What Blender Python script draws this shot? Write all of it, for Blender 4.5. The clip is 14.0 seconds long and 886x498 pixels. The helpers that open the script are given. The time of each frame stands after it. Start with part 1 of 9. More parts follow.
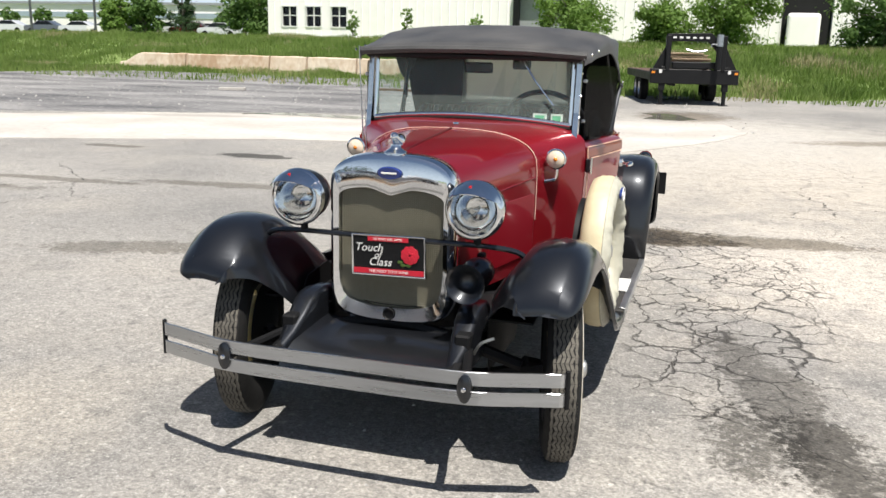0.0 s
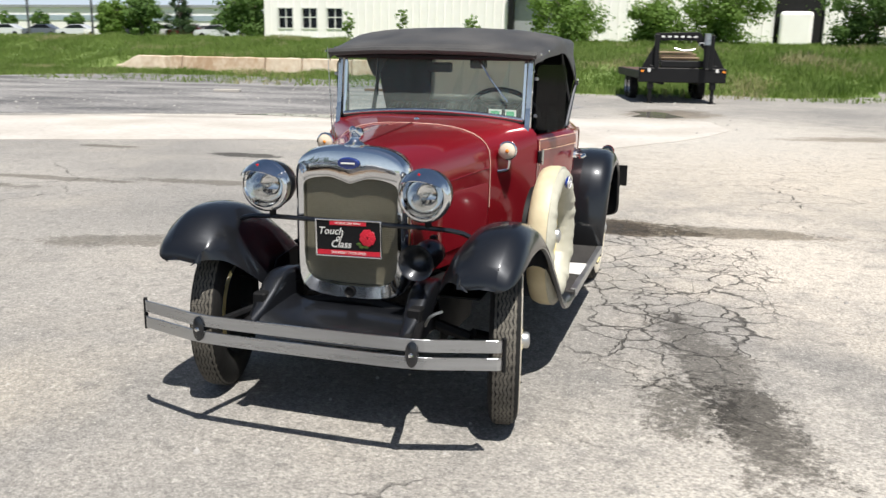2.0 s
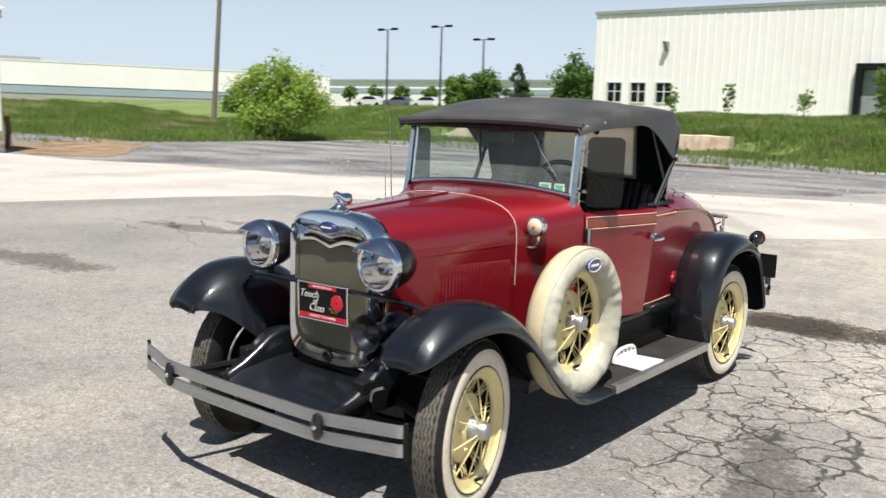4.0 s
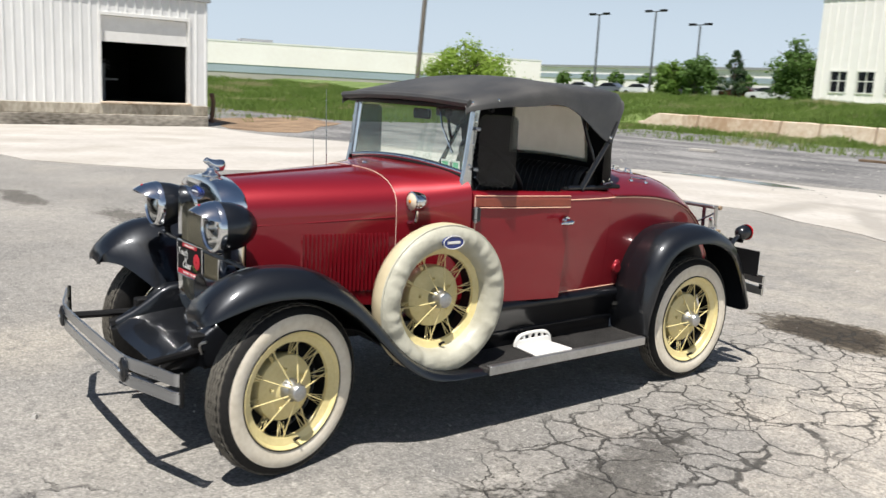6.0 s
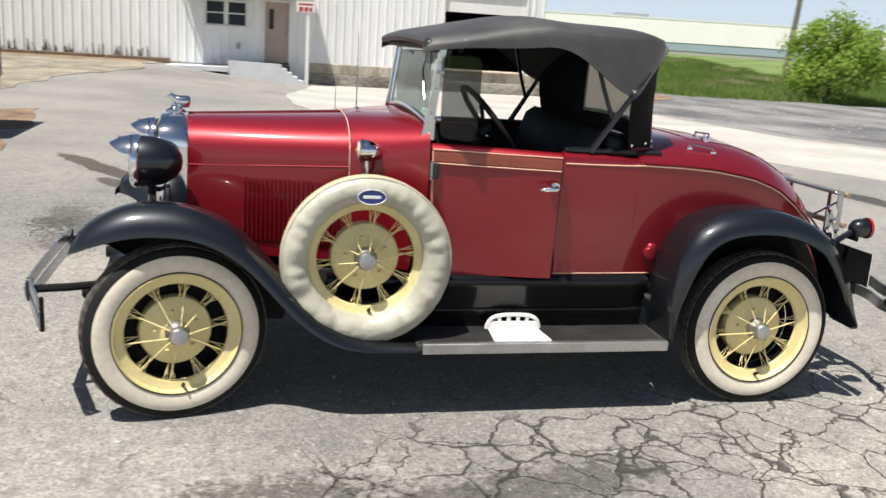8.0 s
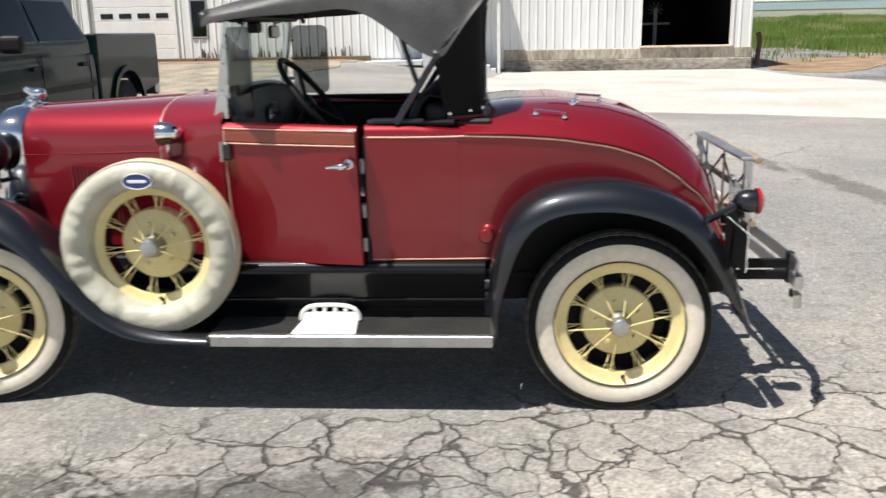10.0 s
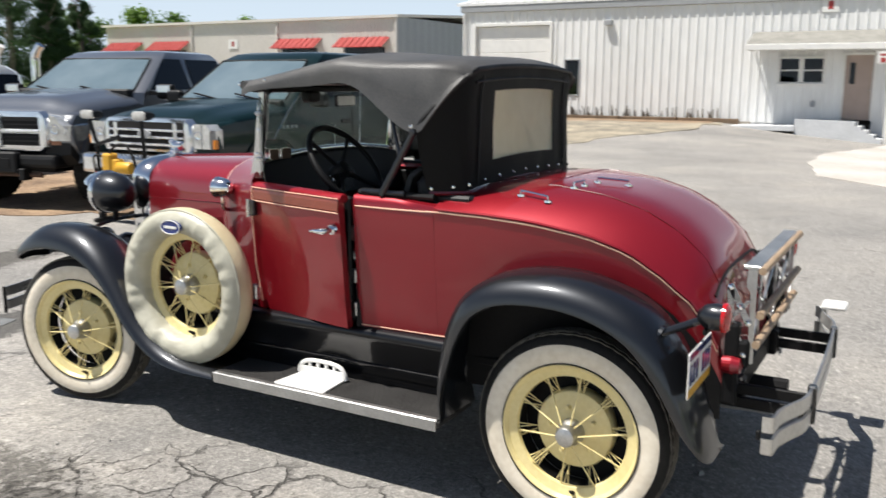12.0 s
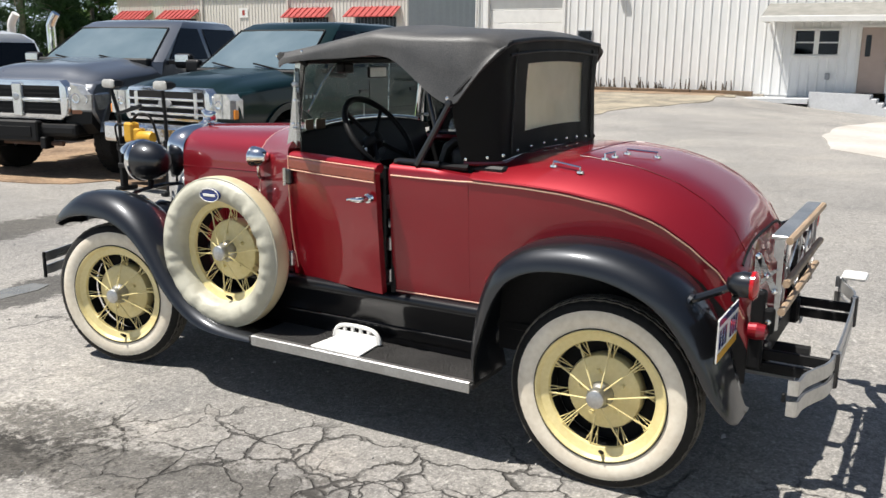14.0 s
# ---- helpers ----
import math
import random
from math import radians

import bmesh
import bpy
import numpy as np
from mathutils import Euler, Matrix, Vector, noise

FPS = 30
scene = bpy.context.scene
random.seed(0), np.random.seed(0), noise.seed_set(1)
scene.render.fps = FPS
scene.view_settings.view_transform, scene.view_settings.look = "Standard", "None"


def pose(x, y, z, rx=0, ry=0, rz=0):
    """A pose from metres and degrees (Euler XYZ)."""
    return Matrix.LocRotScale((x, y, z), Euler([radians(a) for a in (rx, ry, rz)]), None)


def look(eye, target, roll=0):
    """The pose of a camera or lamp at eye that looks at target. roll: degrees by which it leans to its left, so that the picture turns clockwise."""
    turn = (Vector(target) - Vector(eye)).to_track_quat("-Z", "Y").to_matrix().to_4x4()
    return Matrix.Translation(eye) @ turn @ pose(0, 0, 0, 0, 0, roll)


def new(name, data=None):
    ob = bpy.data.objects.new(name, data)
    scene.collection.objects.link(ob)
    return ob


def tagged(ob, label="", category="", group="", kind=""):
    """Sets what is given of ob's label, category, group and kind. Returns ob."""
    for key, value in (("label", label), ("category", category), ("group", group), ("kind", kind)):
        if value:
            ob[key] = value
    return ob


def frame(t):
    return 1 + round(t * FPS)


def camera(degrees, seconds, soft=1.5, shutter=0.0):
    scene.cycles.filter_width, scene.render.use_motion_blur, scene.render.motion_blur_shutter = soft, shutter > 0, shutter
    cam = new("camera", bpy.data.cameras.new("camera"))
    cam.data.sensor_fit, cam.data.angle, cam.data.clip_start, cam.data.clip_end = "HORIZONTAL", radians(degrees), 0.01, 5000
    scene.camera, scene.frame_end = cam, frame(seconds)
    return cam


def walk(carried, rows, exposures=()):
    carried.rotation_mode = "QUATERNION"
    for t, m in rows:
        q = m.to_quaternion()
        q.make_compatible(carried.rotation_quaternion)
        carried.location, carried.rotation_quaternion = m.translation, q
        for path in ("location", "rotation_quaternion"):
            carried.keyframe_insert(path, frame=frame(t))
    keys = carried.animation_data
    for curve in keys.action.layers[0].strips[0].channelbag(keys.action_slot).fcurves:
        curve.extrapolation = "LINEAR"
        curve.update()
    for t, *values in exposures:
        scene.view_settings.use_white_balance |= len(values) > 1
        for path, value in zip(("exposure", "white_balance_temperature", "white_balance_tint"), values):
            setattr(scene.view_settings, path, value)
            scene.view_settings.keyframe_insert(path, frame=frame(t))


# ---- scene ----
cam = camera(53.5, 14.0, shutter=0.5)
PATH = [
    (0, (1.206, -3.306, 1.616), (0.636, -1.444, 1.162), 1.3),
    (0.5, (1.219, -3.343, 1.619), (0.638, -1.479, 1.185), 0.9),
    (1, (1.197, -3.496, 1.627), (0.649, -1.62, 1.203), 0.7),
    (1.5, (1.238, -3.596, 1.631), (0.738, -1.713, 1.178), 0.7),
    (2, (1.497, -3.591, 1.624), (0.928, -1.728, 1.171), 0.9),
    (2.5, (1.809, -3.472, 1.622), (1.09, -1.656, 1.192), 1.3),
    (3, (2.046, -3.21, 1.625), (1.132, -1.471, 1.248), 1.5),
    (3.2, (2.172, -3.102, 1.617), (1.175, -1.403, 1.27), 1.1),
    (5.3, (3.609, -2.12, 1.669), (2.138, -0.813, 1.308), 3.5),
    (5.5, (3.71, -2.008, 1.654), (2.205, -0.74, 1.296), 3.1),
    (6, (3.895, -1.632, 1.647), (2.331, -0.439, 1.285), 2.9),
    (6.5, (4.074, -1.2, 1.619), (2.373, -0.217, 1.245), 3.0),
    (7, (4.18, -0.778, 1.588), (2.364, -0.055, 1.164), 3.3),
    (7.5, (4.253, -0.298, 1.587), (2.398, 0.306, 1.144), 4.1),
    (9.8, (4.128, 2.033, 1.544), (2.197, 1.894, 1.044), -1.1),
    (10, (4.071, 2.138, 1.534), (2.138, 2.021, 1.033), -1.0),
    (10.5, (3.99, 2.682, 1.543), (2.068, 2.426, 1.052), -1.9),
    (11, (3.784, 3.124, 1.521), (1.899, 2.685, 1.02), -0.9),
    (11.5, (3.644, 3.44, 1.542), (1.816, 2.759, 1.097), -0.2),
    (12, (3.556, 3.676, 1.595), (1.842, 2.716, 1.221), 0.3),
    (12.5, (3.581, 3.702, 1.61), (1.894, 2.69, 1.248), 0.7),
    (13, (3.597, 3.706, 1.602), (1.909, 2.705, 1.213), 0.4),
    (13.5, (3.605, 3.704, 1.608), (1.926, 2.707, 1.172), 0.5),
    (14, (3.703, 3.64, 1.604), (2.009, 2.671, 1.166), 0.6),
]
walk(cam, [(t, look(e, g, r)) for t, e, g, r in PATH], exposures=((0.0, 0.62), (1.5, 0.54), (3.0, 0.51), (5.5, 0.45), (6.5, 0.40), (7.5, 0.44), (10.0, 0.58), (14.0, 0.61)))

# ---- world, sun, exposure ----
SUN_FROM = Vector((0.27, -0.33, 1.0)).normalized()
world = bpy.data.worlds.new("sky")
scene.world = world
world.use_nodes = True
wn = world.node_tree.nodes
sky = wn.new("ShaderNodeTexSky")
sky.sky_type = "NISHITA"
sky.sun_disc = False
sky.sun_elevation = math.asin(SUN_FROM.z)
sky.sun_rotation = math.atan2(SUN_FROM.x, SUN_FROM.y)
sky.air_density, sky.dust_density, sky.ozone_density = 1.0, 1.0, 1.0
wn["Background"].inputs["Strength"].default_value = 0.05
# pale summer haze low over the horizon, the same all round
wco, wsep, wramp, wmix = (wn.new(k) for k in ("ShaderNodeTexCoord", "ShaderNodeSeparateXYZ", "ShaderNodeMapRange", "ShaderNodeMix"))
wmix.data_type = "RGBA"
wramp.interpolation_type = "SMOOTHSTEP"
wramp.inputs["From Min"].default_value, wramp.inputs["From Max"].default_value = 0.0, 0.42
wramp.inputs["To Min"].default_value, wramp.inputs["To Max"].default_value = 0.85, 0.0
wmix.inputs[7].default_value = (10.4, 12.2, 14.2, 1)
for a, b in ((wco.outputs["Generated"], wsep.inputs[0]), (wsep.outputs["Z"], wramp.inputs["Value"]), (wramp.outputs[0], wmix.inputs[0]), (sky.outputs[0], wmix.inputs[6]), (wmix.outputs[2], wn["Background"].inputs["Color"])):
    world.node_tree.links.new(a, b)
sun = new("sun", bpy.data.lights.new("sun", "SUN"))
sun.data.energy, sun.data.angle, sun.data.color = 5.0, radians(0.6), (1.0, 0.96, 0.90)
sun.matrix_world = look(SUN_FROM * 60, (0, 0, 0))


# ---- materials ----
def mat(name, color, rough=0.6, metal=0.0, var=0.0, scale=4.0, fine=60.0, bump=0.0, color2=None, coat=0.0, spec=0.5, alpha=1.0, trans=0.0, streak=None, coat_rough=0.05):
    """A surface with two scales of colour variation, uneven gloss and fine relief."""
    m = bpy.data.materials.new(name)
    m.use_nodes = True
    nt = m.node_tree
    n, l = nt.nodes, nt.links
    b = n["Principled BSDF"]
    b.inputs["Roughness"].default_value = rough
    b.inputs["Metallic"].default_value = metal
    b.inputs["Specular IOR Level"].default_value = spec
    b.inputs["Coat Weight"].default_value = coat
    b.inputs["Coat Roughness"].default_value = coat_rough
    b.inputs["Transmission Weight"].default_value = trans
    b.inputs["Alpha"].default_value = alpha
    b.inputs["Base Color"].default_value = (*color, 1)
    if not (var or bump or color2):
        return m
    co = n.new("ShaderNodeTexCoord")
    src = co.outputs["Object"]
    if streak:
        mp = n.new("ShaderNodeMapping")
        mp.inputs["Scale"].default_value = streak
        l.new(src, mp.inputs["Vector"])
        src = mp.outputs[0]
    big, small = n.new("ShaderNodeTexNoise"), n.new("ShaderNodeTexNoise")
    for node, s, d in ((big, scale, 4), (small, fine, 6)):
        node.inputs["Scale"].default_value = s
        node.inputs["Detail"].default_value = d
        l.new(src, node.inputs["Vector"])
    mixf = n.new("ShaderNodeMath")
    mixf.operation = "MULTIPLY_ADD"
    l.new(small.outputs["Fac"], mixf.inputs[0])
    mixf.inputs[1].default_value = 0.45
    half = n.new("ShaderNodeMath")
    half.operation = "MULTIPLY"
    l.new(big.outputs["Fac"], half.inputs[0])
    half.inputs[1].default_value = 0.55
    l.new(half.outputs[0], mixf.inputs[2])
    ramp = n.new("ShaderNodeValToRGB")
    c2 = color2 or tuple(min(1.0, c * (1 + var)) for c in color)
    c1 = color if color2 else tuple(c * (1 - var) for c in color)
    ramp.color_ramp.elements[0].position, ramp.color_ramp.elements[1].position = 0.36, 0.64
    ramp.color_ramp.elements[0].color, ramp.color_ramp.elements[1].color = (*c1, 1), (*c2, 1)
    l.new(mixf.outputs[0], ramp.inputs["Fac"])
    l.new(ramp.outputs["Color"], b.inputs["Base Color"])
    rr = n.new("ShaderNodeMapRange")
    rr.inputs["To Min"].default_value, rr.inputs["To Max"].default_value = max(0.0, rough - 0.12 * min(1, rough * 2)), min(1.0, rough + 0.12 * min(1, rough * 2))
    l.new(big.outputs["Fac"], rr.inputs["Value"])
    l.new(rr.outputs[0], b.inputs["Roughness"])
    if bump:
        bp = n.new("ShaderNodeBump")
        bp.inputs["Strength"].default_value = 1.0
        bp.inputs["Distance"].default_value = bump
        l.new(small.outputs["Fac"], bp.inputs["Height"])
        l.new(bp.outputs["Normal"], b.inputs["Normal"])
    return m


def flake_sheen(m, color, rough, share):
    """Adds the broad tinted sheen of metal flakes to a paint."""
    nt = m.node_tree
    gl = nt.nodes.new("ShaderNodeBsdfGlossy")
    gl.inputs["Color"].default_value = (*color, 1)
    gl.inputs["Roughness"].default_value = rough
    mx = nt.nodes.new("ShaderNodeMixShader")
    mx.inputs[0].default_value = share
    nt.links.new(nt.nodes["Principled BSDF"].outputs[0], mx.inputs[1])
    nt.links.new(gl.outputs[0], mx.inputs[2])
    nt.links.new(mx.outputs[0], nt.nodes["Material Output"].inputs["Surface"])


def translucent(m, color, share):
    """Lets light through a thin leaf."""
    nt = m.node_tree
    tl = nt.nodes.new("ShaderNodeBsdfTranslucent")
    tl.inputs["Color"].default_value = (*color, 1)
    mx = nt.nodes.new("ShaderNodeMixShader")
    mx.inputs[0].default_value = share
    nt.links.new(nt.nodes["Principled BSDF"].outputs[0], mx.inputs[1])
    nt.links.new(tl.outputs[0], mx.inputs[2])
    nt.links.new(mx.outputs[0], nt.nodes["Material Output"].inputs["Surface"])


def node(nt, kind, **vals):
    nd = nt.nodes.new(kind)
    for k, v in vals.items():
        nd.inputs[k.replace("_", " ")].default_value = v
    return nd


def noise_mask(nt, vec, scale, lo, hi, detail=5.0, dims=None):
    nz = node(nt, "ShaderNodeTexNoise", Scale=scale, Detail=detail)
    nt.links.new(vec, nz.inputs["Vector"])
    r = node(nt, "ShaderNodeMapRange", From_Min=lo, From_Max=hi)
    nt.links.new(nz.outputs["Fac"], r.inputs["Value"])
    return r.outputs[0]


def blend(nt, a, b, fac):
    mx = nt.nodes.new("ShaderNodeMix")
    mx.data_type = "RGBA"
    for sock, v in ((mx.inputs[6], a), (mx.inputs[7], b), (mx.inputs[0], fac)):
        if isinstance(v, (tuple, float, int)):
            sock.default_value = (*v, 1) if isinstance(v, tuple) else v
        else:
            nt.links.new(v, sock)
    return mx.outputs[2]


def darken(nt, a, tint, fac):
    """Multiplies a colour by a tint where fac says so, so that its grain stays."""
    mx = nt.nodes.new("ShaderNodeMix")
    mx.data_type, mx.blend_type = "RGBA", "MULTIPLY"
    nt.links.new(a, mx.inputs[6])
    mx.inputs[7].default_value = (*tint, 1)
    nt.links.new(fac, mx.inputs[0])
    return mx.outputs[2]


def calc(nt, op, a, b=0.0, c=0.0):
    nd = nt.nodes.new("ShaderNodeMath")
    nd.operation = op
    for i, v in enumerate((a, b, c)):
        if isinstance(v, (int, float)):
            nd.inputs[i].default_value = v
        else:
            nt.links.new(v, nd.inputs[i])
    return nd.outputs[0]


def spot_mask(nt, pos, x, y, rx, ry, turn=0.0, soft=0.6):
    """1 inside an uneven ellipse on the ground, 0 outside."""
    mp = nt.nodes.new("ShaderNodeMapping")
    mp.vector_type = "TEXTURE"
    mp.inputs["Location"].default_value = (x, y, 0)
    mp.inputs["Rotation"].default_value = (0, 0, radians(turn))
    mp.inputs["Scale"].default_value = (rx, ry, 1)
    nt.links.new(pos, mp.inputs["Vector"])
    ln = nt.nodes.new("ShaderNodeVectorMath")
    ln.operation = "LENGTH"
    flat = nt.nodes.new("ShaderNodeVectorMath")
    flat.operation = "MULTIPLY"
    flat.inputs[1].default_value = (1, 1, 0)
    nt.links.new(mp.outputs[0], flat.inputs[0])
    nt.links.new(flat.outputs[0], ln.inputs[0])
    nz = node(nt, "ShaderNodeTexNoise", Scale=2.2, Detail=6.0)
    nt.links.new(pos, nz.inputs["Vector"])
    d = calc(nt, "ADD", ln.outputs["Value"], calc(nt, "MULTIPLY", calc(nt, "SUBTRACT", nz.outputs["Fac"], 0.5), 1.6))
    r = node(nt, "ShaderNodeMapRange", From_Min=1.0 + soft * 0.5, From_Max=1.0 - soft * 0.5)
    nt.links.new(d, r.inputs["Value"])
    return r.outputs[0]


def asphalt_material():
    m = bpy.data.materials.new("weathered asphalt")
    m.use_nodes = True
    nt = m.node_tree
    b = nt.nodes["Principled BSDF"]
    geo = nt.nodes.new("ShaderNodeNewGeometry")
    pos = geo.outputs["Position"]
    grain = node(nt, "ShaderNodeTexNoise", Scale=70.0, Detail=8.0, Roughness=0.75)
    stones = node(nt, "ShaderNodeTexVoronoi", Scale=70.0)
    ragged = node(nt, "ShaderNodeTexNoise", Scale=17.0, Detail=9.0, Roughness=0.82)
    for g in (grain, stones, ragged):
        nt.links.new(pos, g.inputs["Vector"])
    base = blend(nt, (0.196, 0.188, 0.177), (0.312, 0.294, 0.268), noise_mask(nt, pos, 0.35, 0.35, 0.65))
    base = blend(nt, base, (0.36, 0.328, 0.282), calc(nt, "MULTIPLY", noise_mask(nt, pos, 0.9, 0.5, 0.75, 8.0), 0.5))
    for x, y, rx, ry, turn, pale in PALE_PATCHES:
        base = blend(nt, base, pale, spot_mask(nt, pos, x, y, rx, ry, turn, 1.3))
    base = blend(nt, base, (0.17, 0.166, 0.162), calc(nt, "MULTIPLY", noise_mask(nt, pos, 2.6, 0.58, 0.76, 9.0), 0.5))
    # pale stone chips and dark binder between them
    base = blend(nt, base, (0.12, 0.117, 0.112), calc(nt, "MULTIPLY", noise_mask(nt, pos, 55.0, 0.48, 0.66, 9.0), 0.62))
    base = blend(nt, base, (0.13, 0.126, 0.12), calc(nt, "MULTIPLY", noise_mask(nt, pos, 9.0, 0.54, 0.70, 9.0), 0.5))
    base = blend(nt, base, (0.66, 0.635, 0.59), calc(nt, "MULTIPLY", noise_mask(nt, pos, 110.0, 0.55, 0.68, 6.0), 0.45))
    base = blend(nt, base, (0.56, 0.53, 0.475), calc(nt, "MULTIPLY", noise_mask(nt, pos, 24.0, 0.60, 0.72, 8.0), 0.5))
    # each stone of the worn surface has a tone of its own
    for size, low, high in ((110.0, 0.80, 1.22), (38.0, 0.88, 1.13)):
        cell = node(nt, "ShaderNodeTexVoronoi", Scale=size)
        nt.links.new(pos, cell.inputs["Vector"])
        tone = nt.nodes.new("ShaderNodeSeparateColor")
        nt.links.new(cell.outputs["Color"], tone.inputs[0])
        lev = node(nt, "ShaderNodeMapRange", To_Min=low, To_Max=high)
        nt.links.new(tone.outputs[0], lev.inputs["Value"])
        sc = nt.nodes.new("ShaderNodeVectorMath")
        sc.operation = "SCALE"
        nt.links.new(base, sc.inputs[0])
        nt.links.new(lev.outputs[0], sc.inputs["Scale"])
        base = sc.outputs[0]
    # worn, ragged and oily patches: where the top layer has gone the dark binder shows
    for x, y, rx, ry, turn, dark, full in DARK_PATCHES:
        field = calc(nt, "MULTIPLY", spot_mask(nt, pos, x, y, rx, ry, turn, 1.1), full)
        r = node(nt, "ShaderNodeMapRange", From_Min=0.69, From_Max=0.76)
        nt.links.new(calc(nt, "MULTIPLY_ADD", field, 0.40, ragged.outputs["Fac"]), r.inputs["Value"])
        base = darken(nt, base, tuple(min(1.0, c * 2.9) for c in dark), calc(nt, "MULTIPLY", r.outputs[0], calc(nt, "MINIMUM", calc(nt, "MULTIPLY", field, 4.0), 0.95)))
    # cracking: irregular cells of a hand's width or two, broken lines, thick and thin
    def warped(scale, amount):
        w = node(nt, "ShaderNodeTexNoise", Scale=scale, Detail=6.0, Roughness=0.6)
        nt.links.new(pos, w.inputs["Vector"])
        wv = nt.nodes.new("ShaderNodeVectorMath")
        wv.operation = "MULTIPLY_ADD"
        nt.links.new(w.outputs["Color"], wv.inputs[0])
        wv.inputs[1].default_value = (amount, amount, 0.0)
        nt.links.new(pos, wv.inputs[2])
        flat = nt.nodes.new("ShaderNodeVectorMath")
        flat.operation = "MULTIPLY"
        flat.inputs[1].default_value = (1, 1, 0)
        nt.links.new(wv.outputs[0], flat.inputs[0])
        return flat.outputs[0]
    cracks = None
    thick = noise_mask(nt, pos, 3.1, 0.32, 0.68, 4.0)
    for s, width, warp, zones in ((3.3, 0.034, warped(2.4, 0.42), CRACK_ZONES), (6.4, 0.030, warped(5.0, 0.16), FINE_CRACKS), (0.75, 0.0055, warped(1.4, 0.7), WIDE_CRACKS)):
        v = node(nt, "ShaderNodeTexVoronoi", Scale=s)
        v.feature = "DISTANCE_TO_EDGE"
        nt.links.new(warp, v.inputs["Vector"])
        wide = calc(nt, "MULTIPLY_ADD", thick, width, width * 0.22)
        r = node(nt, "ShaderNodeMapRange", To_Min=1.0, To_Max=0.0)
        nt.links.new(v.outputs["Distance"], r.inputs["Value"])
        nt.links.new(calc(nt, "MULTIPLY", wide, 0.3), r.inputs["From Min"])
        nt.links.new(wide, r.inputs["From Max"])
        zone = None
        for x, y, rx, ry, turn in zones:
            z = spot_mask(nt, pos, x, y, rx, ry, turn, 0.5)
            zone = z if zone is None else calc(nt, "MAXIMUM", zone, z)
        one = calc(nt, "MULTIPLY", r.outputs[0], zone)
        cracks = one if cracks is None else calc(nt, "MAXIMUM", cracks, one)
    broken = calc(nt, "MULTIPLY", cracks, noise_mask(nt, pos, 4.0, 0.30, 0.44))
    base = blend(nt, base, (0.045, 0.042, 0.038), calc(nt, "MULTIPLY", broken, 0.85))
    nt.links.new(base, b.inputs["Base Color"])
    b.inputs["Roughness"].default_value = 0.86
    b.inputs["Specular IOR Level"].default_value = 0.35
    h = calc(nt, "MULTIPLY_ADD", stones.outputs["Distance"], 0.2, grain.outputs["Fac"])
    h = calc(nt, "SUBTRACT", h, calc(nt, "MULTIPLY", broken, 2.5))
    bp = node(nt, "ShaderNodeBump", Strength=1.0, Distance=0.007)
    nt.links.new(h, bp.inputs["Height"])
    nt.links.new(bp.outputs["Normal"], b.inputs["Normal"])
    return m


# x, y, half sizes, turn, colour, how far worn
DARK_PATCHES = [
    (1.75, 4.65, 0.85, 0.28, 8, (0.15, 0.143, 0.13), 1.0), (0.65, 4.5, 0.45, 0.32, 0, (0.12, 0.11, 0.10), 1.0),
    (1.62, 0.85, 0.22, 1.15, 14, (0.165, 0.163, 0.16), 0.92), (1.8, 0.2, 0.24, 0.7, 10, (0.17, 0.168, 0.165), 0.85), (1.35, 1.0, 0.55, 0.7, 10, (0.15, 0.148, 0.144), 0.4),
    (-5.7, -1.15, 1.1, 0.13, 30, (0.11, 0.10, 0.09), 1.8), (-4.95, -1.0, 0.35, 0.10, 30, (0.12, 0.11, 0.10), 1.6), (0.72, 4.5, 0.6, 0.3, 0, (0.13, 0.118, 0.10), 1.6), (-5.0, 7.85, 0.5, 0.2, 0, (0.08, 0.08, 0.078), 1.3), (-7.5, 8.0, 0.5, 0.2, 0, (0.17, 0.165, 0.155), 0.9),
    (0.4, 19.5, 1.3, 1.8, 0, (0.17, 0.155, 0.135), 0.9), (4.0, 14.5, 1.6, 0.5, 20, (0.19, 0.18, 0.165), 0.8), (-2.6, -1.0, 0.9, 0.4, 20, (0.17, 0.166, 0.16), 0.6),
    (-6.0, 1.6, 1.1, 0.35, 5, (0.15, 0.146, 0.14), 0.8), (-1.3, -3.6, 0.9, 0.35, 10, (0.13, 0.128, 0.124), 1.0), (0.1, -1.62, 0.5, 0.24, 10, (0.10, 0.10, 0.10), 1.2),
    (-7.0, 4.2, 1.3, 0.25, 10, (0.18, 0.175, 0.165), 0.8), (-4.2, 5.4, 1.2, 0.18, 6, (0.19, 0.185, 0.175), 0.9), (-6.2, 5.0, 1.6, 0.15, 3, (0.19, 0.185, 0.175), 0.9), (-3.2, 2.4, 0.9, 0.25, 20, (0.20, 0.195, 0.185), 0.8), (-8.2, 0.8, 0.9, 0.25, 5, (0.15, 0.146, 0.14), 0.9), (-3.2, -1.1, 0.7, 0.3, 0, (0.17, 0.166, 0.16), 0.8), (1.5, 0.4, 0.3, 0.5, 0, (0.13, 0.128, 0.124), 0.7),
]
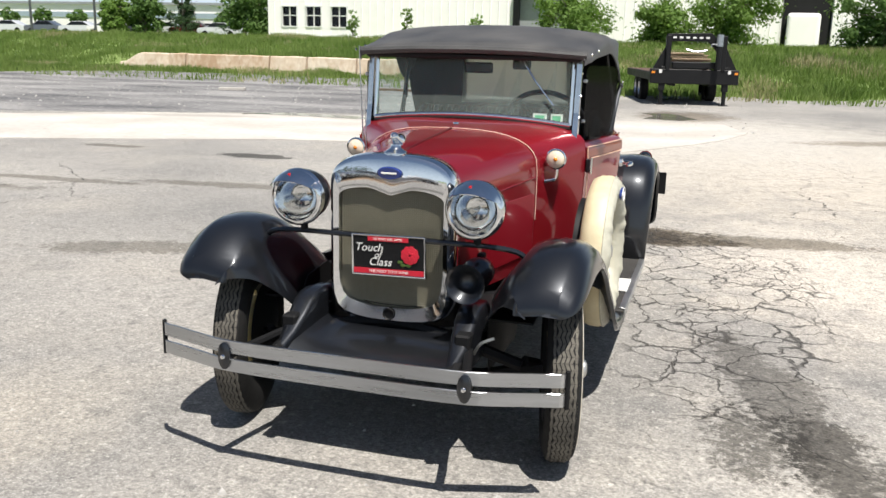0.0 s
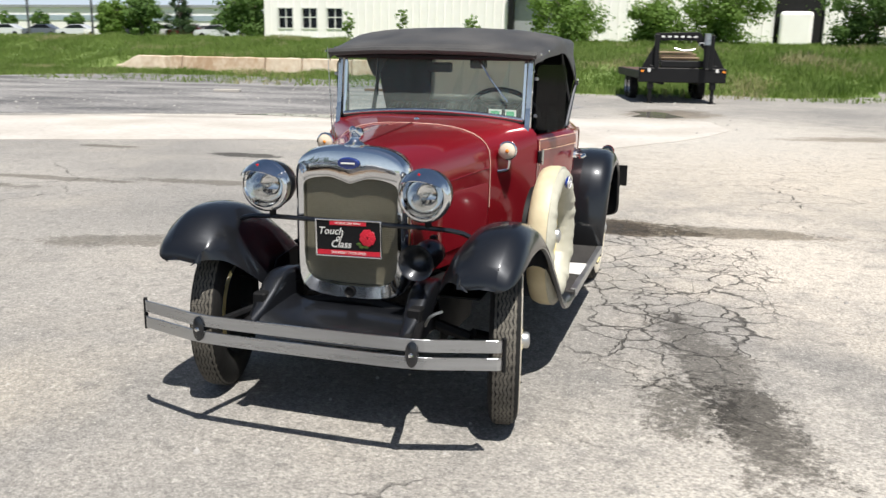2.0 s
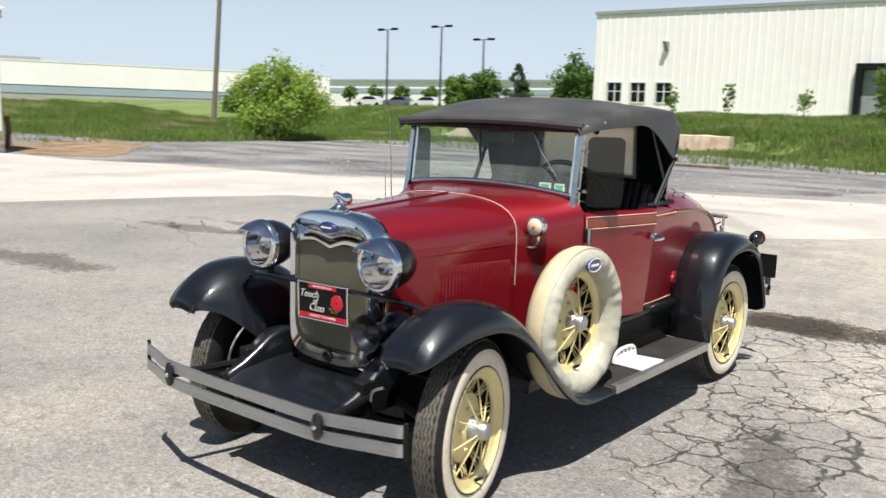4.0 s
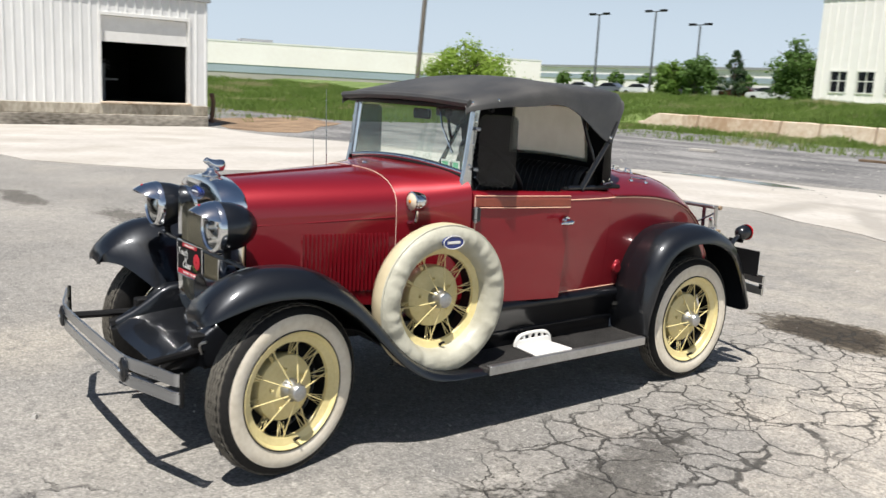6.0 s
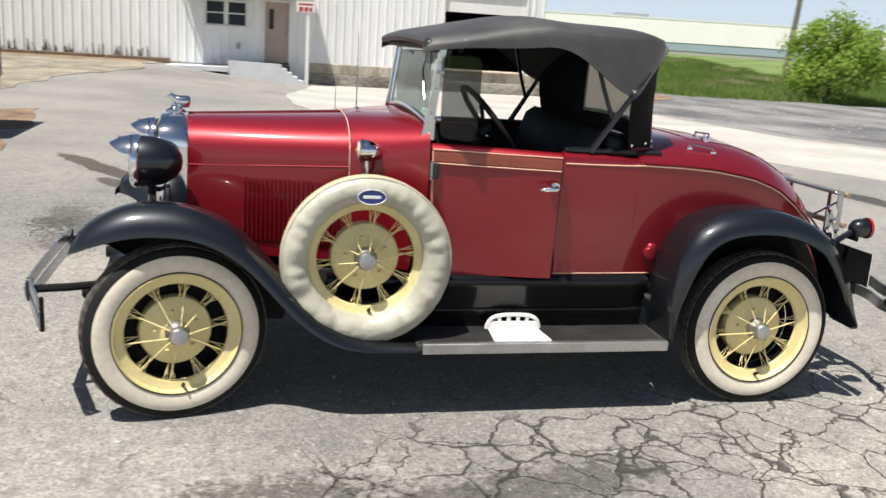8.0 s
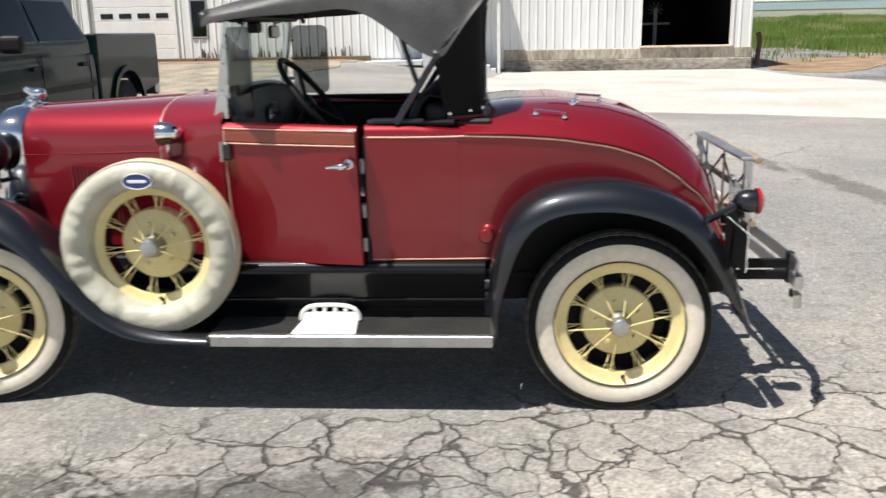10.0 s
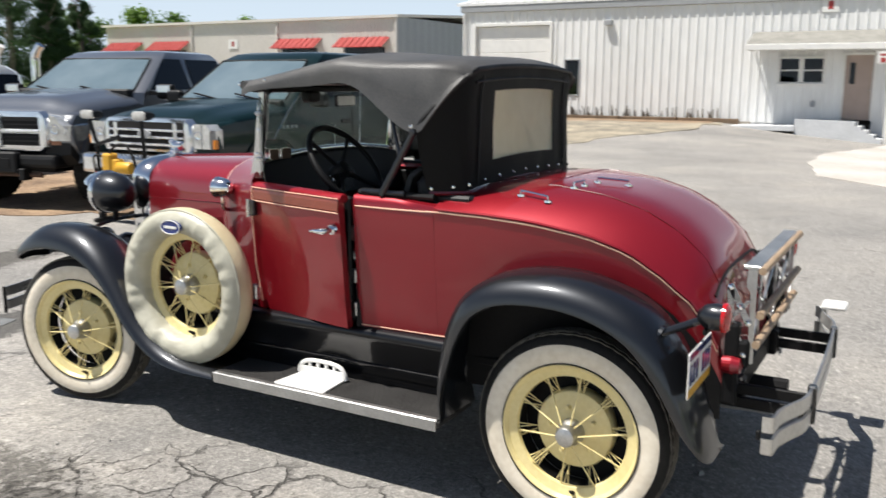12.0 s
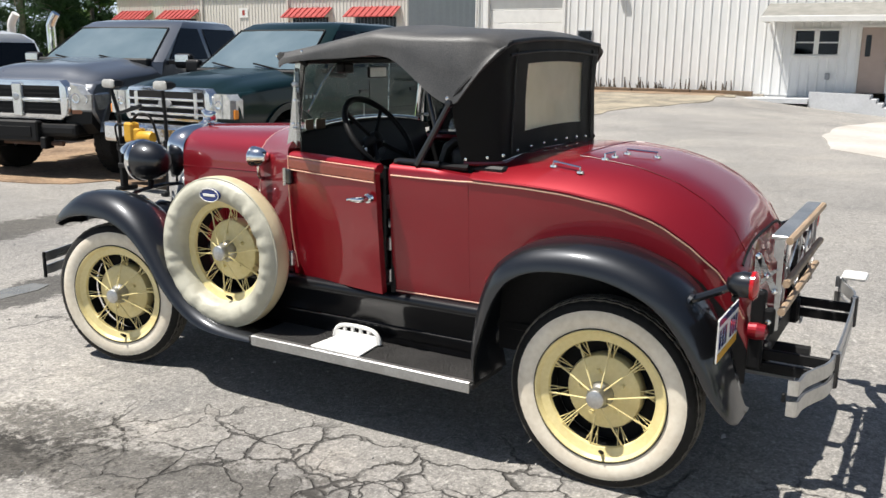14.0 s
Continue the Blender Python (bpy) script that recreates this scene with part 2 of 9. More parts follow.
PALE_PATCHES = [
    (2.6, 10.5, 3.2, 5.6, 8, (0.47, 0.42, 0.35)), (2.2, 3.6, 0.9, 1.6, 14, (0.52, 0.47, 0.405)), (1.2, 14.5, 2.8, 4.0, 0, (0.46, 0.43, 0.385)),
    (-1.7, -0.6, 0.45, 0.6, 0, (0.35, 0.32, 0.275)), (-8.0, 13.0, 4.0, 1.2, -8, (0.56, 0.52, 0.46)), (1.9, -0.6, 0.8, 1.2, 0, (0.45, 0.42, 0.375)),
]
CRACK_ZONES = [(1.30, 2.5, 0.62, 1.8, -2), (0.95, 3.9, 0.75, 1.0, 0), (1.6, 1.7, 0.3, 0.9, 0)]
FINE_CRACKS = [(1.25, 2.2, 0.25, 0.5, 0), (0.75, 4.4, 0.8, 0.5, 0), (1.6, 3.4, 0.35, 0.5, 0)]
WIDE_CRACKS = [(1.5, 1.6, 0.6, 1.6, 0), (0.9, -1.0, 0.5, 0.4, 0), (3.0, 8.0, 1.5, 3.0, 10), (-6.5, 4.5, 2.0, 1.5, 0)]

ASPHALT = asphalt_material()


def concrete_material():
    m = mat("pale worn concrete", (0.40, 0.37, 0.335), 0.9, color2=(0.53, 0.50, 0.46), scale=0.6, fine=9, bump=0.004)
    nt = m.node_tree
    b = nt.nodes["Principled BSDF"]
    base = b.inputs["Base Color"].links[0].from_socket
    pos = nt.nodes.new("ShaderNodeNewGeometry").outputs["Position"]
    base = blend(nt, base, (0.36, 0.325, 0.275), calc(nt, "MULTIPLY", noise_mask(nt, pos, 0.55, 0.48, 0.66, 8.0), 0.55))
    base = blend(nt, base, (0.24, 0.22, 0.195), calc(nt, "MULTIPLY", noise_mask(nt, pos, 6.0, 0.60, 0.74, 8.0), 0.4))
    for x, y, rx, ry, turn in ((-3.9, 11.2, 0.28, 1.5, 12), (-2.4, 11.0, 0.2, 1.9, 35), (-7.2, 14.4, 1.6, 0.35, -5), (-9.5, 13.2, 1.5, 0.3, 15), (-3.0, 12.6, 0.9, 0.25, 5)):
        base = blend(nt, base, (0.27, 0.25, 0.22), calc(nt, "MULTIPLY", spot_mask(nt, pos, x, y, rx, ry, turn, 0.9), 0.6))
    nt.links.new(base, b.inputs["Base Color"])
    return m


CONCRETE = concrete_material()
PEBBLE = mat("grey pebbles", (0.22, 0.215, 0.205), 0.9, color2=(0.46, 0.44, 0.41), scale=3, fine=30)
GRAVEL = mat("dark gravel", (0.055, 0.055, 0.058), 0.92, color2=(0.31, 0.30, 0.29), scale=0.4, fine=9, bump=0.035, streak=(0.7, 1.6, 1))
GRASS_SOIL = mat("grassy soil", (0.085, 0.14, 0.03), 0.95, color2=(0.19, 0.25, 0.075), scale=0.35, fine=5, bump=0.05)
DIRT = mat("bare brown dirt", (0.12, 0.075, 0.045), 0.95, color2=(0.36, 0.25, 0.155), scale=1.1, fine=14, bump=0.03)
STRAW = mat("dry straw and dirt", (0.14, 0.125, 0.10), 0.95, color2=(0.40, 0.345, 0.25), scale=1.3, fine=16, bump=0.03)
BLADE = mat("grass blades", (0.105, 0.165, 0.035), 0.75, color2=(0.25, 0.315, 0.10), scale=0.25, fine=3, spec=0.2)
BLADE_DRY = mat("dry grass blades", (0.30, 0.29, 0.13), 0.8, color2=(0.42, 0.40, 0.22), scale=0.4, fine=3, spec=0.2)
LEAF = mat("spring leaves", (0.075, 0.145, 0.022), 0.6, color2=(0.19, 0.29, 0.065), scale=0.8, fine=6, spec=0.3)
LEAF_BRIGHT = mat("young spring leaves", (0.16, 0.26, 0.03), 0.6, color2=(0.33, 0.44, 0.09), scale=0.8, fine=6, spec=0.3)
LEAF_DARK = mat("summer leaves", (0.055, 0.12, 0.025), 0.65, color2=(0.14, 0.23, 0.06), scale=0.6, fine=5, spec=0.3)
NEEDLE = mat("conifer needles", (0.035, 0.07, 0.032), 0.75, color2=(0.085, 0.135, 0.06), scale=0.6, fine=5, spec=0.2)
for leaf_, tint_ in ((LEAF, (0.22, 0.36, 0.06)), (LEAF_BRIGHT, (0.32, 0.46, 0.06)), (LEAF_DARK, (0.13, 0.22, 0.05)), (BLADE, (0.24, 0.38, 0.07)), (BLADE_DRY, (0.42, 0.40, 0.2)), (NEEDLE, (0.05, 0.09, 0.04))):
    translucent(leaf_, tint_, 0.40)
BARK = mat("bark", (0.10, 0.08, 0.06), 0.9, color2=(0.20, 0.17, 0.14), scale=3, fine=20, bump=0.01)
RED = mat("maroon car paint", (0.13, 0.0028, 0.007), 0.38, var=0.10, scale=1.3, fine=400, coat=1.0, spec=0.2, coat_rough=0.05)
RED.node_tree.nodes["Principled BSDF"].inputs["Coat IOR"].default_value = 1.53
flake_sheen(RED, (0.85, 0.045, 0.075), 0.50, 0.13)
RED_DARK = mat("dark maroon moulding paint", (0.10, 0.005, 0.008), 0.3, var=0.1, scale=2, fine=300, coat=0.8)
BLACK = mat("black fender enamel", (0.005, 0.0055, 0.007), 0.42, var=0.2, scale=2, fine=300, coat=0.75, spec=0.12, coat_rough=0.10)
flake_sheen(BLACK, (0.32, 0.35, 0.40), 0.40, 0.04)
BLACK.node_tree.nodes["Principled BSDF"].inputs["Coat IOR"].default_value = 1.6
APRONBLACK = mat("glossy black apron enamel", (0.004, 0.0045, 0.006), 0.4, var=0.2, scale=3, fine=200, coat=0.6, spec=0.1, coat_rough=0.08)
BLACK_FLAT = mat("dull black for chassis paint and wheel shade", (0.007, 0.007, 0.0075), 0.6, var=0.3, scale=5, fine=80, bump=0.0006, spec=0.2)
HOODLINE = mat("pale pink bead paint", (0.74, 0.50, 0.42), 0.35, var=0.12, scale=8, fine=60)
BROWNBAND = mat("brown moulding band", (0.20, 0.040, 0.020), 0.35, var=0.15, scale=6, fine=60, coat=0.6)
PINSTRIPE = mat("cream pinstripe", (0.70, 0.42, 0.30), 0.4, var=0.12, scale=8, fine=60)
CHROME = mat("polished chrome", (0.78, 0.79, 0.80), 0.07, 1.0, var=0.05, scale=6, fine=90)
STEEL = mat("brushed stainless steel", (0.47, 0.485, 0.505), 0.29, 1.0, var=0.1, scale=4, fine=120, streak=(1, 1, 14))
ALU = mat("scuffed aluminium", (0.52, 0.52, 0.51), 0.42, 1.0, var=0.15, scale=8, fine=90)
RUBBER = mat("tyre rubber", (0.012, 0.0115, 0.011), 0.75, var=0.35, scale=6, fine=50, bump=0.0008, spec=0.25)
TREAD = mat("dusty tyre tread", (0.060, 0.054, 0.045), 0.85, color2=(0.14, 0.128, 0.105), scale=7, fine=50, bump=0.001)
WHITEWALL = mat("aged whitewall", (0.66, 0.585, 0.46), 0.6, color2=(0.79, 0.725, 0.60), scale=5, fine=40, bump=0.0004)
CREAM = mat("cream yellow wheel paint", (0.70, 0.58, 0.26), 0.35, color2=(0.80, 0.68, 0.34), scale=6, fine=60, coat=0.4)
COVER = mat("cream vinyl tyre cover", (0.38, 0.365, 0.29), 0.45, color2=(0.50, 0.485, 0.395), scale=7, fine=11, bump=0.010)
COVER_SIDE = mat("yellowed vinyl band", (0.50, 0.42, 0.26), 0.5, color2=(0.62, 0.54, 0.36), scale=5, fine=11, bump=0.004)
CANVAS = mat("faded black canvas", (0.027, 0.027, 0.0275), 0.52, color2=(0.078, 0.075, 0.071), scale=4, fine=210, bump=0.0012, spec=0.6)
VINYL = mat("black vinyl", (0.006, 0.006, 0.0065), 0.55, var=0.3, scale=5, fine=200, bump=0.0005, spec=0.3)
LEATHER = mat("black seat vinyl", (0.008, 0.008, 0.0085), 0.5, var=0.3, scale=6, fine=160, bump=0.0006, spec=0.35)
MESHGUARD = mat("dull stone guard mesh", (0.25, 0.23, 0.17), 0.5, 0.35, var=0.15, scale=4, fine=60)
MATGREY = mat("grey rubber board mat", (0.040, 0.038, 0.036), 0.7, var=0.3, scale=6, fine=80, bump=0.0008, spec=0.3)
WHITE = mat("white enamel", (0.72, 0.71, 0.68), 0.45, var=0.06, scale=4, fine=40)
PLASTIC = mat("yellowed plastic window", (0.52, 0.47, 0.32), 0.3, color2=(0.66, 0.61, 0.46), scale=4, fine=20)
_n = PLASTIC.node_tree
_t = _n.nodes.new("ShaderNodeBsdfTranslucent")
_t.inputs["Color"].default_value = (0.86, 0.80, 0.60, 1)
_x = _n.nodes.new("ShaderNodeMixShader")
_x.inputs[0].default_value = 0.55
_n.links.new(_n.nodes["Principled BSDF"].outputs[0], _x.inputs[1])
_n.links.new(_t.outputs[0], _x.inputs[2])
_n.links.new(_x.outputs[0], _n.nodes["Material Output"].inputs["Surface"])
REDLENS = mat("red lamp lens", (0.40, 0.008, 0.01), 0.12, var=0.1, scale=9, fine=90, coat=0.5)
AMBER = mat("amber lamp lens", (0.75, 0.25, 0.03), 0.2, var=0.1, scale=9, fine=90)
AMBER_DULL = mat("faded amber plastic", (0.33, 0.14, 0.07), 0.35, var=0.25, scale=9, fine=60)
LAMPGLASS = mat("fluted lamp glass", (0.80, 0.80, 0.78), 0.09, 0.9, var=0.15, scale=9, fine=90, bump=0.0012, streak=(14, 1, 1))
BLUE = mat("blue badge enamel", (0.012, 0.03, 0.16), 0.2, var=0.1, scale=20, fine=90, coat=0.6)
WOOD = mat("weathered wood slat", (0.26, 0.175, 0.105), 0.6, color2=(0.42, 0.31, 0.21), scale=6, fine=40, streak=(1, 12, 12))
TIMBER = mat("old timber", (0.10, 0.065, 0.04), 0.9, color2=(0.20, 0.14, 0.09), scale=3, fine=20, bump=0.006)
SHEETMETAL = mat("off-white painted sheet metal", (0.66, 0.66, 0.645), 0.45, color2=(0.77, 0.77, 0.755), scale=0.5, fine=6, streak=(1, 1, 0.25))
ROOFMETAL = mat("white metal roofing", (0.70, 0.70, 0.69), 0.4, color2=(0.80, 0.80, 0.79), scale=0.4, fine=5)
TANMETAL = mat("beige sheet metal", (0.58, 0.54, 0.485), 0.5, color2=(0.66, 0.62, 0.565), scale=0.4, fine=6)
GREYMETAL = mat("grey sheet metal", (0.30, 0.31, 0.32), 0.5, var=0.08, scale=0.4, fine=6)
REDMETAL = mat("red awning metal", (0.33, 0.035, 0.03), 0.45, var=0.12, scale=2, fine=30)
PLINTH = mat("stained concrete plinth", (0.105, 0.09, 0.07), 0.92, color2=(0.47, 0.43, 0.365), scale=0.7, fine=7, bump=0.008, streak=(1, 0.6, 1.6))
PLINTH_PALE = mat("streaked pale concrete", (0.20, 0.17, 0.125), 0.92, color2=(0.56, 0.51, 0.42), scale=0.9, fine=7, bump=0.008, streak=(1, 1.4, 0.5))
LIMESTONE = mat("tan concrete barrier", (0.40, 0.27, 0.17), 0.9, color2=(0.68, 0.59, 0.47), scale=0.45, fine=4, bump=0.03, streak=(1, 1, 0.7))
DOORTAN = mat("tan steel door", (0.36, 0.28, 0.24), 0.5, var=0.08, scale=3, fine=40)
PORCHGREY = mat("pale grey porch concrete", (0.55, 0.56, 0.57), 0.8, var=0.1, scale=2, fine=20, bump=0.003)
SHINGLE = mat("weathered grey shingle", (0.19, 0.185, 0.165), 0.9, color2=(0.29, 0.28, 0.25), scale=3, fine=30, bump=0.006)
# near-black base puts the shade of rooms and recesses into colour
SHADEBLACK = mat("near-black for painted shade", (0.004, 0.004, 0.004), 0.9, var=0.4, scale=1, fine=5)
TRUCKGREY = mat("dark grey truck paint", (0.058, 0.063, 0.074), 0.30, var=0.1, scale=1, fine=300, coat=1.0, spec=0.4)
TRUCKGREY.node_tree.nodes["Principled BSDF"].inputs["Coat IOR"].default_value = 1.6
TRUCKGREEN = mat("dark green truck paint", (0.003, 0.013, 0.014), 0.3, var=0.12, scale=1, fine=300, coat=0.4, spec=0.1)
flake_sheen(TRUCKGREY, (0.62, 0.66, 0.72), 0.34, 0.10)
SILVER = mat("silver car paint", (0.56, 0.57, 0.58), 0.35, 0.0, var=0.06, scale=1, fine=300, coat=0.7)
BRIGHTTRIM = mat("bright metal trim", (0.84, 0.85, 0.86), 0.24, 1.0, var=0.08, scale=5, fine=60)
TRIMBLACK = mat("black trim plastic", (0.005, 0.005, 0.0055), 0.55, var=0.3, scale=5, fine=90, spec=0.3)
YELLOWPAINT = mat("yellow plough paint", (0.62, 0.33, 0.02), 0.45, var=0.15, scale=6, fine=60)
POLEWOOD = mat("grey utility pole wood", (0.13, 0.11, 0.09), 0.9, color2=(0.22, 0.19, 0.16), scale=2, fine=25, bump=0.006, streak=(6, 6, 0.6))
RUST = mat("dark rusty steel", (0.05, 0.03, 0.022), 0.8, color2=(0.13, 0.075, 0.05), scale=4, fine=30)
GALV = mat("galvanised pole", (0.09, 0.095, 0.10), 0.5, 0.3, var=0.1, scale=3, fine=30)
FARWHITE = mat("far white cladding", (0.88, 0.835, 0.815), 0.6, color2=(0.93, 0.895, 0.88), scale=0.2, fine=2)
FARBLUE = mat("far blue-grey band", (0.33, 0.40, 0.46), 0.6, var=0.06, scale=0.2, fine=2)
FARBEIGE = mat("far grey-beige block", (0.40, 0.38, 0.35), 0.8, var=0.08, scale=0.3, fine=3)


def glass_material(name, tint, shine=0.02, veil=0.0):
    m = bpy.data.materials.new(name)
    m.use_nodes = True
    nt = m.node_tree
    out = nt.nodes["Material Output"]
    tr = nt.nodes.new("ShaderNodeBsdfTransparent")
    tr.inputs["Color"].default_value = (*tint, 1)
    gl = nt.nodes.new("ShaderNodeBsdfGlossy")
    gl.inputs["Roughness"].default_value = shine
    lw = nt.nodes.new("ShaderNodeLayerWeight")
    lw.inputs["Blend"].default_value = 0.5
    f2 = calc(nt, "MULTIPLY_ADD", calc(nt, "POWER", lw.outputs["Facing"], 5.0), 0.85, 0.03)
    mx = nt.nodes.new("ShaderNodeMixShader")
    nt.links.new(f2, mx.inputs[0])
    nt.links.new(tr.outputs[0], mx.inputs[1])
    nt.links.new(gl.outputs[0], mx.inputs[2])
    top = mx.outputs[0]
    # greenish diffuse film: dust with a veil of reflected sky painted in
    if veil:
        df = nt.nodes.new("ShaderNodeBsdfDiffuse")
        df.inputs["Color"].default_value = (0.62, 0.72, 0.66, 1)
        tx = nt.nodes.new("ShaderNodeTexCoord")
        film = noise_mask(nt, tx.outputs["Object"], 3.0, 0.2, 0.8, 4.0)
        md = nt.nodes.new("ShaderNodeMixShader")
        nt.links.new(calc(nt, "MULTIPLY_ADD", film, veil, veil * 0.5), md.inputs[0])
        nt.links.new(top, md.inputs[1])
        nt.links.new(df.outputs[0], md.inputs[2])
        top = md.outputs[0]
    nt.links.new(top, out.inputs["Surface"])
    return m


GLASS = glass_material("greenish windscreen glass", (0.80, 0.88, 0.84), veil=0.12)
TINTED = glass_material("smoked glass", (0.10, 0.11, 0.12))
SMOKED = glass_material("lightly smoked acrylic", (0.44, 0.46, 0.47))
WATER = mat("shallow dirty water", (0.16, 0.15, 0.13), 0.12, var=0.25, scale=1.5, fine=8, spec=0.6)
# pale blue base stands in for sky reflected in the windscreens
SKYTONEGLASS = mat("vehicle glass with sky reflection painted in", (0.09, 0.135, 0.155), 0.05, color2=(0.17, 0.22, 0.24), scale=0.7, fine=2, spec=0.7, coat=1.0)
SKYTONEGLASS.node_tree.nodes["Principled BSDF"].inputs["Coat IOR"].default_value = 1.9
TRUCKSIDE = mat("dark vehicle glass", (0.004, 0.005, 0.006), 0.06, var=0.3, scale=1.2, fine=6, spec=0.35)
HEADGLASS = mat("clear headlamp glass", (0.58, 0.59, 0.58), 0.14, 0.55, var=0.25, scale=9, fine=25, coat=1.0)
LENSGLASS = glass_material("clear lamp lens", (0.97, 0.97, 0.96))
WINDOWGLASS = glass_material("dark window glass", (0.35, 0.38, 0.40))


# ---- mesh helpers ----
def part(name, bm, material, parent=None, label="", smooth=None, bevel=0.0):
    """Links a bmesh as one mesh object, under a thing or a part."""
    bmesh.ops.recalc_face_normals(bm, faces=bm.faces)
    if smooth is not None:
        for f in bm.faces:
            f.smooth = True
        for e in bm.edges:
            if len(e.link_faces) == 2 and e.calc_face_angle(0.0) > radians(smooth):
                e.smooth = False
    me = bpy.data.meshes.new(name)
    bm.to_mesh(me)
    bm.free()
    for mm in (material if isinstance(material, (list, tuple)) else [material]):
        me.materials.append(mm)
    ob = new(name, me)
    if parent is not None:
        ob.parent = parent
    if label:
        ob["label"] = label
    return ob


def thing(name, label, category, at=(0, 0, 0), turn=0.0, group="", kind=""):
    ob = new(name)
    ob.matrix_basis = pose(*at, 0, 0, turn)
    return tagged(ob, label, category, group, kind)


def add_box(bm, lo, hi, bevel=0.0, seg=1, m=None):
    r = bmesh.ops.create_cube(bm, size=1.0)
    vs = r["verts"]
    lo, hi = Vector(lo), Vector(hi)
    for v in vs:
        v.co = Vector([(lo[i] + hi[i]) / 2 + v.co[i] * (hi[i] - lo[i]) for i in range(3)])
    if bevel:
        es = list({e for v in vs for e in v.link_edges})
        rb = bmesh.ops.bevel(bm, geom=es, offset=bevel, segments=seg, affect="EDGES", profile=0.5)
        vs = list({v for f in rb["faces"] for v in f.verts} | {v for v in vs if v.is_valid})
    if m is not None:
        for v in vs:
            v.co = m @ v.co
    return vs


def box(lo, hi, bevel=0.0, seg=1, m=None):
    bm = bmesh.new()
    add_box(bm, lo, hi, bevel, seg, m)
    return bm


def add_loft(bm, rings, closed=True, cap=True):
    """Skin over rings of equally many points."""
    rows = [[bm.verts.new(p) for p in ring] for ring in rings]
    n = len(rows[0])
    for a, b in zip(rows, rows[1:]):
        for i in range(n if closed else n - 1):
            j = (i + 1) % n
            try:
                bm.faces.new((a[i], a[j], b[j], b[i]))
            except ValueError:
                pass
    if cap and closed:
        for r in (rows[0], rows[-1]):
            try:
                bm.faces.new(r)
            except ValueError:
                pass
    return rows


def loft(rings, closed=True, cap=True):
    bm = bmesh.new()
    add_loft(bm, rings, closed, cap)
    return bm


def smooth_path(pts, n=4):
    """Catmull-Rom through the points."""
    pts = [Vector(p) for p in pts]
    out = []
    for i in range(len(pts) - 1):
        p0, p1, p2, p3 = pts[max(i - 1, 0)], pts[i], pts[i + 1], pts[min(i + 2, len(pts) - 1)]
        for k in range(n):
            t = k / n
            out.append(0.5 * ((2 * p1) + (p2 - p0) * t + (2 * p0 - 5 * p1 + 4 * p2 - p3) * t * t + (3 * p1 - p0 - 3 * p2 + p3) * t ** 3))
    out.append(pts[-1])
    return out


def add_tube(bm, pts, r, seg=8, closed=False):
    """A round bar along a line; r a number, or a radius for each point."""
    pts = [Vector(p) for p in pts]
    n = len(pts)
    rs = r if isinstance(r, (list, tuple)) else [r] * n
    rings, up = [], None
    for i, p in enumerate(pts):
        a = pts[(i - 1) % n] if closed else pts[max(i - 1, 0)]
        b = pts[(i + 1) % n] if closed else pts[min(i + 1, n - 1)]
        d = (b - a).normalized()
        if up is None:
            up = Vector((0, 0, 1)) if abs(d.z) < 0.9 else Vector((1, 0, 0))
        side = d.cross(up).normalized()
        up = side.cross(d).normalized()
        rings.append([p + rs[i] * (math.cos(2 * math.pi * k / seg) * side + math.sin(2 * math.pi * k / seg) * up) for k in range(seg)])
    if closed:
        rings.append(rings[0])
        rows = [[bm.verts.new(q) for q in ring] for ring in rings[:-1]]
        rows.append(rows[0])
        for a, b in zip(rows, rows[1:]):
            for k in range(seg):
                bm.faces.new((a[k], a[(k + 1) % seg], b[(k + 1) % seg], b[k]))
    else:
        add_loft(bm, rings)


def tube(pts, r, seg=8, closed=False):
    bm = bmesh.new()
    add_tube(bm, pts, r, seg, closed)
    return bm


def add_lathe(bm, prof, seg=32, m=None, full=True):
    """Turns a profile of (radius, height) about z; m places it."""
    m = m or Matrix()
    rows = []
    for r, h in prof:
        if r < 1e-6:
            rows.append([bm.verts.new(m @ Vector((0, 0, h)))])
        else:
            rows.append([bm.verts.new(m @ Vector((r * math.cos(2 * math.pi * k / seg), r * math.sin(2 * math.pi * k / seg), h))) for k in range(seg)])
    for a, b in zip(rows, rows[1:]):
        for k in range(seg):
            j = (k + 1) % seg
            q = [a[k % len(a)], a[j % len(a)], b[j % len(b)], b[k % len(b)]]
            q = list(dict.fromkeys(q))
            if len(q) > 2:
                bm.faces.new(q)


def lathe(prof, seg=32, m=None):
    bm = bmesh.new()
    add_lathe(bm, prof, seg, m)
    return bm


def add_prism(bm, outline, lo, hi, axis="x"):
    """A flat outline of (a, b) pushed along an axis: x takes (y, z), y takes (x, z), z takes (x, y)."""
    def p(a, b, c):
        return {"x": (c, a, b), "y": (a, c, b), "z": (a, b, c)}[axis]
    A = [bm.verts.new(p(a, b, lo)) for a, b in outline]
    B = [bm.verts.new(p(a, b, hi)) for a, b in outline]
    bm.faces.new(A)
    bm.faces.new(B)
    for i in range(len(A)):
        j = (i + 1) % len(A)
        bm.faces.new((A[i], A[j], B[j], B[i]))


def prism(outline, lo, hi, axis="x", bevel=0.0):
    bm = bmesh.new()
    add_prism(bm, outline, lo, hi, axis)
    if bevel:
        bmesh.ops.bevel(bm, geom=list(bm.edges), offset=bevel, segments=1, affect="EDGES")
    return bm


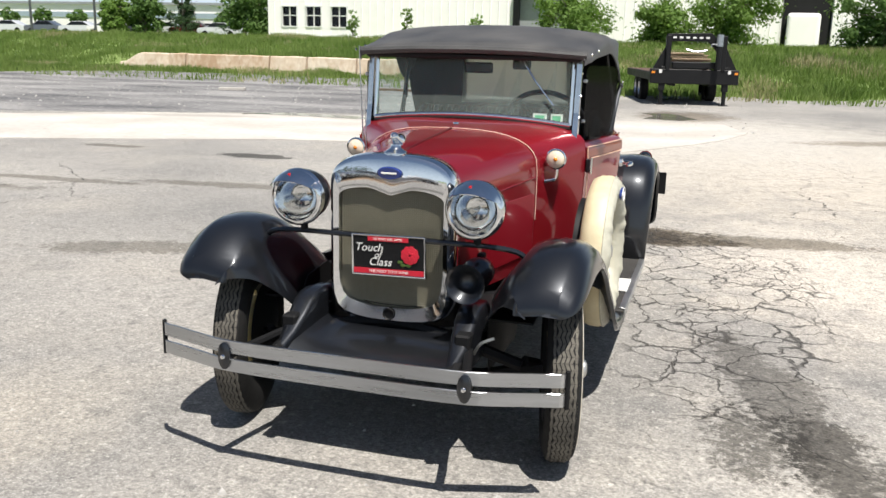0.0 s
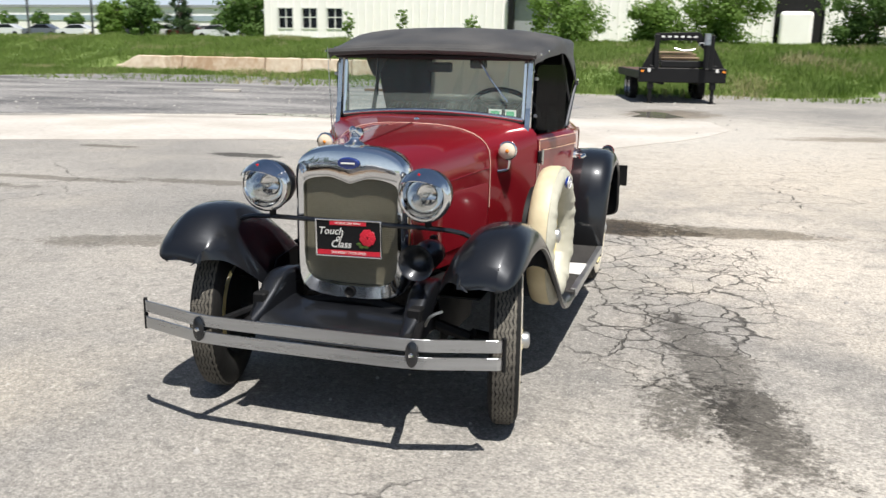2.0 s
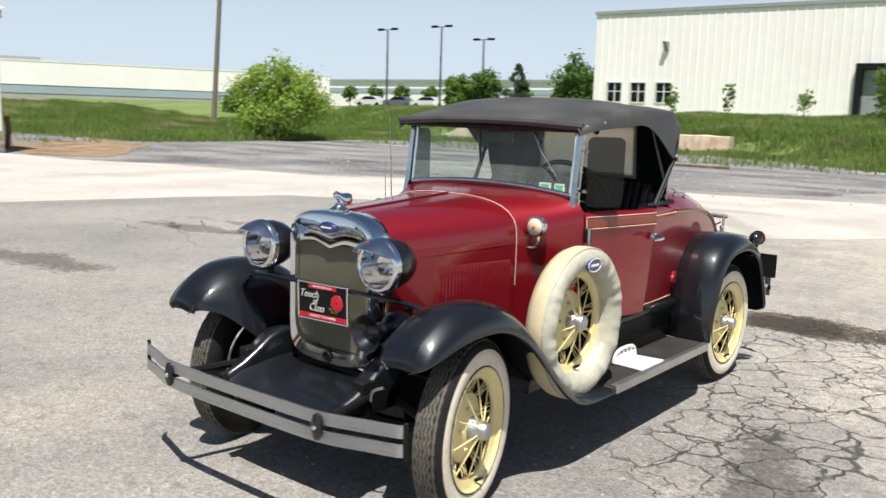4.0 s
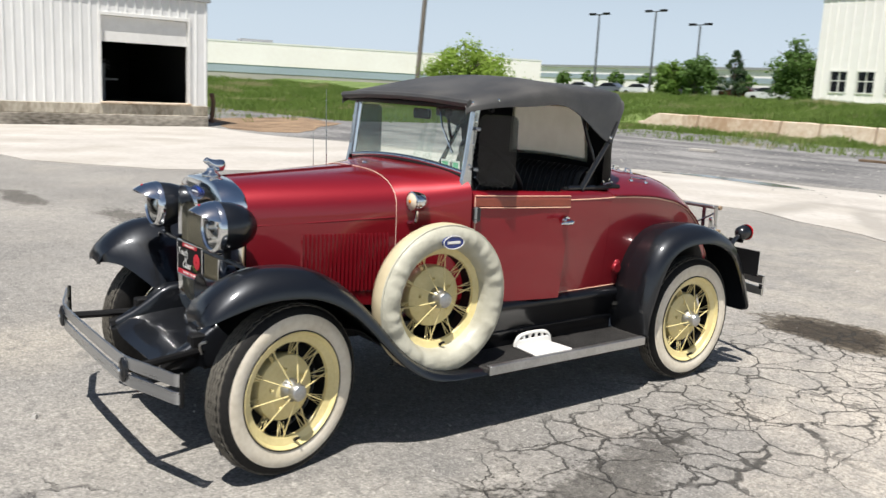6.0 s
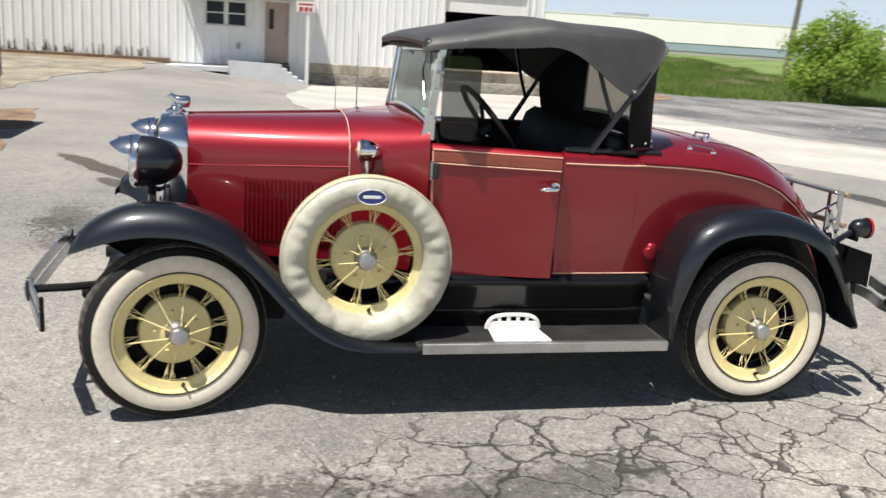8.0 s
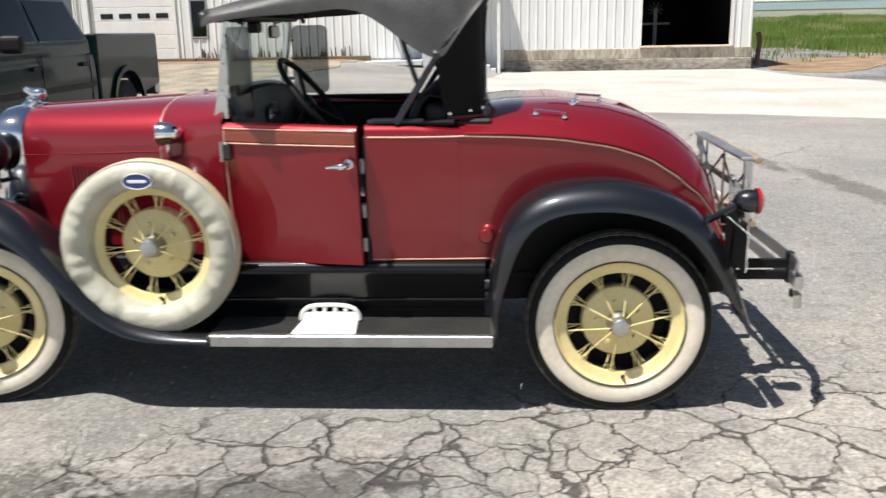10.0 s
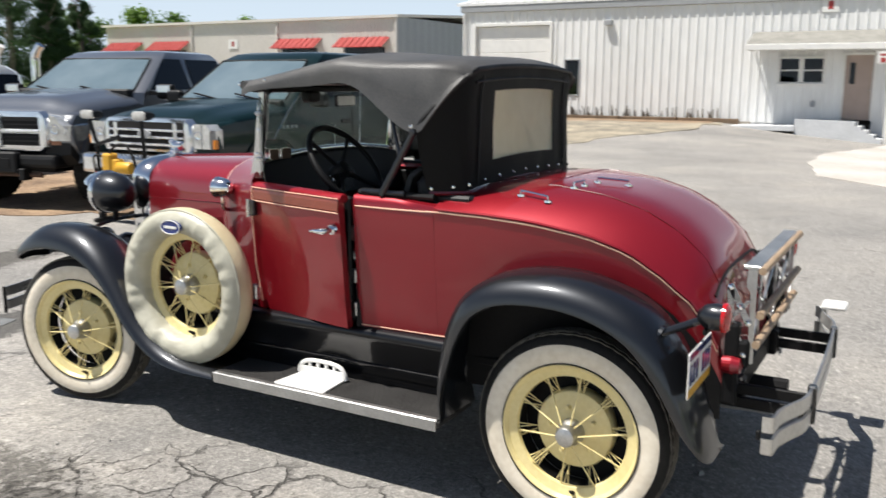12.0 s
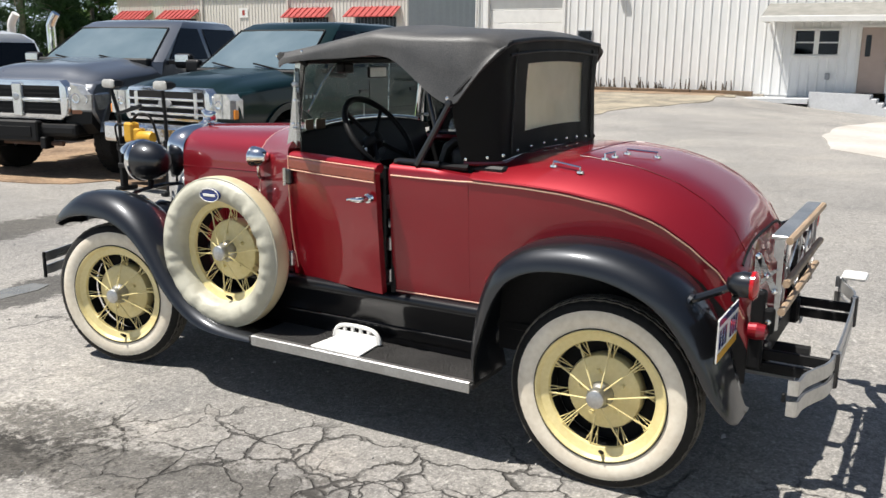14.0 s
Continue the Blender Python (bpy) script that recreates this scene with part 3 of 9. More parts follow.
def shell(rings, t):
    """A skin over open rings with a real thickness, to the inside of the crown."""
    P = np.array([[tuple(p) for p in r] for r in rings], float)
    du, dv = np.gradient(P, axis=0), np.gradient(P, axis=1)
    nrm = np.cross(du, dv)
    nrm /= np.maximum(np.linalg.norm(nrm, axis=2, keepdims=True), 1e-9)
    mid = P.mean(axis=(0, 1))
    if ((P - mid) * nrm).sum() < 0:
        nrm = -nrm
    Q = P - nrm * t
    bm = bmesh.new()
    n, m = P.shape[:2]
    A = [[bm.verts.new(P[i, j]) for j in range(m)] for i in range(n)]
    B = [[bm.verts.new(Q[i, j]) for j in range(m)] for i in range(n)]
    for G in (A, B):
        for i in range(n - 1):
            for j in range(m - 1):
                bm.faces.new((G[i][j], G[i][j + 1], G[i + 1][j + 1], G[i + 1][j]))
    rim = [(i, 0) for i in range(n)] + [(n - 1, j) for j in range(1, m)] + [(i, m - 1) for i in range(n - 2, -1, -1)] + [(0, j) for j in range(m - 2, 0, -1)]
    for (i, j), (k, l) in zip(rim, rim[1:] + rim[:1]):
        bm.faces.new((A[i][j], A[k][l], B[k][l], B[i][j]))
    return bm


TO_X = Matrix.Rotation(radians(90), 4, "Y")   # lathe axis z -> x
TO_Y = Matrix.Rotation(radians(-90), 4, "X")  # lathe axis z -> y
TO_MY = Matrix.Rotation(radians(90), 4, "X")  # lathe axis z -> -y


def words(text, size, material, parent, m, name="lettering", depth=0.0006, align="CENTER", shear=0.0):
    cu = bpy.data.curves.new(name, "FONT")
    cu.body, cu.size, cu.extrude, cu.align_x, cu.align_y, cu.shear = text, size, depth, align, "CENTER", shear
    cu.resolution_u = 3
    tmp = bpy.data.objects.new(name, cu)
    me = bpy.data.meshes.new_from_object(tmp)
    bpy.data.objects.remove(tmp)
    me.materials.clear()
    me.materials.append(material)
    ob = new(name, me)
    ob.parent = parent
    ob.matrix_basis = m
    return ob


def smoothstep(a, b, x):
    t = min(1.0, max(0.0, (x - a) / (b - a)))
    return t * t * (3 - 2 * t)


# ---- ground ----
def ground_z(x, y):
    z = 0.0
    right = smoothstep(-13, -3, x)
    y0 = 36.4 - 6.0 * right
    step = smoothstep(y0, y0 + 1.2 + 4 * right, y) * smoothstep(-34, -29.5, x)
    north = 0.80 * step + (1.75 - 0.80 * step) * smoothstep(y0 + 0.5, 50.5, y)
    west = 1.25 * smoothstep(-36, -62, x) * smoothstep(10, 24, y)
    z = max(north, west)
    z += 0.34 * smoothstep(1.0, -3.2, y) * smoothstep(-15, -24.5, x)
    z -= 0.17 * smoothstep(-13, -24, x) * smoothstep(0.0, 3.0, y) * smoothstep(16, 11, y)
    return z


def grassy(x, y):
    n = 1.6 * noise.noise((x * 0.21, y * 0.21, 3.0)) + 0.7 * noise.noise((x * 0.8, y * 0.8, 1.0))
    right = smoothstep(-13, -3, x)
    edge = 34.6 - 5.4 * right + 5.0 * smoothstep(4, 11, x) + n
    if x < -25:
        edge = min(edge, 36 - (-25 - x) * 1.35 + n)
    if x < -29 and y > 12.5 + n * 0.5 and y > 15.5 + (x + 45) * 0.15:
        return True
    return y > edge or x < -31 and y < -56


def ground():
    def axis(lo, hi, a, b, fine):
        v = [lo, lo * 0.6, lo * 0.35, lo * 0.2]
        v = [q for q in v if q < a - 5]
        v += list(np.arange(a, b, fine))
        v += [q for q in (hi * 0.2, hi * 0.35, hi * 0.6, hi) if q > b + 5]
        return v
    xs, ys = axis(-900, 900, -64, 40, 1.0), axis(-900, 900, -40, 60, 1.0)
    verts = [(x, y, ground_z(x, y)) for y in ys for x in xs]
    nx = len(xs)
    faces, idx = [], []
    for j in range(len(ys) - 1):
        for i in range(nx - 1):
            faces.append((j * nx + i, j * nx + i + 1, (j + 1) * nx + i + 1, (j + 1) * nx + i))
            cx, cy = (xs[i] + xs[i + 1]) / 2, (ys[j] + ys[j + 1]) / 2
            far = abs(cx) > 64 or cy > 60 or cy < -40 or cx > 40
            idx.append(1 if grassy(cx, cy) or far else 0)
    me = bpy.data.meshes.new("ground")
    me.from_pydata(verts, [], faces)
    me.materials.append(ASPHALT)
    me.materials.append(GRASS_SOIL)
    me.polygons.foreach_set("material_index", idx)
    me.polygons.foreach_set("use_smooth", [True] * len(idx))
    return tagged(new("ground", me), "cracked weathered asphalt lot with grassy banks round it", "ground", kind="structure")


def sheet(name, outline, z, material, label, wobble=0.25, kind="structure"):
    """A thin laid sheet with an uneven rim."""
    pts = []
    n = len(outline)
    for i in range(n):
        a, b = Vector(outline[i]), Vector(outline[(i + 1) % n])
        k = max(1, int((b - a).length / 0.5))
        for j in range(k):
            p = a.lerp(b, j / k)
            w = wobble * (noise.noise((p.x * 0.9, p.y * 0.9, z * 90)) + 0.5 * noise.noise((p.x * 2.7, p.y * 2.7, 5)))
            pts.append((p.x + w, p.y + w * 0.8))
    bm = bmesh.new()
    bm.faces.new([bm.verts.new((x, y, 0.0)) for x, y in pts])
    xs, ys = [p[0] for p in pts], [p[1] for p in pts]
    for k in range(math.ceil(min(xs)), math.floor(max(xs)) + 1):
        bmesh.ops.bisect_plane(bm, geom=list(bm.verts) + list(bm.edges) + list(bm.faces), plane_co=(k, 0, 0), plane_no=(1, 0, 0))
    for k in range(math.ceil(min(ys)), math.floor(max(ys)) + 1):
        bmesh.ops.bisect_plane(bm, geom=list(bm.verts) + list(bm.edges) + list(bm.faces), plane_co=(0, k, 0), plane_no=(0, 1, 0))
    for v in bm.verts:
        v.co.z = ground_z(v.co.x, v.co.y) + z
    rim = bmesh.ops.extrude_edge_only(bm, edges=[e for e in bm.edges if e.is_boundary])
    for v in [g for g in rim["geom"] if isinstance(g, bmesh.types.BMVert)]:
        v.co.z -= 0.03
    return tagged(part(name, bm, material), label, "paving", kind=kind)


ground()
sheet("gravel", [(-31, 11.4), (-22.3, 11.3), (-17, 12.3), (-13, 12.4), (-8, 15.2), (-3, 17.5), (-2, 21), (-4, 28), (-9, 34.2), (-29, 34.8), (-30, 27), (-29, 21), (-37, 18), (-46, 19), (-46, 15)], 0.006, GRAVEL, "dark loose gravel patch beyond the paving", 0.7)
sheet("pavement", [(-26.3, 10.6), (-22, 10.95), (-19, 11.5), (-15.3, 11.45), (-12.9, 11.7), (-7.4, 14.9), (-4.5, 15.6), (-1, 17), (1.4, 17.3), (1.9, 15.5), (0.9, 12.6), (-0.6, 10.2), (-1.3, 9.5), (-4.0, 10.4), (-5.7, 9.9), (-9.6, 8.0), (-10.4, 6.2), (-11.2, 3.6), (-13.0, 1.9), (-16, 1.4), (-19, 1.3), (-23.0, 2.1), (-26.3, 2.6)], 0.014, CONCRETE, "pale worn concrete pad in front of the loading door", 0.18)
sheet("straw", [(-26.2, -2.4), (-22.5, -2.6), (-20, -3.6), (-16.5, -4.6), (-13, -5.6), (-12.5, -8.5), (-26.2, -12.5)], 0.012, STRAW, "dry straw and dirt strip along the shed", 0.5)

sheet("straw", [(-27.2, 11.5), (-25.6, 11.2), (-23.8, 11.5), (-22.9, 12.6), (-24.5, 14.2), (-27.0, 16.2), (-31, 17), (-31, 12.5)], 0.02, DIRT, "bare tan dirt and dry grass by the shed corner", 0.4)
sheet("dirt", [(-26.3, -2.5), (-25.2, -2.7), (-24.6, -4.0), (-24.9, -6.0), (-24.4, -8.5), (-24.8, -11.0), (-26.3, -12.6)], 0.018, DIRT, "dark brown dirt along the foot of the shed wall", 0.4)
sheet("dirt", [(-3.7, -2.7), (-3.35, -4.5), (-3.0, -7), (-2.6, -10), (-5, -14), (-11, -14), (-12, -3)], 0.009, DIRT, "bare brown dirt and litter under the parked trucks", 0.5)
sheet("water", [(-8.9, 14.25), (-7.6, 14.35), (-6.2, 14.2), (-5.4, 14.55), (-6.6, 14.9), (-8.2, 14.85)], 0.019, WATER, "shallow puddle at the edge of the concrete", 0.12)
sheet("water", [(-0.4, 18.2), (0.4, 18.0), (0.8, 18.5), (0.5, 19.3), (0.0, 20.2), (-0.5, 20.0), (-0.3, 19.0)], 0.004, WATER, "wet patch on the ground in front of the trailer", 0.15)


sheet("water", [(0.05, -1.72), (0.25, -1.76), (0.42, -1.66), (0.38, -1.56), (0.15, -1.53), (0.0, -1.60)], 0.004, WATER, "small puddle on dark wet asphalt", 0.10)


def grass():
    rng = random.Random(4)
    verts, faces, idx = [], [], []

    def tuft(x, y, h, wide, dry):
        z = ground_z(x, y) - 0.02
        for _ in range(4):
            a = rng.uniform(0, 6.28)
            px, py = x + rng.uniform(-wide, wide), y + rng.uniform(-wide, wide)
            w, hh = rng.uniform(0.012, 0.030), h * rng.uniform(0.4, 1.0)
            lx, ly = rng.uniform(-0.35, 0.35) * hh, rng.uniform(-0.35, 0.35) * hh
            k = len(verts)
            dx, dy = math.cos(a) * w, math.sin(a) * w
            verts.extend([(px - dx, py - dy, z), (px + dx, py + dy, z), (px + dx * 0.7 + lx * 0.4, py + dy * 0.7 + ly * 0.4, z + hh * 0.6), (px + lx, py + ly, z + hh)])
            faces.append((k, k + 1, k + 2))
            faces.append((k, k + 2, k + 3))
            idx.extend([dry, dry])
    made = 0
    while made < 90000:
        u = rng.random()
        if u < 0.62:
            x, y = rng.uniform(-48, 26), rng.uniform(27, 51)
        elif u < 0.88:
            x, y = rng.uniform(-64, -28.5), rng.uniform(11.5, 34)
        else:
            x, y = rng.uniform(-20, 22), rng.uniform(27, 38)
        if not grassy(x, y):
            if rng.random() > 0.05 or -29 < x < -26 and y < 13:
                continue
        patch = noise.noise((x * 0.3, y * 0.3, 7.0))
        dry = 1 if patch + rng.uniform(-0.25, 0.25) > 0.24 + (0.0 if x > 2 and y < 37 else 0.14) else 0
        h = 0.26 + 0.30 * (noise.noise((x * 0.5, y * 0.5, 2.0)) + 0.3) + 0.9 * max(0.0, noise.noise((x * 0.28, y * 0.28, 11.0)) - 0.12) * smoothstep(33, 40, y) * smoothstep(-20, -4, x)
        tuft(x, y, max(0.14, h), 0.22, dry)
        made += 1
    me = bpy.data.meshes.new("grass")
    me.from_pydata(verts, [], faces)
    me.materials.append(BLADE)
    me.materials.append(BLADE_DRY)
    me.polygons.foreach_set("material_index", idx)
    tagged(new("grass", me), "tall green and dry grass on the banks", "grass", kind="stuff")


def grit():
    """Loose stones on the asphalt."""
    rng = random.Random(8)
    verts, faces = [], []
    for _ in range(2600):
        x, y = rng.uniform(-6, 5.5), rng.uniform(-3.5, 9)
        if rng.random() < 0.35:
            x, y = rng.uniform(-26, 2), rng.uniform(13.5, 33)
            if grassy(x, y) or -1.2 < x < 1.6 and 17 < y < 21:
                continue
            s = rng.uniform(0.010, 0.04)
        else:
            s = rng.uniform(0.003, 0.010) * (2.2 if rng.random() < 0.03 else 1)
        k = len(verts)
        z = 0.0 if y < 12 else 0.006
        for p in ((1, 0, 0), (-0.5, 0.87, 0), (-0.5, -0.87, 0)):
            verts.append((x + p[0] * s * rng.uniform(0.7, 1.3), y + p[1] * s * rng.uniform(0.7, 1.3), z - 0.001))
        for p in ((0.6, 0, 0.8), (-0.35, 0.5, 0.9), (-0.35, -0.5, 0.7)):
            verts.append((x + p[0] * s, y + p[1] * s, z + p[2] * s * rng.uniform(0.6, 1.1)))
        faces += [(k, k + 1, k + 4, k + 3), (k + 1, k + 2, k + 5, k + 4), (k + 2, k, k + 3, k + 5), (k + 3, k + 4, k + 5)]
    me = bpy.data.meshes.new("loose_stones")
    me.from_pydata(verts, [], faces)
    me.materials.append(PEBBLE)
    tagged(new("loose_stones", me), "small loose grey stones scattered on asphalt and gravel", "stones", kind="stuff")


# ---- trees ----
def tree(name, label, x, y, h, crown_r, crown_z, leaf, seed, leaves=2600, size=0.16, squash=1.0, conifer=False, trunk_r=0.12, category="tree"):
    rng = random.Random(seed)
    z0 = ground_z(x, y) - 0.05
    root = thing(name, label, category, (x, y, z0))
    bm = bmesh.new()
    top = h * (0.97 if conifer else 0.72)
    line = [(rng.uniform(-0.06, 0.06) * h * t * 0.5, rng.uniform(-0.06, 0.06) * h * t * 0.5, top * t) for t in (0, 0.25, 0.5, 0.75, 1)]
    add_tube(bm, line, [trunk_r * k for k in (1.25, 1, 0.75, 0.45, 0.15)], 8)
    stem = part("trunk", bm, BARK, root, "grey-brown bark")
    for _ in range(10):
        t = rng.uniform(0.25, 0.9)
        a = rng.uniform(0, 6.28)
        base = Vector((0, 0, top * t))
        ln = crown_r * rng.uniform(0.5, 0.9)
        tip = base + Vector((math.cos(a) * ln, math.sin(a) * ln, ln * rng.uniform(0.2, 0.8)))
        part("limb", tube([base, base.lerp(tip, 0.5) + Vector((0, 0, 0.08 * ln)), tip], [trunk_r * 0.4, trunk_r * 0.22, trunk_r * 0.06], 5), BARK, stem)
    verts, faces = [], []
    clumps = []
    nc = 46
    for _ in range(nc):
        if conifer:
            t = rng.random() ** 0.8
            rad = crown_r * (1 - t) * rng.uniform(0.35, 1.0) + 0.1
            a = rng.uniform(0, 6.28)
            clumps.append((Vector((math.cos(a) * rad, math.sin(a) * rad, crown_z * 0.3 + (h - crown_z * 0.3) * t)), crown_r * 0.28 * (1.1 - t)))
        else:
            d = Vector((rng.gauss(0, 1), rng.gauss(0, 1), rng.gauss(0, 1))).normalized() * (rng.random() ** 0.45)
            clumps.append((Vector((d.x * crown_r * 0.86, d.y * crown_r * 0.86, crown_z + d.z * (h - crown_z) * 0.88 * squash)), crown_r * rng.uniform(0.16, 0.34)))
    for _ in range(leaves):
        c, r = clumps[rng.randrange(nc)]
        d = Vector((rng.gauss(0, 1), rng.gauss(0, 1), rng.gauss(0, 0.75)))
        p = c + d * r * 0.55
        if p.z < 0.05:
            continue
        nrm = (d.normalized() + Vector((rng.uniform(-0.8, 0.8), rng.uniform(-0.8, 0.8), rng.uniform(-0.2, 0.9)))).normalized()
        u = nrm.orthogonal().normalized()
        u = (Matrix.Rotation(rng.uniform(0, 6.28), 3, nrm) @ u)
        v = nrm.cross(u)
        s = size * rng.uniform(0.6, 1.3)
        w = s * (0.22 if conifer else 0.55)
        k = len(verts)
        verts.extend([p - u * s, p - v * w + nrm * s * 0.1, p + u * s, p + v * w + nrm * s * 0.1])
        faces.append((k, k + 1, k + 2, k + 3))
    me = bpy.data.meshes.new("crown")
    me.from_pydata(verts, [], faces)
    me.materials.append(leaf)
    ob = new("crown", me)
    ob.parent = root
    return root


# ---- buildings ----
def add_ribbed(bm, y0, y1, z0, z1, x, step=0.30, depth=0.03, flip=1):
    """A stretch of ribbed sheet in the plane x, ribs proud towards +x."""
    ys, n = [], max(1, round((y1 - y0) / step))
    w = (y1 - y0) / n
    prof = [(y0, 0.0)]
    for i in range(n):
        a = y0 + i * w
        prof += [(a + w * 0.70, 0.0), (a + w * 0.78, depth), (a + w * 0.92, depth), (a + w, 0.0)]
    rows = [[bm.verts.new((x + flip * d, y, z)) for y, d in prof] for z in (z0, z1)]
    for i in range(len(prof) - 1):
        bm.faces.new((rows[0][i], rows[0][i + 1], rows[1][i + 1], rows[1][i]))


def framed_window(parent, x, y0, y1, z0, z1, cols=2, rows=2, frame=WHITE, fw=0.06):
    """A window in a wall that faces +x: frame, glazing bars, panes, sill."""
    # slab behind the panes, the room's shade given as colour
    win = part("window", box((x - 0.10, y0 + 0.01, z0 + 0.01), (x - 0.06, y1 - 0.01, z1 - 0.01)), SHADEBLACK, parent, "near-black slab for the shaded room behind glass")
    bm = bmesh.new()
    for a, b, c, d in ((y0 - fw, y1 + fw, z1, z1 + fw), (y0 - fw, y1 + fw, z0 - fw, z0), (y0 - fw, y0, z0, z1), (y1, y1 + fw, z0, z1)):
        add_box(bm, (x - 0.06, a, c), (x + 0.05, b, d), 0.008)
    part("frame", bm, frame, win)
    for i in range(1, cols):
        yy = y0 + (y1 - y0) * i / cols
        part("mullion", box((x - 0.04, yy - 0.04, z0), (x + 0.03, yy + 0.04, z1), 0.005), frame, win)
    for i in range(cols):
        for j in range(rows):
            a, b = y0 + (y1 - y0) * i / cols, y0 + (y1 - y0) * (i + 1) / cols
            c, d = z0 + (z1 - z0) * j / rows, z0 + (z1 - z0) * (j + 1) / rows
            part("pane", box((x - 0.03, a + 0.03, c + 0.01), (x - 0.02, b - 0.03, d - 0.01)), WINDOWGLASS, win)
    for j in range(1, rows):
        zz = z0 + (z1 - z0) * j / rows
        part("rail", box((x - 0.035, y0, zz - 0.022), (x + 0.02, y1, zz + 0.022), 0.004), frame, win)
    return win


SX = -27.75  # front wall of the shed, in its own frame
SHED_AT = (-0.07, 0.365, -0.08)


def shed():
    root = thing("metal_shed", "white ribbed sheet-metal industrial shed on a stained concrete plinth", "building", SHED_AT)
    root.scale = (0.956,) * 3
    YL, YR, TOP = -13.3, 10.83, 4.40
    # wall round the openings: roll door, dark window, window, door, loading door
    bm = bmesh.new()
    Z = lambda y: 0.40 if y < 2.2 else 0.66
    for y0, y1, z0, z1 in ((YL, -12.75, .3, TOP), (-12.75, -9.65, 3.86, TOP), (-9.65, -9.02, .4, TOP), (-9.02, -8.42, .4, 1.24), (-9.02, -8.42, 2.6, TOP), (-8.42, -2.3, .4, TOP),
                           (-2.3, -1.42, 0.45, TOP), (-1.42, 0.02, 0.45, 1.74), (-1.42, 0.02, 2.62, TOP), (0.02, 0.56, .45, TOP), (0.56, 1.5, 2.72, TOP), (1.5, 2.2, .5, TOP), (2.2, 7.02, .66, TOP), (7.02, 10.1, 3.66, TOP), (10.1, YR, .66, TOP)):
        bm = bmesh.new()
        add_ribbed(bm, y0, y1, z0, z1, SX)
        part("wall_panel", bm, SHEETMETAL, root)
    for y0, y1, z0, z1 in ((YL, -12.75, 0, TOP), (-12.75, -9.65, 3.86, TOP), (-9.65, -9.02, 0, TOP), (-9.02, -8.42, 0, 1.24), (-9.02, -8.42, 2.6, TOP), (-8.42, -1.42, 0, TOP), (-1.42, 0.02, 0, 1.74), (-1.42, 0.02, 2.62, TOP), (0.02, .56, 0, TOP), (.56, 1.5, 2.72, TOP), (1.5, 7.02, 0, TOP), (7.02, 10.1, 3.66, TOP), (10.1, YR, 0.6, TOP)):
        part("lining", box((SX - 0.2, y0, z0), (SX - 0.012, y1, z1)), SHEETMETAL, root)
    for y0, y1 in ((YL, YL + 0.2), (YR - 0.2, YR)):
        part("end_wall", box((SX - 14, y0, 0.0), (SX - 0.2, y1, TOP)), SHEETMETAL, root)
    part("back_wall", box((SX - 14.2, YL, 0), (SX - 14, YR, TOP)), SHEETMETAL, root)
    # eave trim and roof
    bm = bmesh.new()
    add_box(bm, (SX - 0.05, YL - 0.1, TOP), (SX + 0.12, YR + 0.1, TOP + 0.34), 0.02)
    part("gutter", bm, GREYMETAL, root, "grey metal eave band")
    bm = bmesh.new()
    add_prism(bm, [(SX + 0.14, TOP + 0.345), (SX - 7, TOP + 1.75), (SX - 14.3, TOP + 0.345), (SX - 14.3, TOP + 0.25), (SX - 7, TOP + 1.6), (SX + 0.14, TOP + 0.25)], YL - 0.25, YR + 0.25, "y")
    roof = part("roof", bm, ROOFMETAL, root)
    n = 60
    for i in range(n):
        y = YL + (YR - YL) * (i + 0.5) / n
        part("roof_rib", prism([(SX + 0.16, TOP + 0.345), (SX - 7, TOP + 1.75), (SX - 7, TOP + 1.785), (SX + 0.16, TOP + 0.38)], y - 0.02, y + 0.02, "y"), ROOFMETAL, roof)
    # plinth in courses
    bm = bmesh.new()
    add_box(bm, (SX - 0.3, 2.2, -0.3), (SX + 0.06, YR + 0.03, 0.30), 0.02)
    part("plinth", bm, PLINTH, root, "stained concrete plinth")
    part("plinth", box((SX - 0.3, 2.2, 0.302), (SX + 0.045, YR + 0.02, 0.665), 0.02), PLINTH_PALE, root, "paler upper concrete course")
    part("sill", box((SX - 0.25, 6.95, 0.668), (SX + 0.14, 10.2, 0.74), 0.015), LIMESTONE, root, "worn concrete dock sill")
    part("plinth", box((SX - 0.3, -13.3, 0.2), (SX + 0.05, -2.2, 0.47), 0.015), PLINTH, root)
    # loading door: raised leaf, trim, interior coloured near-black for its shade
    part("loading_door", box((SX - 0.14, 7.03, 2.78), (SX - 0.09, 10.09, 3.65), 0.01), WHITE, root, "raised white overhead door leaf")
    bm = bmesh.new()
    add_box(bm, (SX - 0.02, 6.93, 0.74), (SX + 0.06, 7.02, 3.78), 0.01)
    add_box(bm, (SX - 0.02, 10.10, 0.74), (SX + 0.06, 10.19, 3.78), 0.01)
    add_box(bm, (SX - 0.02, 7.02, 3.66), (SX + 0.055, 10.10, 3.78), 0.01)
    part("door_trim", bm, WHITE, root)
    # room surfaces coloured near-black so the doorway reads unlit
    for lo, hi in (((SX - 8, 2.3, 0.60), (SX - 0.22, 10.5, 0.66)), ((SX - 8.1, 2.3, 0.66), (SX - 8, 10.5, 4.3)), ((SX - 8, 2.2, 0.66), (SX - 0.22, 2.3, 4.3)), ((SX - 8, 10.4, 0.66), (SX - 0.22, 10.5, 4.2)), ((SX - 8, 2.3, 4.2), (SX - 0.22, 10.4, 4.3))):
        part("inner_lining", box(lo, hi), SHADEBLACK, root, "inner lining coloured near-black as if unlit")
    bm = bmesh.new()
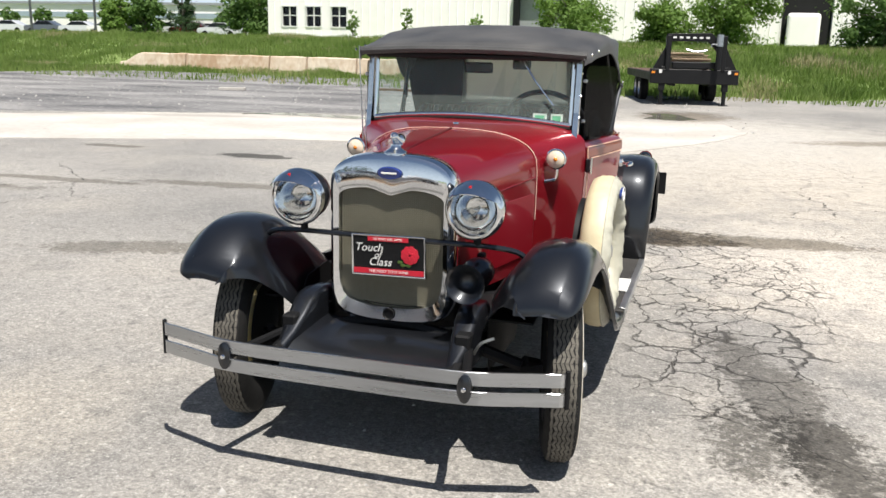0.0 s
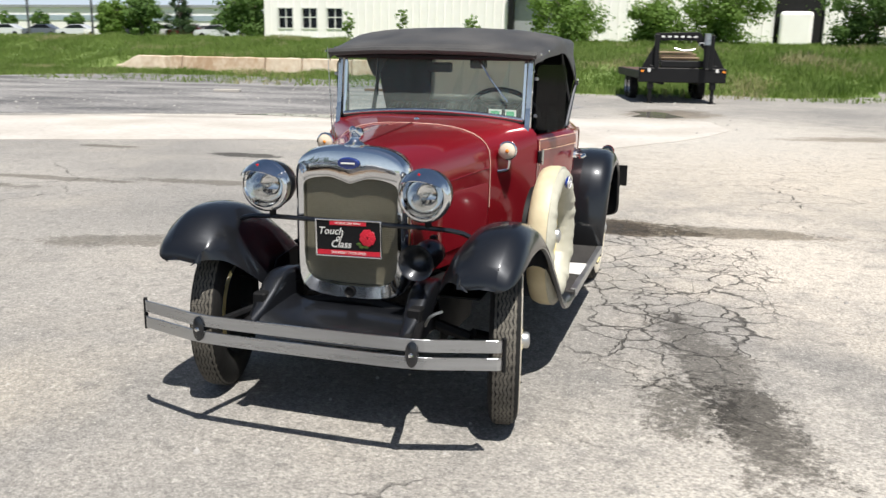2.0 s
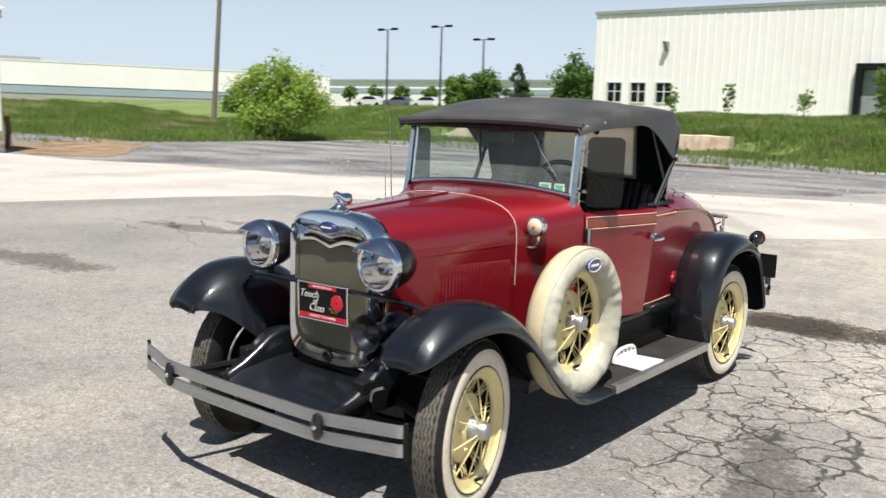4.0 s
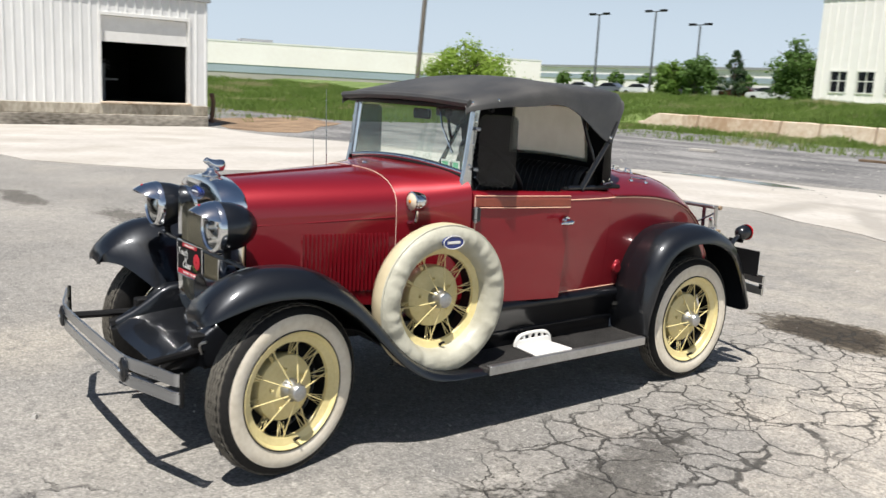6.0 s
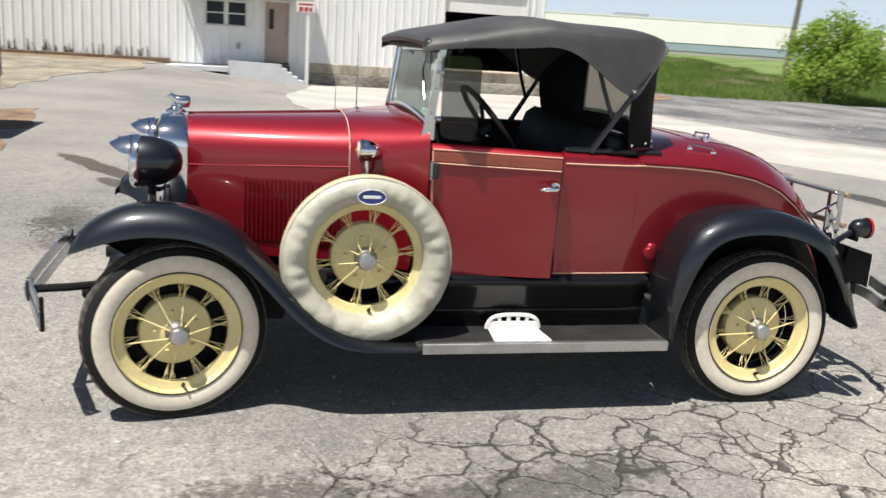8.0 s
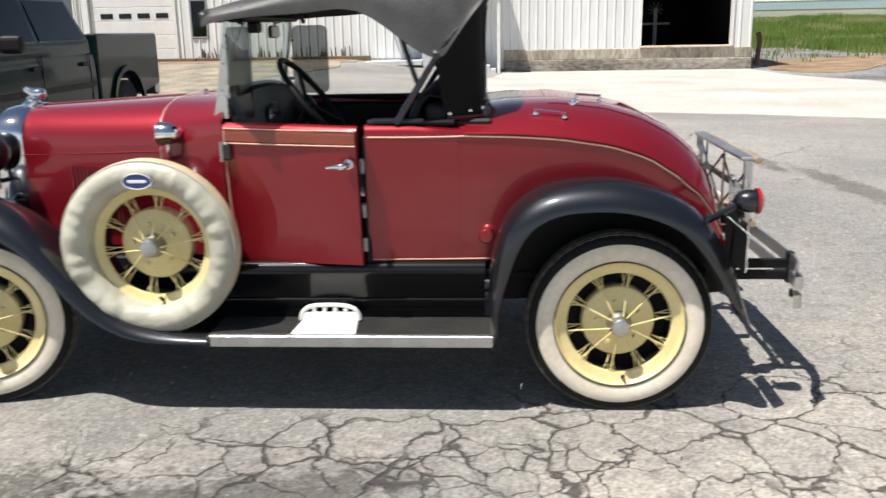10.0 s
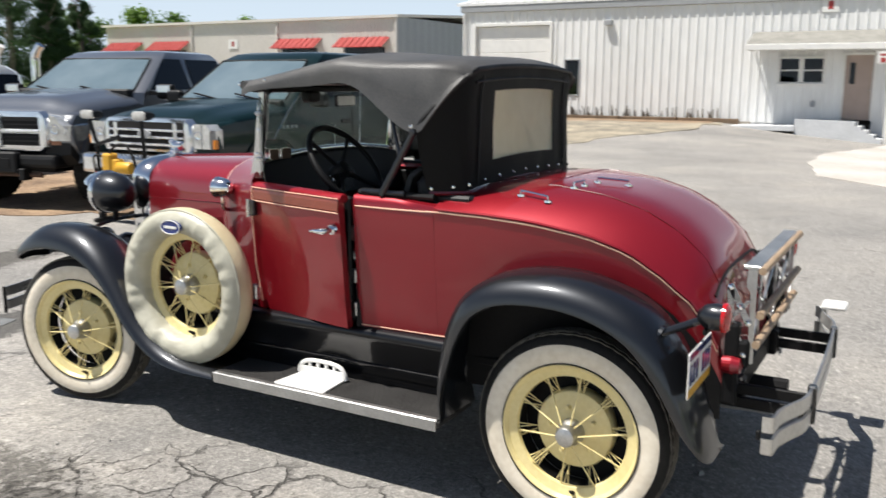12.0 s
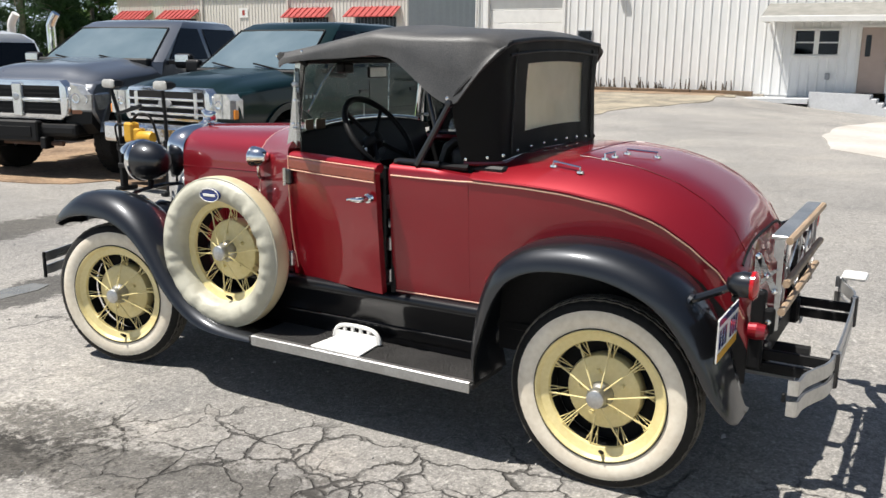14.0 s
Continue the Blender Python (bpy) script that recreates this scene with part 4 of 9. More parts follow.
    c = Vector((SX - 3.6, 8.1, 1.55))
    add_box(bm, c + Vector((-0.05, -0.07, -0.88)), c + Vector((0.05, 0.07, 0.5)), 0.01)
    add_box(bm, c + Vector((-0.06, -0.55, -0.12)), c + Vector((0.06, 0.55, -0.04)), 0.01)
    for k in range(10):
        a = 2 * math.pi * k / 10
        add_tube(bm, [c + Vector((0.05, 0, 0.45)), c + Vector((0.05, math.cos(a) * 0.28, 0.45 + math.sin(a) * 0.28))], 0.010, 5)
    part("machine", bm, GREYMETAL, root, "grey machine stand inside the doorway")
    # roll door on the far end
    rd = part("roll_door", box((SX - 0.16, -12.74, 0.42), (SX - 0.131, -9.66, 3.86)), WHITE, root, "closed white sectional door")
    for i in range(7):
        part("section", box((SX - 0.13, -12.74, 0.42 + i * 0.49), (SX - 0.07, -9.66, 0.42 + i * 0.49 + 0.482), 0.012), WHITE, rd)
    for i in range(4):
        part("pane", box((SX - 0.068, -12.35 + i * 0.68, 1.98), (SX - 0.055, -11.9 + i * 0.68, 2.16)), WINDOWGLASS, rd, "small dark pane")
    bm = bmesh.new()
    add_box(bm, (SX - 0.02, -12.87, 0.4), (SX + 0.06, -12.75, 3.98), 0.01)
    add_box(bm, (SX - 0.02, -9.65, 0.4), (SX + 0.06, -9.53, 3.98), 0.01)
    add_box(bm, (SX - 0.02, -12.75, 3.86), (SX + 0.055, -9.65, 3.98), 0.01)
    part("door_trim", bm, WHITE, root)
    framed_window(root, SX, -8.98, -8.46, 1.30, 2.56, 1, 1, GREYMETAL, 0.04)
    framed_window(root, SX + 0.03, -1.36, -0.04, 1.80, 2.56, 2, 2, WHITE, 0.07)
    part("mullion", box((SX + 0.02, -0.775, 1.80), (SX + 0.085, -0.625, 2.56), 0.008), WHITE, root, "wide white mullion between two sashes")
    part("window_sill", box((SX + 0.01, -1.44, 1.70), (SX + 0.12, 0.04, 1.76), 0.008), WHITE, root)
    # entrance door
    d = part("entrance_door", box((SX - 0.08, 0.62, 0.60), (SX - 0.03, 1.44, 2.66), 0.006), DOORTAN, root, "tan steel door with narrow pane")
    part("pane", box((SX - 0.028, 0.76, 1.75), (SX - 0.02, 0.92, 2.42)), WINDOWGLASS, d)
    part("handle", lathe([(0, 0), (0.03, 0.0), (0.035, 0.04), (0.02, 0.06), (0, 0.06)], 10, Matrix.Translation((SX - 0.03, 1.36, 1.55)) @ TO_X), CHROME, d, "round steel knob")
    bm = bmesh.new()
    add_box(bm, (SX - 0.05, 0.55, 0.60), (SX + 0.05, 0.62, 2.74), 0.006)
    add_box(bm, (SX - 0.05, 1.44, 0.60), (SX + 0.05, 1.51, 2.74), 0.006)
    add_box(bm, (SX - 0.05, 0.62, 2.66), (SX + 0.045, 1.44, 2.74), 0.006)
    part("door_frame", bm, WHITE, root)
    # awning over window and door, on one post
    aw = part("awning", prism([(SX + 0.03, 3.42), (SX + 1.35, 2.98), (SX + 1.35, 2.93), (SX + 0.03, 3.34)], -2.25, 2.1, "y"), SHINGLE, root, "grey shingled porch awning")
    bm = bmesh.new()
    add_box(bm, (SX + 1.33, -2.28, 2.80), (SX + 1.39, 2.13, 2.985), 0.01)
    add_box(bm, (SX + 0.03, -2.25, 2.80), (SX + 1.33, -2.2, 2.93), 0.01)
    add_box(bm, (SX + 0.03, 2.05, 2.80), (SX + 1.33, 2.1, 2.93), 0.01)
    part("fascia", bm, WHITE, aw)
    for i in range(7):
        z = 3.395 - i * 0.0645
        part("shingle_course", box((SX + 0.05 + i * 0.187, -2.26, z - 0.012), (SX + 0.05 + i * 0.187 + 0.2, 2.11, z + 0.012), 0.004, 1, Matrix.Translation((SX + 0.15 + i * 0.187, 0, z)) @ Matrix.Rotation(radians(18.4), 4, "Y") @ Matrix.Translation((-(SX + 0.15 + i * 0.187), 0, -z))), SHINGLE, aw)
    part("post", box((SX + 1.24, 1.96, -0.2), (SX + 1.35, 2.07, 2.80), 0.008), WHITE, root, "white porch post")
    # porch platform with steps and side wall
    bm = bmesh.new()
    add_box(bm, (SX + 0.06, -0.5, 0.0), (SX + 1.25, 1.15, 0.585), 0.02)
    part("porch", bm, PORCHGREY, root, "pale grey concrete porch")
    for i in range(4):
        part("step", box((SX + 0.06, 1.155 + i * 0.19, 0.0), (SX + 1.2, 1.34 + i * 0.19, 0.585 - (i + 1) * 0.125), 0.012), PORCHGREY, root, "grey concrete step")
    part("porch_wall", prism([(-0.6, -0.25), (1.93, -0.25), (1.93, 0.085), (1.72, 0.085), (1.72, 0.21), (1.53, 0.21), (1.53, 0.335), (1.34, 0.335), (1.34, 0.46), (1.15, 0.46), (1.15, 0.60), (-0.6, 0.64)], SX + 1.26, SX + 1.42, "x"), PORCHGREY, root, "pale grey stepped porch wall")
    part("dock_slab", prism([(-2.6, 0.26), (-0.61, 0.26), (-0.61, 0.42), (-2.6, 0.38)], SX + 0.06, SX + 1.5, "x"), PORCHGREY, root, "pale concrete slab")
    sg = part("sign", box((SX + 1.36, 1.62, 2.36), (SX + 1.375, 2.22, 2.72), 0.003), WHITE, root, "white sign with red bars")
    for i, (a, b, z) in enumerate(((1.68, 2.16, 2.62), (1.70, 1.84, 2.46), (1.88, 2.0, 2.46), (2.04, 2.14, 2.46))):
        part("bar", box((SX + 1.376, a, z - (0.03 if i == 0 else 0.07)), (SX + 1.380, b, z + (0.03 if i == 0 else 0.07))), REDMETAL, sg)
    sg = part("sign", box((SX + 0.04, -0.22, 4.02), (SX + 0.055, 0.30, 4.66), 0.003), WHITE, root, "white wall sign with red bars")
    part("bar", box((SX + 0.056, -0.12, 4.44), (SX + 0.060, 0.20, 4.52)), REDMETAL, sg)
    part("bar", box((SX + 0.056, -0.04, 4.10), (SX + 0.060, 0.12, 4.36)), REDMETAL, sg)
    fl = part("floodlight", box((SX + 0.03, -7.5, 3.78), (SX + 0.20, -7.2, 3.98), 0.02), GREYMETAL, root, "grey wall floodlight")
    part("arm", box((SX + 0.0, -7.4, 3.95), (SX + 0.06, -7.3, 4.02)), GREYMETAL, fl)
    part("meter_box", box((SX + 0.03, -0.35, 1.0), (SX + 0.1, -0.2, 1.2), 0.01), GREYMETAL, root)
    part("downpipe", tube([(SX + 0.1, YL + 0.06, 0.2), (SX + 0.1, YL + 0.06, 4.35)], 0.05, 8), WHITE, root)
    return root


shed()
bl = thing("bollard", "dark rusty bent steel bollard beside the shed corner", "bollard", (-27.0, 11.05, 0.0))
part("post", tube(smooth_path([(0, 0, -0.05), (0.01, 0.02, 0.35), (0.0, 0.05, 0.70), (0.02, -0.02, 1.00)], 4), 0.085, 12), RUST, bl, smooth=40)
part("collar", lathe([(0.088, 0.0), (0.125, 0.0), (0.125, 0.05), (0.088, 0.07)], 16, Matrix.Translation((0, 0, 0.0))), RUST, bl)
tm = thing("timber_edging", "weathered timber edging with dry weeds along the shed wall", "edging", SHED_AT)
tm.scale = (0.956,) * 3
for i in range(5):
    part("timber", box((SX + 0.16, -13.0 + i * 2.1, 0.36), (SX + 0.36, -10.94 + i * 2.1, 0.56), 0.015), TIMBER, tm)
wd = bmesh.new()
rg = random.Random(21)
for i in range(60):
    y = -9 + 6.2 * rg.random()
    hgt = rg.uniform(0.1, 0.45)
    add_tube(wd, [(SX + 0.12, y, 0.5), (SX + 0.14 + rg.uniform(-0.05, 0.1), y + rg.uniform(-0.08, 0.08), 0.5 + hgt)], [0.035, 0.012], 4)
dw = tagged(part("dry_weeds", wd, BARK), "brown dry weeds along the timber edging", "weeds", kind="stuff")
dw.matrix_basis = Matrix.Translation(SHED_AT) @ Matrix.Scale(0.956, 4)


def tan_building():
    X, Y0, Y1, TOP = -38.0, -45.4, -22.5, 5.0
    root = thing("beige_warehouse", "beige ribbed metal warehouse with red window awnings", "building", (0, 0, 0))
    bm = bmesh.new()
    add_ribbed(bm, Y0, Y1, 0.0, TOP, X, 0.24, 0.03)
    part("wall", bm, TANMETAL, root)
    part("wall", box((X - 16, Y0, 0.0), (X - 0.01, Y1 - 0.01, TOP)), TANMETAL, root)
    # end wall turned from the sun: its shade is put in as grey
    bm = bmesh.new()
    rows = []
    n = 40
    for z in (0.0, TOP + 0.05):
        rows.append([bm.verts.new((X - 16.0 * i / n, Y1 + (0.03 if i % 2 else 0.0), z)) for i in range(n + 1)])
    for i in range(n):
        bm.faces.new((rows[0][i], rows[0][i + 1], rows[1][i + 1], rows[1][i]))
    part("wall", bm, GREYMETAL, root, "ribbed end wall coloured grey for its shaded side")
    part("roof", prism([(X + 0.2, TOP), (X - 8, TOP + 0.45), (X - 16.2, TOP), (X - 16.2, TOP + 0.15), (X - 8, TOP + 0.6), (X + 0.2, TOP + 0.15)], Y0 - 0.2, Y1 + 0.15, "y"), TANMETAL, root)
    for y in (-37.64, -30.8, -22.56):
        part("downpipe", box((X + 0.03, y - 0.06, 0.0), (X + 0.13, y + 0.06, TOP), 0.01), TANMETAL, root)
    for y0, y1 in ((-45.0, -42.0), (-41.0, -37.9), (-30.75, -27.6), (-26.3, -23.0)):
        aw = part("awning", prism([(X + 0.03, 4.00), (X + 0.85, 3.46), (X + 0.85, 3.42), (X + 0.03, 3.94)], y0, y1, "y"), REDMETAL, root, "red ribbed metal awning")
        for i in range(8):
            y = y0 + (y1 - y0) * (i + 0.5) / 8
            part("rib", prism([(X + 0.04, 4.00), (X + 0.86, 3.46), (X + 0.86, 3.51), (X + 0.04, 4.05)], y - 0.03, y + 0.03, "y"), REDMETAL, aw)
        w = part("window", box((X + 0.02, y0 + 0.3, 2.2), (X + 0.06, y1 - 0.3, 3.45), 0.01), WINDOWGLASS, root)
    sg = part("sign", box((X + 0.04, -34.6, 3.5), (X + 0.06, -33.9, 4.05)), WHITE, root, "white wall sign with red bar")
    part("bar", box((X + 0.061, -34.35, 3.63), (X + 0.066, -34.15, 3.93)), REDMETAL, sg)


tan_building()


def white_factory():
    """Tall white cladding building on the bank, facing -y."""
    Y, X0, X1, Z0, TOP = 52.0, -28.5, 30.0, 1.7, 8.5
    root = thing("white_factory", "tall white ribbed factory with three dark windows on the grassy bank", "building", (-0.22, 0.6, -0.43))
    root.scale = (1.181,) * 3
    wins = ((-27.45, -26.33), (-25.68, -24.55), (-23.85, -22.7))

    def rib(x0, x1, z0, z1):
        bm = bmesh.new()
        n = max(1, round((x1 - x0) / 0.55))
        w = (x1 - x0) / n
        prof = [(x0, 0)]
        for i in range(n):
            a = x0 + i * w
            prof += [(a + w * 0.86, 0), (a + w * 0.9, 0.035), (a + w * 0.97, 0.035), (a + w, 0)]
        rows = [[bm.verts.new((x, Y - d, z)) for x, d in prof] for z in (z0, z1)]
        for i in range(len(prof) - 1):
            bm.faces.new((rows[0][i], rows[0][i + 1], rows[1][i + 1], rows[1][i]))
        part("wall_panel", bm, FARWHITE, root)
    rib(X0, -27.45, Z0, TOP)
    for a, b in wins:
        rib(a, b, Z0, 2.68)
        rib(a, b, 3.98, TOP)
    rib(-26.33, -25.68, Z0, TOP)
    rib(-24.55, -23.85, Z0, TOP)
    rib(-22.7, -11.3, Z0, TOP)
    rib(-11.3, -7.9, 5.05, TOP)
    rib(-7.9, 4.2, Z0, TOP)
    rib(4.2, 6.9, 5.4, TOP)
    rib(6.9, X1, Z0, TOP)
    part("back_wall", box((X0, Y + 0.35, Z0), (X1, Y + 20, TOP - 0.1)), FARWHITE, root)
    part("top_band", box((X0, Y + 0.01, TOP - 0.4), (X1, Y + 0.35, TOP - 0.1)), FARWHITE, root)
    part("end_wall", box((X0, Y + 0.005, Z0), (X0 + 0.3, Y + 0.35, TOP - 0.2)), FARWHITE, root)
    part("parapet", box((X0 - 0.1, Y - 0.1, TOP), (X1, Y + 20, TOP + 0.25), 0.02), GREYMETAL, root, "grey roof edge")
    part("footing", box((X0 - 0.05, Y - 0.12, 1.4), (-11.4, Y - 0.04, 2.0), 0.02), PORCHGREY, root, "grey concrete footing")
    for a, b in wins:
        # near-black back panel paints the dim room behind each window
        win = part("window", box((a, Y + 0.25, 2.68), (b, Y + 0.3, 3.98)), SHADEBLACK, root, "dark window")
        bm = bmesh.new()
        for q in ((a - 0.06, a + 0.03, 2.62, 4.04), (b - 0.03, b + 0.06, 2.62, 4.04)):
            add_box(bm, (q[0], Y - 0.05, q[2]), (q[1], Y + 0.2, q[3]))
        for z0, z1 in ((2.62, 2.7), (3.96, 4.04)):
            add_box(bm, (a + 0.03, Y - 0.05, z0), (b - 0.03, Y + 0.2, z1))
        part("frame", bm, WHITE, win)
        m = (a + b) / 2
        part("mullion", box((m - 0.03, Y + 0.02, 2.7), (m + 0.03, Y + 0.1, 3.96)), WHITE, win)
        part("rail", box((a + 0.03, Y + 0.03, 3.36), (b - 0.03, Y + 0.09, 3.42)), WHITE, win)
        for i in range(2):
            for j in range(2):
                x = a + 0.04 + i * (b - a) / 2
                part("pane", box((x, Y + 0.11, 2.72 + j * 0.64), (x + (b - a) / 2 - 0.08, Y + 0.13, 3.32 + j * 0.64)), WINDOWGLASS, win)
    d = part("dock_door", box((-11.25, Y + 0.2, 1.7), (-7.95, Y + 0.3, 5.0)), GREYMETAL, root, "recessed grey dock door")
    part("dock_bumper", box((-11.45, Y - 0.35, 1.7), (-11.1, Y + 0.2, 5.1), 0.03), TRIMBLACK, d, "black dock seal")
    part("dock_bumper", box((-11.1, Y - 0.3, 4.75), (-7.9, Y + 0.2, 5.1), 0.03), TRIMBLACK, d, "black dock seal")
    # recess shade painted on as a near-black panel
    d = part("dock_door", box((4.25, Y + 0.2, 1.7), (6.85, Y + 0.3, 5.4)), SHADEBLACK, root, "near-black panel for the shaded dock recess")
    part("leaf", box((4.5, Y - 0.2, 1.7), (6.3, Y + 0.15, 3.9), 0.2, 3), FARWHITE, d, "white dock leaf")
    for x in (-23.2, -2.0):
        fl = part("wall_light", prism([(Y - 0.5, 6.6), (Y - 0.03, 6.6), (Y - 0.03, 6.0), (Y - 0.2, 6.1)], x - 0.15, x + 0.15, "x"), GREYMETAL, root, "grey wall light")


white_factory()


def barrier():
    root = thing("block_wall", "tan weathered concrete barrier blocks along the bank", "wall", (0, 0, 0))
    rng = random.Random(3)
    xs = [(-28.6, -24.7), (-24.6, -20.0), (-19.9, -18.0), (-17.9, -15.4), (-15.3, -12.2)]
    for i, (a, b) in enumerate(xs):
        bm = bmesh.new()
        n = 12
        rings = []
        for k in range(n + 1):
            x = a + (b - a) * k / n
            t = 0.86 + 0.05 * noise.noise((x * 1.3, i, 0)) - (0.5 * smoothstep(a + 1.4, a, x) if i == 0 else 0)
            f = 0.06 * noise.noise((x * 1.7, 4, i))
            rings.append([(x, 36.0 + f, -0.1), (x, 36.16 + f, t - 0.04), (x, 36.22 + f, t), (x, 36.62, t), (x, 36.7, t - 0.05), (x, 36.7, -0.1)])
        add_loft(bm, rings)
        part("block", bm, LIMESTONE, root)


barrier()


def warehouse_far():
    root = thing("far_warehouse", "long low cream warehouse with blue-grey band, far across the grass", "building", (-100.5, 38.5, 0), -17)
    part("wall", box((-30, -22, 3.15), (0, 46.5, 5.75)), FARWHITE, root)
    part("band", box((-30, -22, 2.2), (-0.05, 46.5, 3.15)), FARBLUE, root, "blue-grey cladding band")
    part("base", box((-30, -22, -0.5), (-0.1, 46.5, 2.2)), FARBEIGE, root, "grey-beige block base")
    part("roof", box((-30, -22.05, 5.75), (0.03, 46.55, 5.95)), ROOFMETAL, root)
    part("roof_unit", box((-4, 6, 6.0), (-1, 10, 6.3)), GREYMETAL, root)
    r2 = thing("far_depot", "long low white depot with grey roof line and dark windows", "building", (0, 0, 0))
    part("wall", box((-150, 120, 1.0), (-50, 140, 6.6)), FARWHITE, r2)
    part("band", box((-150, 119.9, 4.6), (-50, 120, 5.4)), FARBLUE, r2, "blue-grey band")
    part("roof", box((-150.3, 119.7, 6.6), (-49.7, 140, 7.0)), GREYMETAL, r2)
    for i in range(18):
        x = -86 + i * 2.0
        # near-black box carries the window's shade in its colour
        part("window", box((x, 119.8, 1.9), (x + 1.3, 119.95, 3.9)), SHADEBLACK, r2)


warehouse_far()
tree("round_tree", "bright green bushy young tree in the grass", -29.8, 24.9, 4.35, 2.3, 2.1, LEAF_BRIGHT, 5, 16000, 0.085, 1.0, trunk_r=0.09)
tree("small_bush", "low green bush beside the pole", -54, 41.5, 2.0, 1.5, 0.9, LEAF, 6, 900, 0.2, category="bush")
tree("bush", "leafy green bush against the factory wall", -7.4, 48.5, 3.4, 2.4, 1.3, LEAF, 7, 9000, 0.105, category="bush")
tree("bush", "leafy green bush behind the trailer", -2.3, 48.6, 3.0, 1.9, 1.2, LEAF, 8, 6500, 0.105, category="bush")
tree("bush", "tall leafy bush behind the trailer", 1.6, 48.8, 4.6, 2.7, 1.7, LEAF, 9, 11000, 0.105, category="bush")
tree("bush", "dark leafy bush by the dock", 9.0, 47.6, 4.6, 2.7, 1.8, LEAF_DARK, 10, 11000, 0.105, category="bush")
tree("bush", "leafy bush on the bank", 13.5, 47.0, 4.2, 2.6, 1.6, LEAF, 11, 8500, 0.105, category="bush")
tree("sapling", "thin sapling against the white wall", -18.0, 50.6, 2.4, 0.45, 1.2, LEAF, 12, 160, 0.13, trunk_r=0.03)
tree("sapling", "thin sapling against the white wall", -13.5, 50.6, 1.9, 0.7, 1.0, LEAF, 13, 130, 0.13, trunk_r=0.03)
tree("sapling", "thin sapling beside the windows", -21.8, 50.8, 2.2, 0.4, 1.1, LEAF, 14, 160, 0.13, trunk_r=0.03)
for i, (x, y, h, r, lf, con) in enumerate(((-56, 72.1, 3.9, 1.6, LEAF, False), (-53.8, 73.8, 4.8, 2.1, LEAF_DARK, False), (-50.9, 76, 5.0, 2.0, NEEDLE, True), (-38, 66.5, 5.4, 2.5, LEAF_DARK, False), (-40.6, 70, 4.6, 2.0, NEEDLE, True), (-58.5, 75, 3.4, 1.5, LEAF, False))):
    tree("conifer" if con else "far_tree", "dark conifer beyond the parked cars" if con else "leafy tree beyond the parked cars", x, y, h, r, h * 0.45, lf, 30 + i, 5000, 0.18, 1.0, con, 0.16)
for i in range(9):
    tree("row_tree", "small clipped tree in front of the depot", -112 + i * 6.3, 112, 4.2, 1.5, 2.6, LEAF_DARK, 50 + i, 420, 0.34, 1.0, False, 0.1)
for i, (x, y, h, r, con) in enumerate(((-36, -60.5, 9.5, 3.4, True), (-39.4, -57.7, 10.5, 3.6, True), (-41.8, -60.5, 9.0, 3.2, True), (-42.2, -56.8, 6.6, 2.4, True), (-44.6, -56.2, 6.4, 2.2, True), (-46.5, -57.5, 5.4, 2.4, False), (-52, -58, 5.6, 2.6, False), (-34, -64, 10, 3.6, True), (-49, -66, 7.5, 3.2, True), (-60, -62, 6.5, 3.2, False), (-68, -60, 6.5, 3.4, False), (-31, -66, 9, 3.6, True))):
    tree("conifer" if con else "leafy_tree", "tall dark conifer behind the trucks" if con else "tall light green tree behind the trucks", x, y, h * 1.4, r * 1.15, h * 0.45, NEEDLE if con else LEAF_DARK if i % 2 else LEAF, 70 + i, 12000, 0.20, 1.0, con, 0.2)
grass()
grit()


# ---- poles ----
def utility_pole():
    p = thing("utility_pole", "leaning grey wooden utility pole in the grass", "pole", (-45.5, 33.0, ground_z(-45.5, 33.0)))
    part("shaft", tube([(0, 0, -0.3), (0.25, 0.25, 6), (0.5, 0.5, 12)], [0.17, 0.15, 0.12], 10), POLEWOOD, p)
    part("cross_arm", box((-1.1, 0.42, 10.6), (1.9, 0.56, 10.75), 0.01), POLEWOOD, p)


utility_pole()


def lot_lamp(x, y, h):
    p = thing("lot_lamp", "tall thin grey parking-lot lamp with twin heads", "street lamp", (x, y, ground_z(x, y)), group="parking-lot lamps")
    part("pole", tube([(0, 0, 0), (0, 0, h)], [0.13, 0.08], 8), GALV, p)
    part("arm", tube([(-0.9, 0, h - 0.05), (0.9, 0, h - 0.05)], 0.05, 6), GALV, p)
    for s in (-1, 1):
        part("lamp_head", box((s * 0.95 - 0.38, -0.2, h - 0.1), (s * 0.95 + 0.38, 0.2, h + 0.12), 0.04), TRIMBLACK, p)


for x, y, h in ((-61.6, 67.1, 8.1), (-57.4, 70.9, 8.6), (-53.9, 73.7, 7.4)):
    lot_lamp(x, y, h)


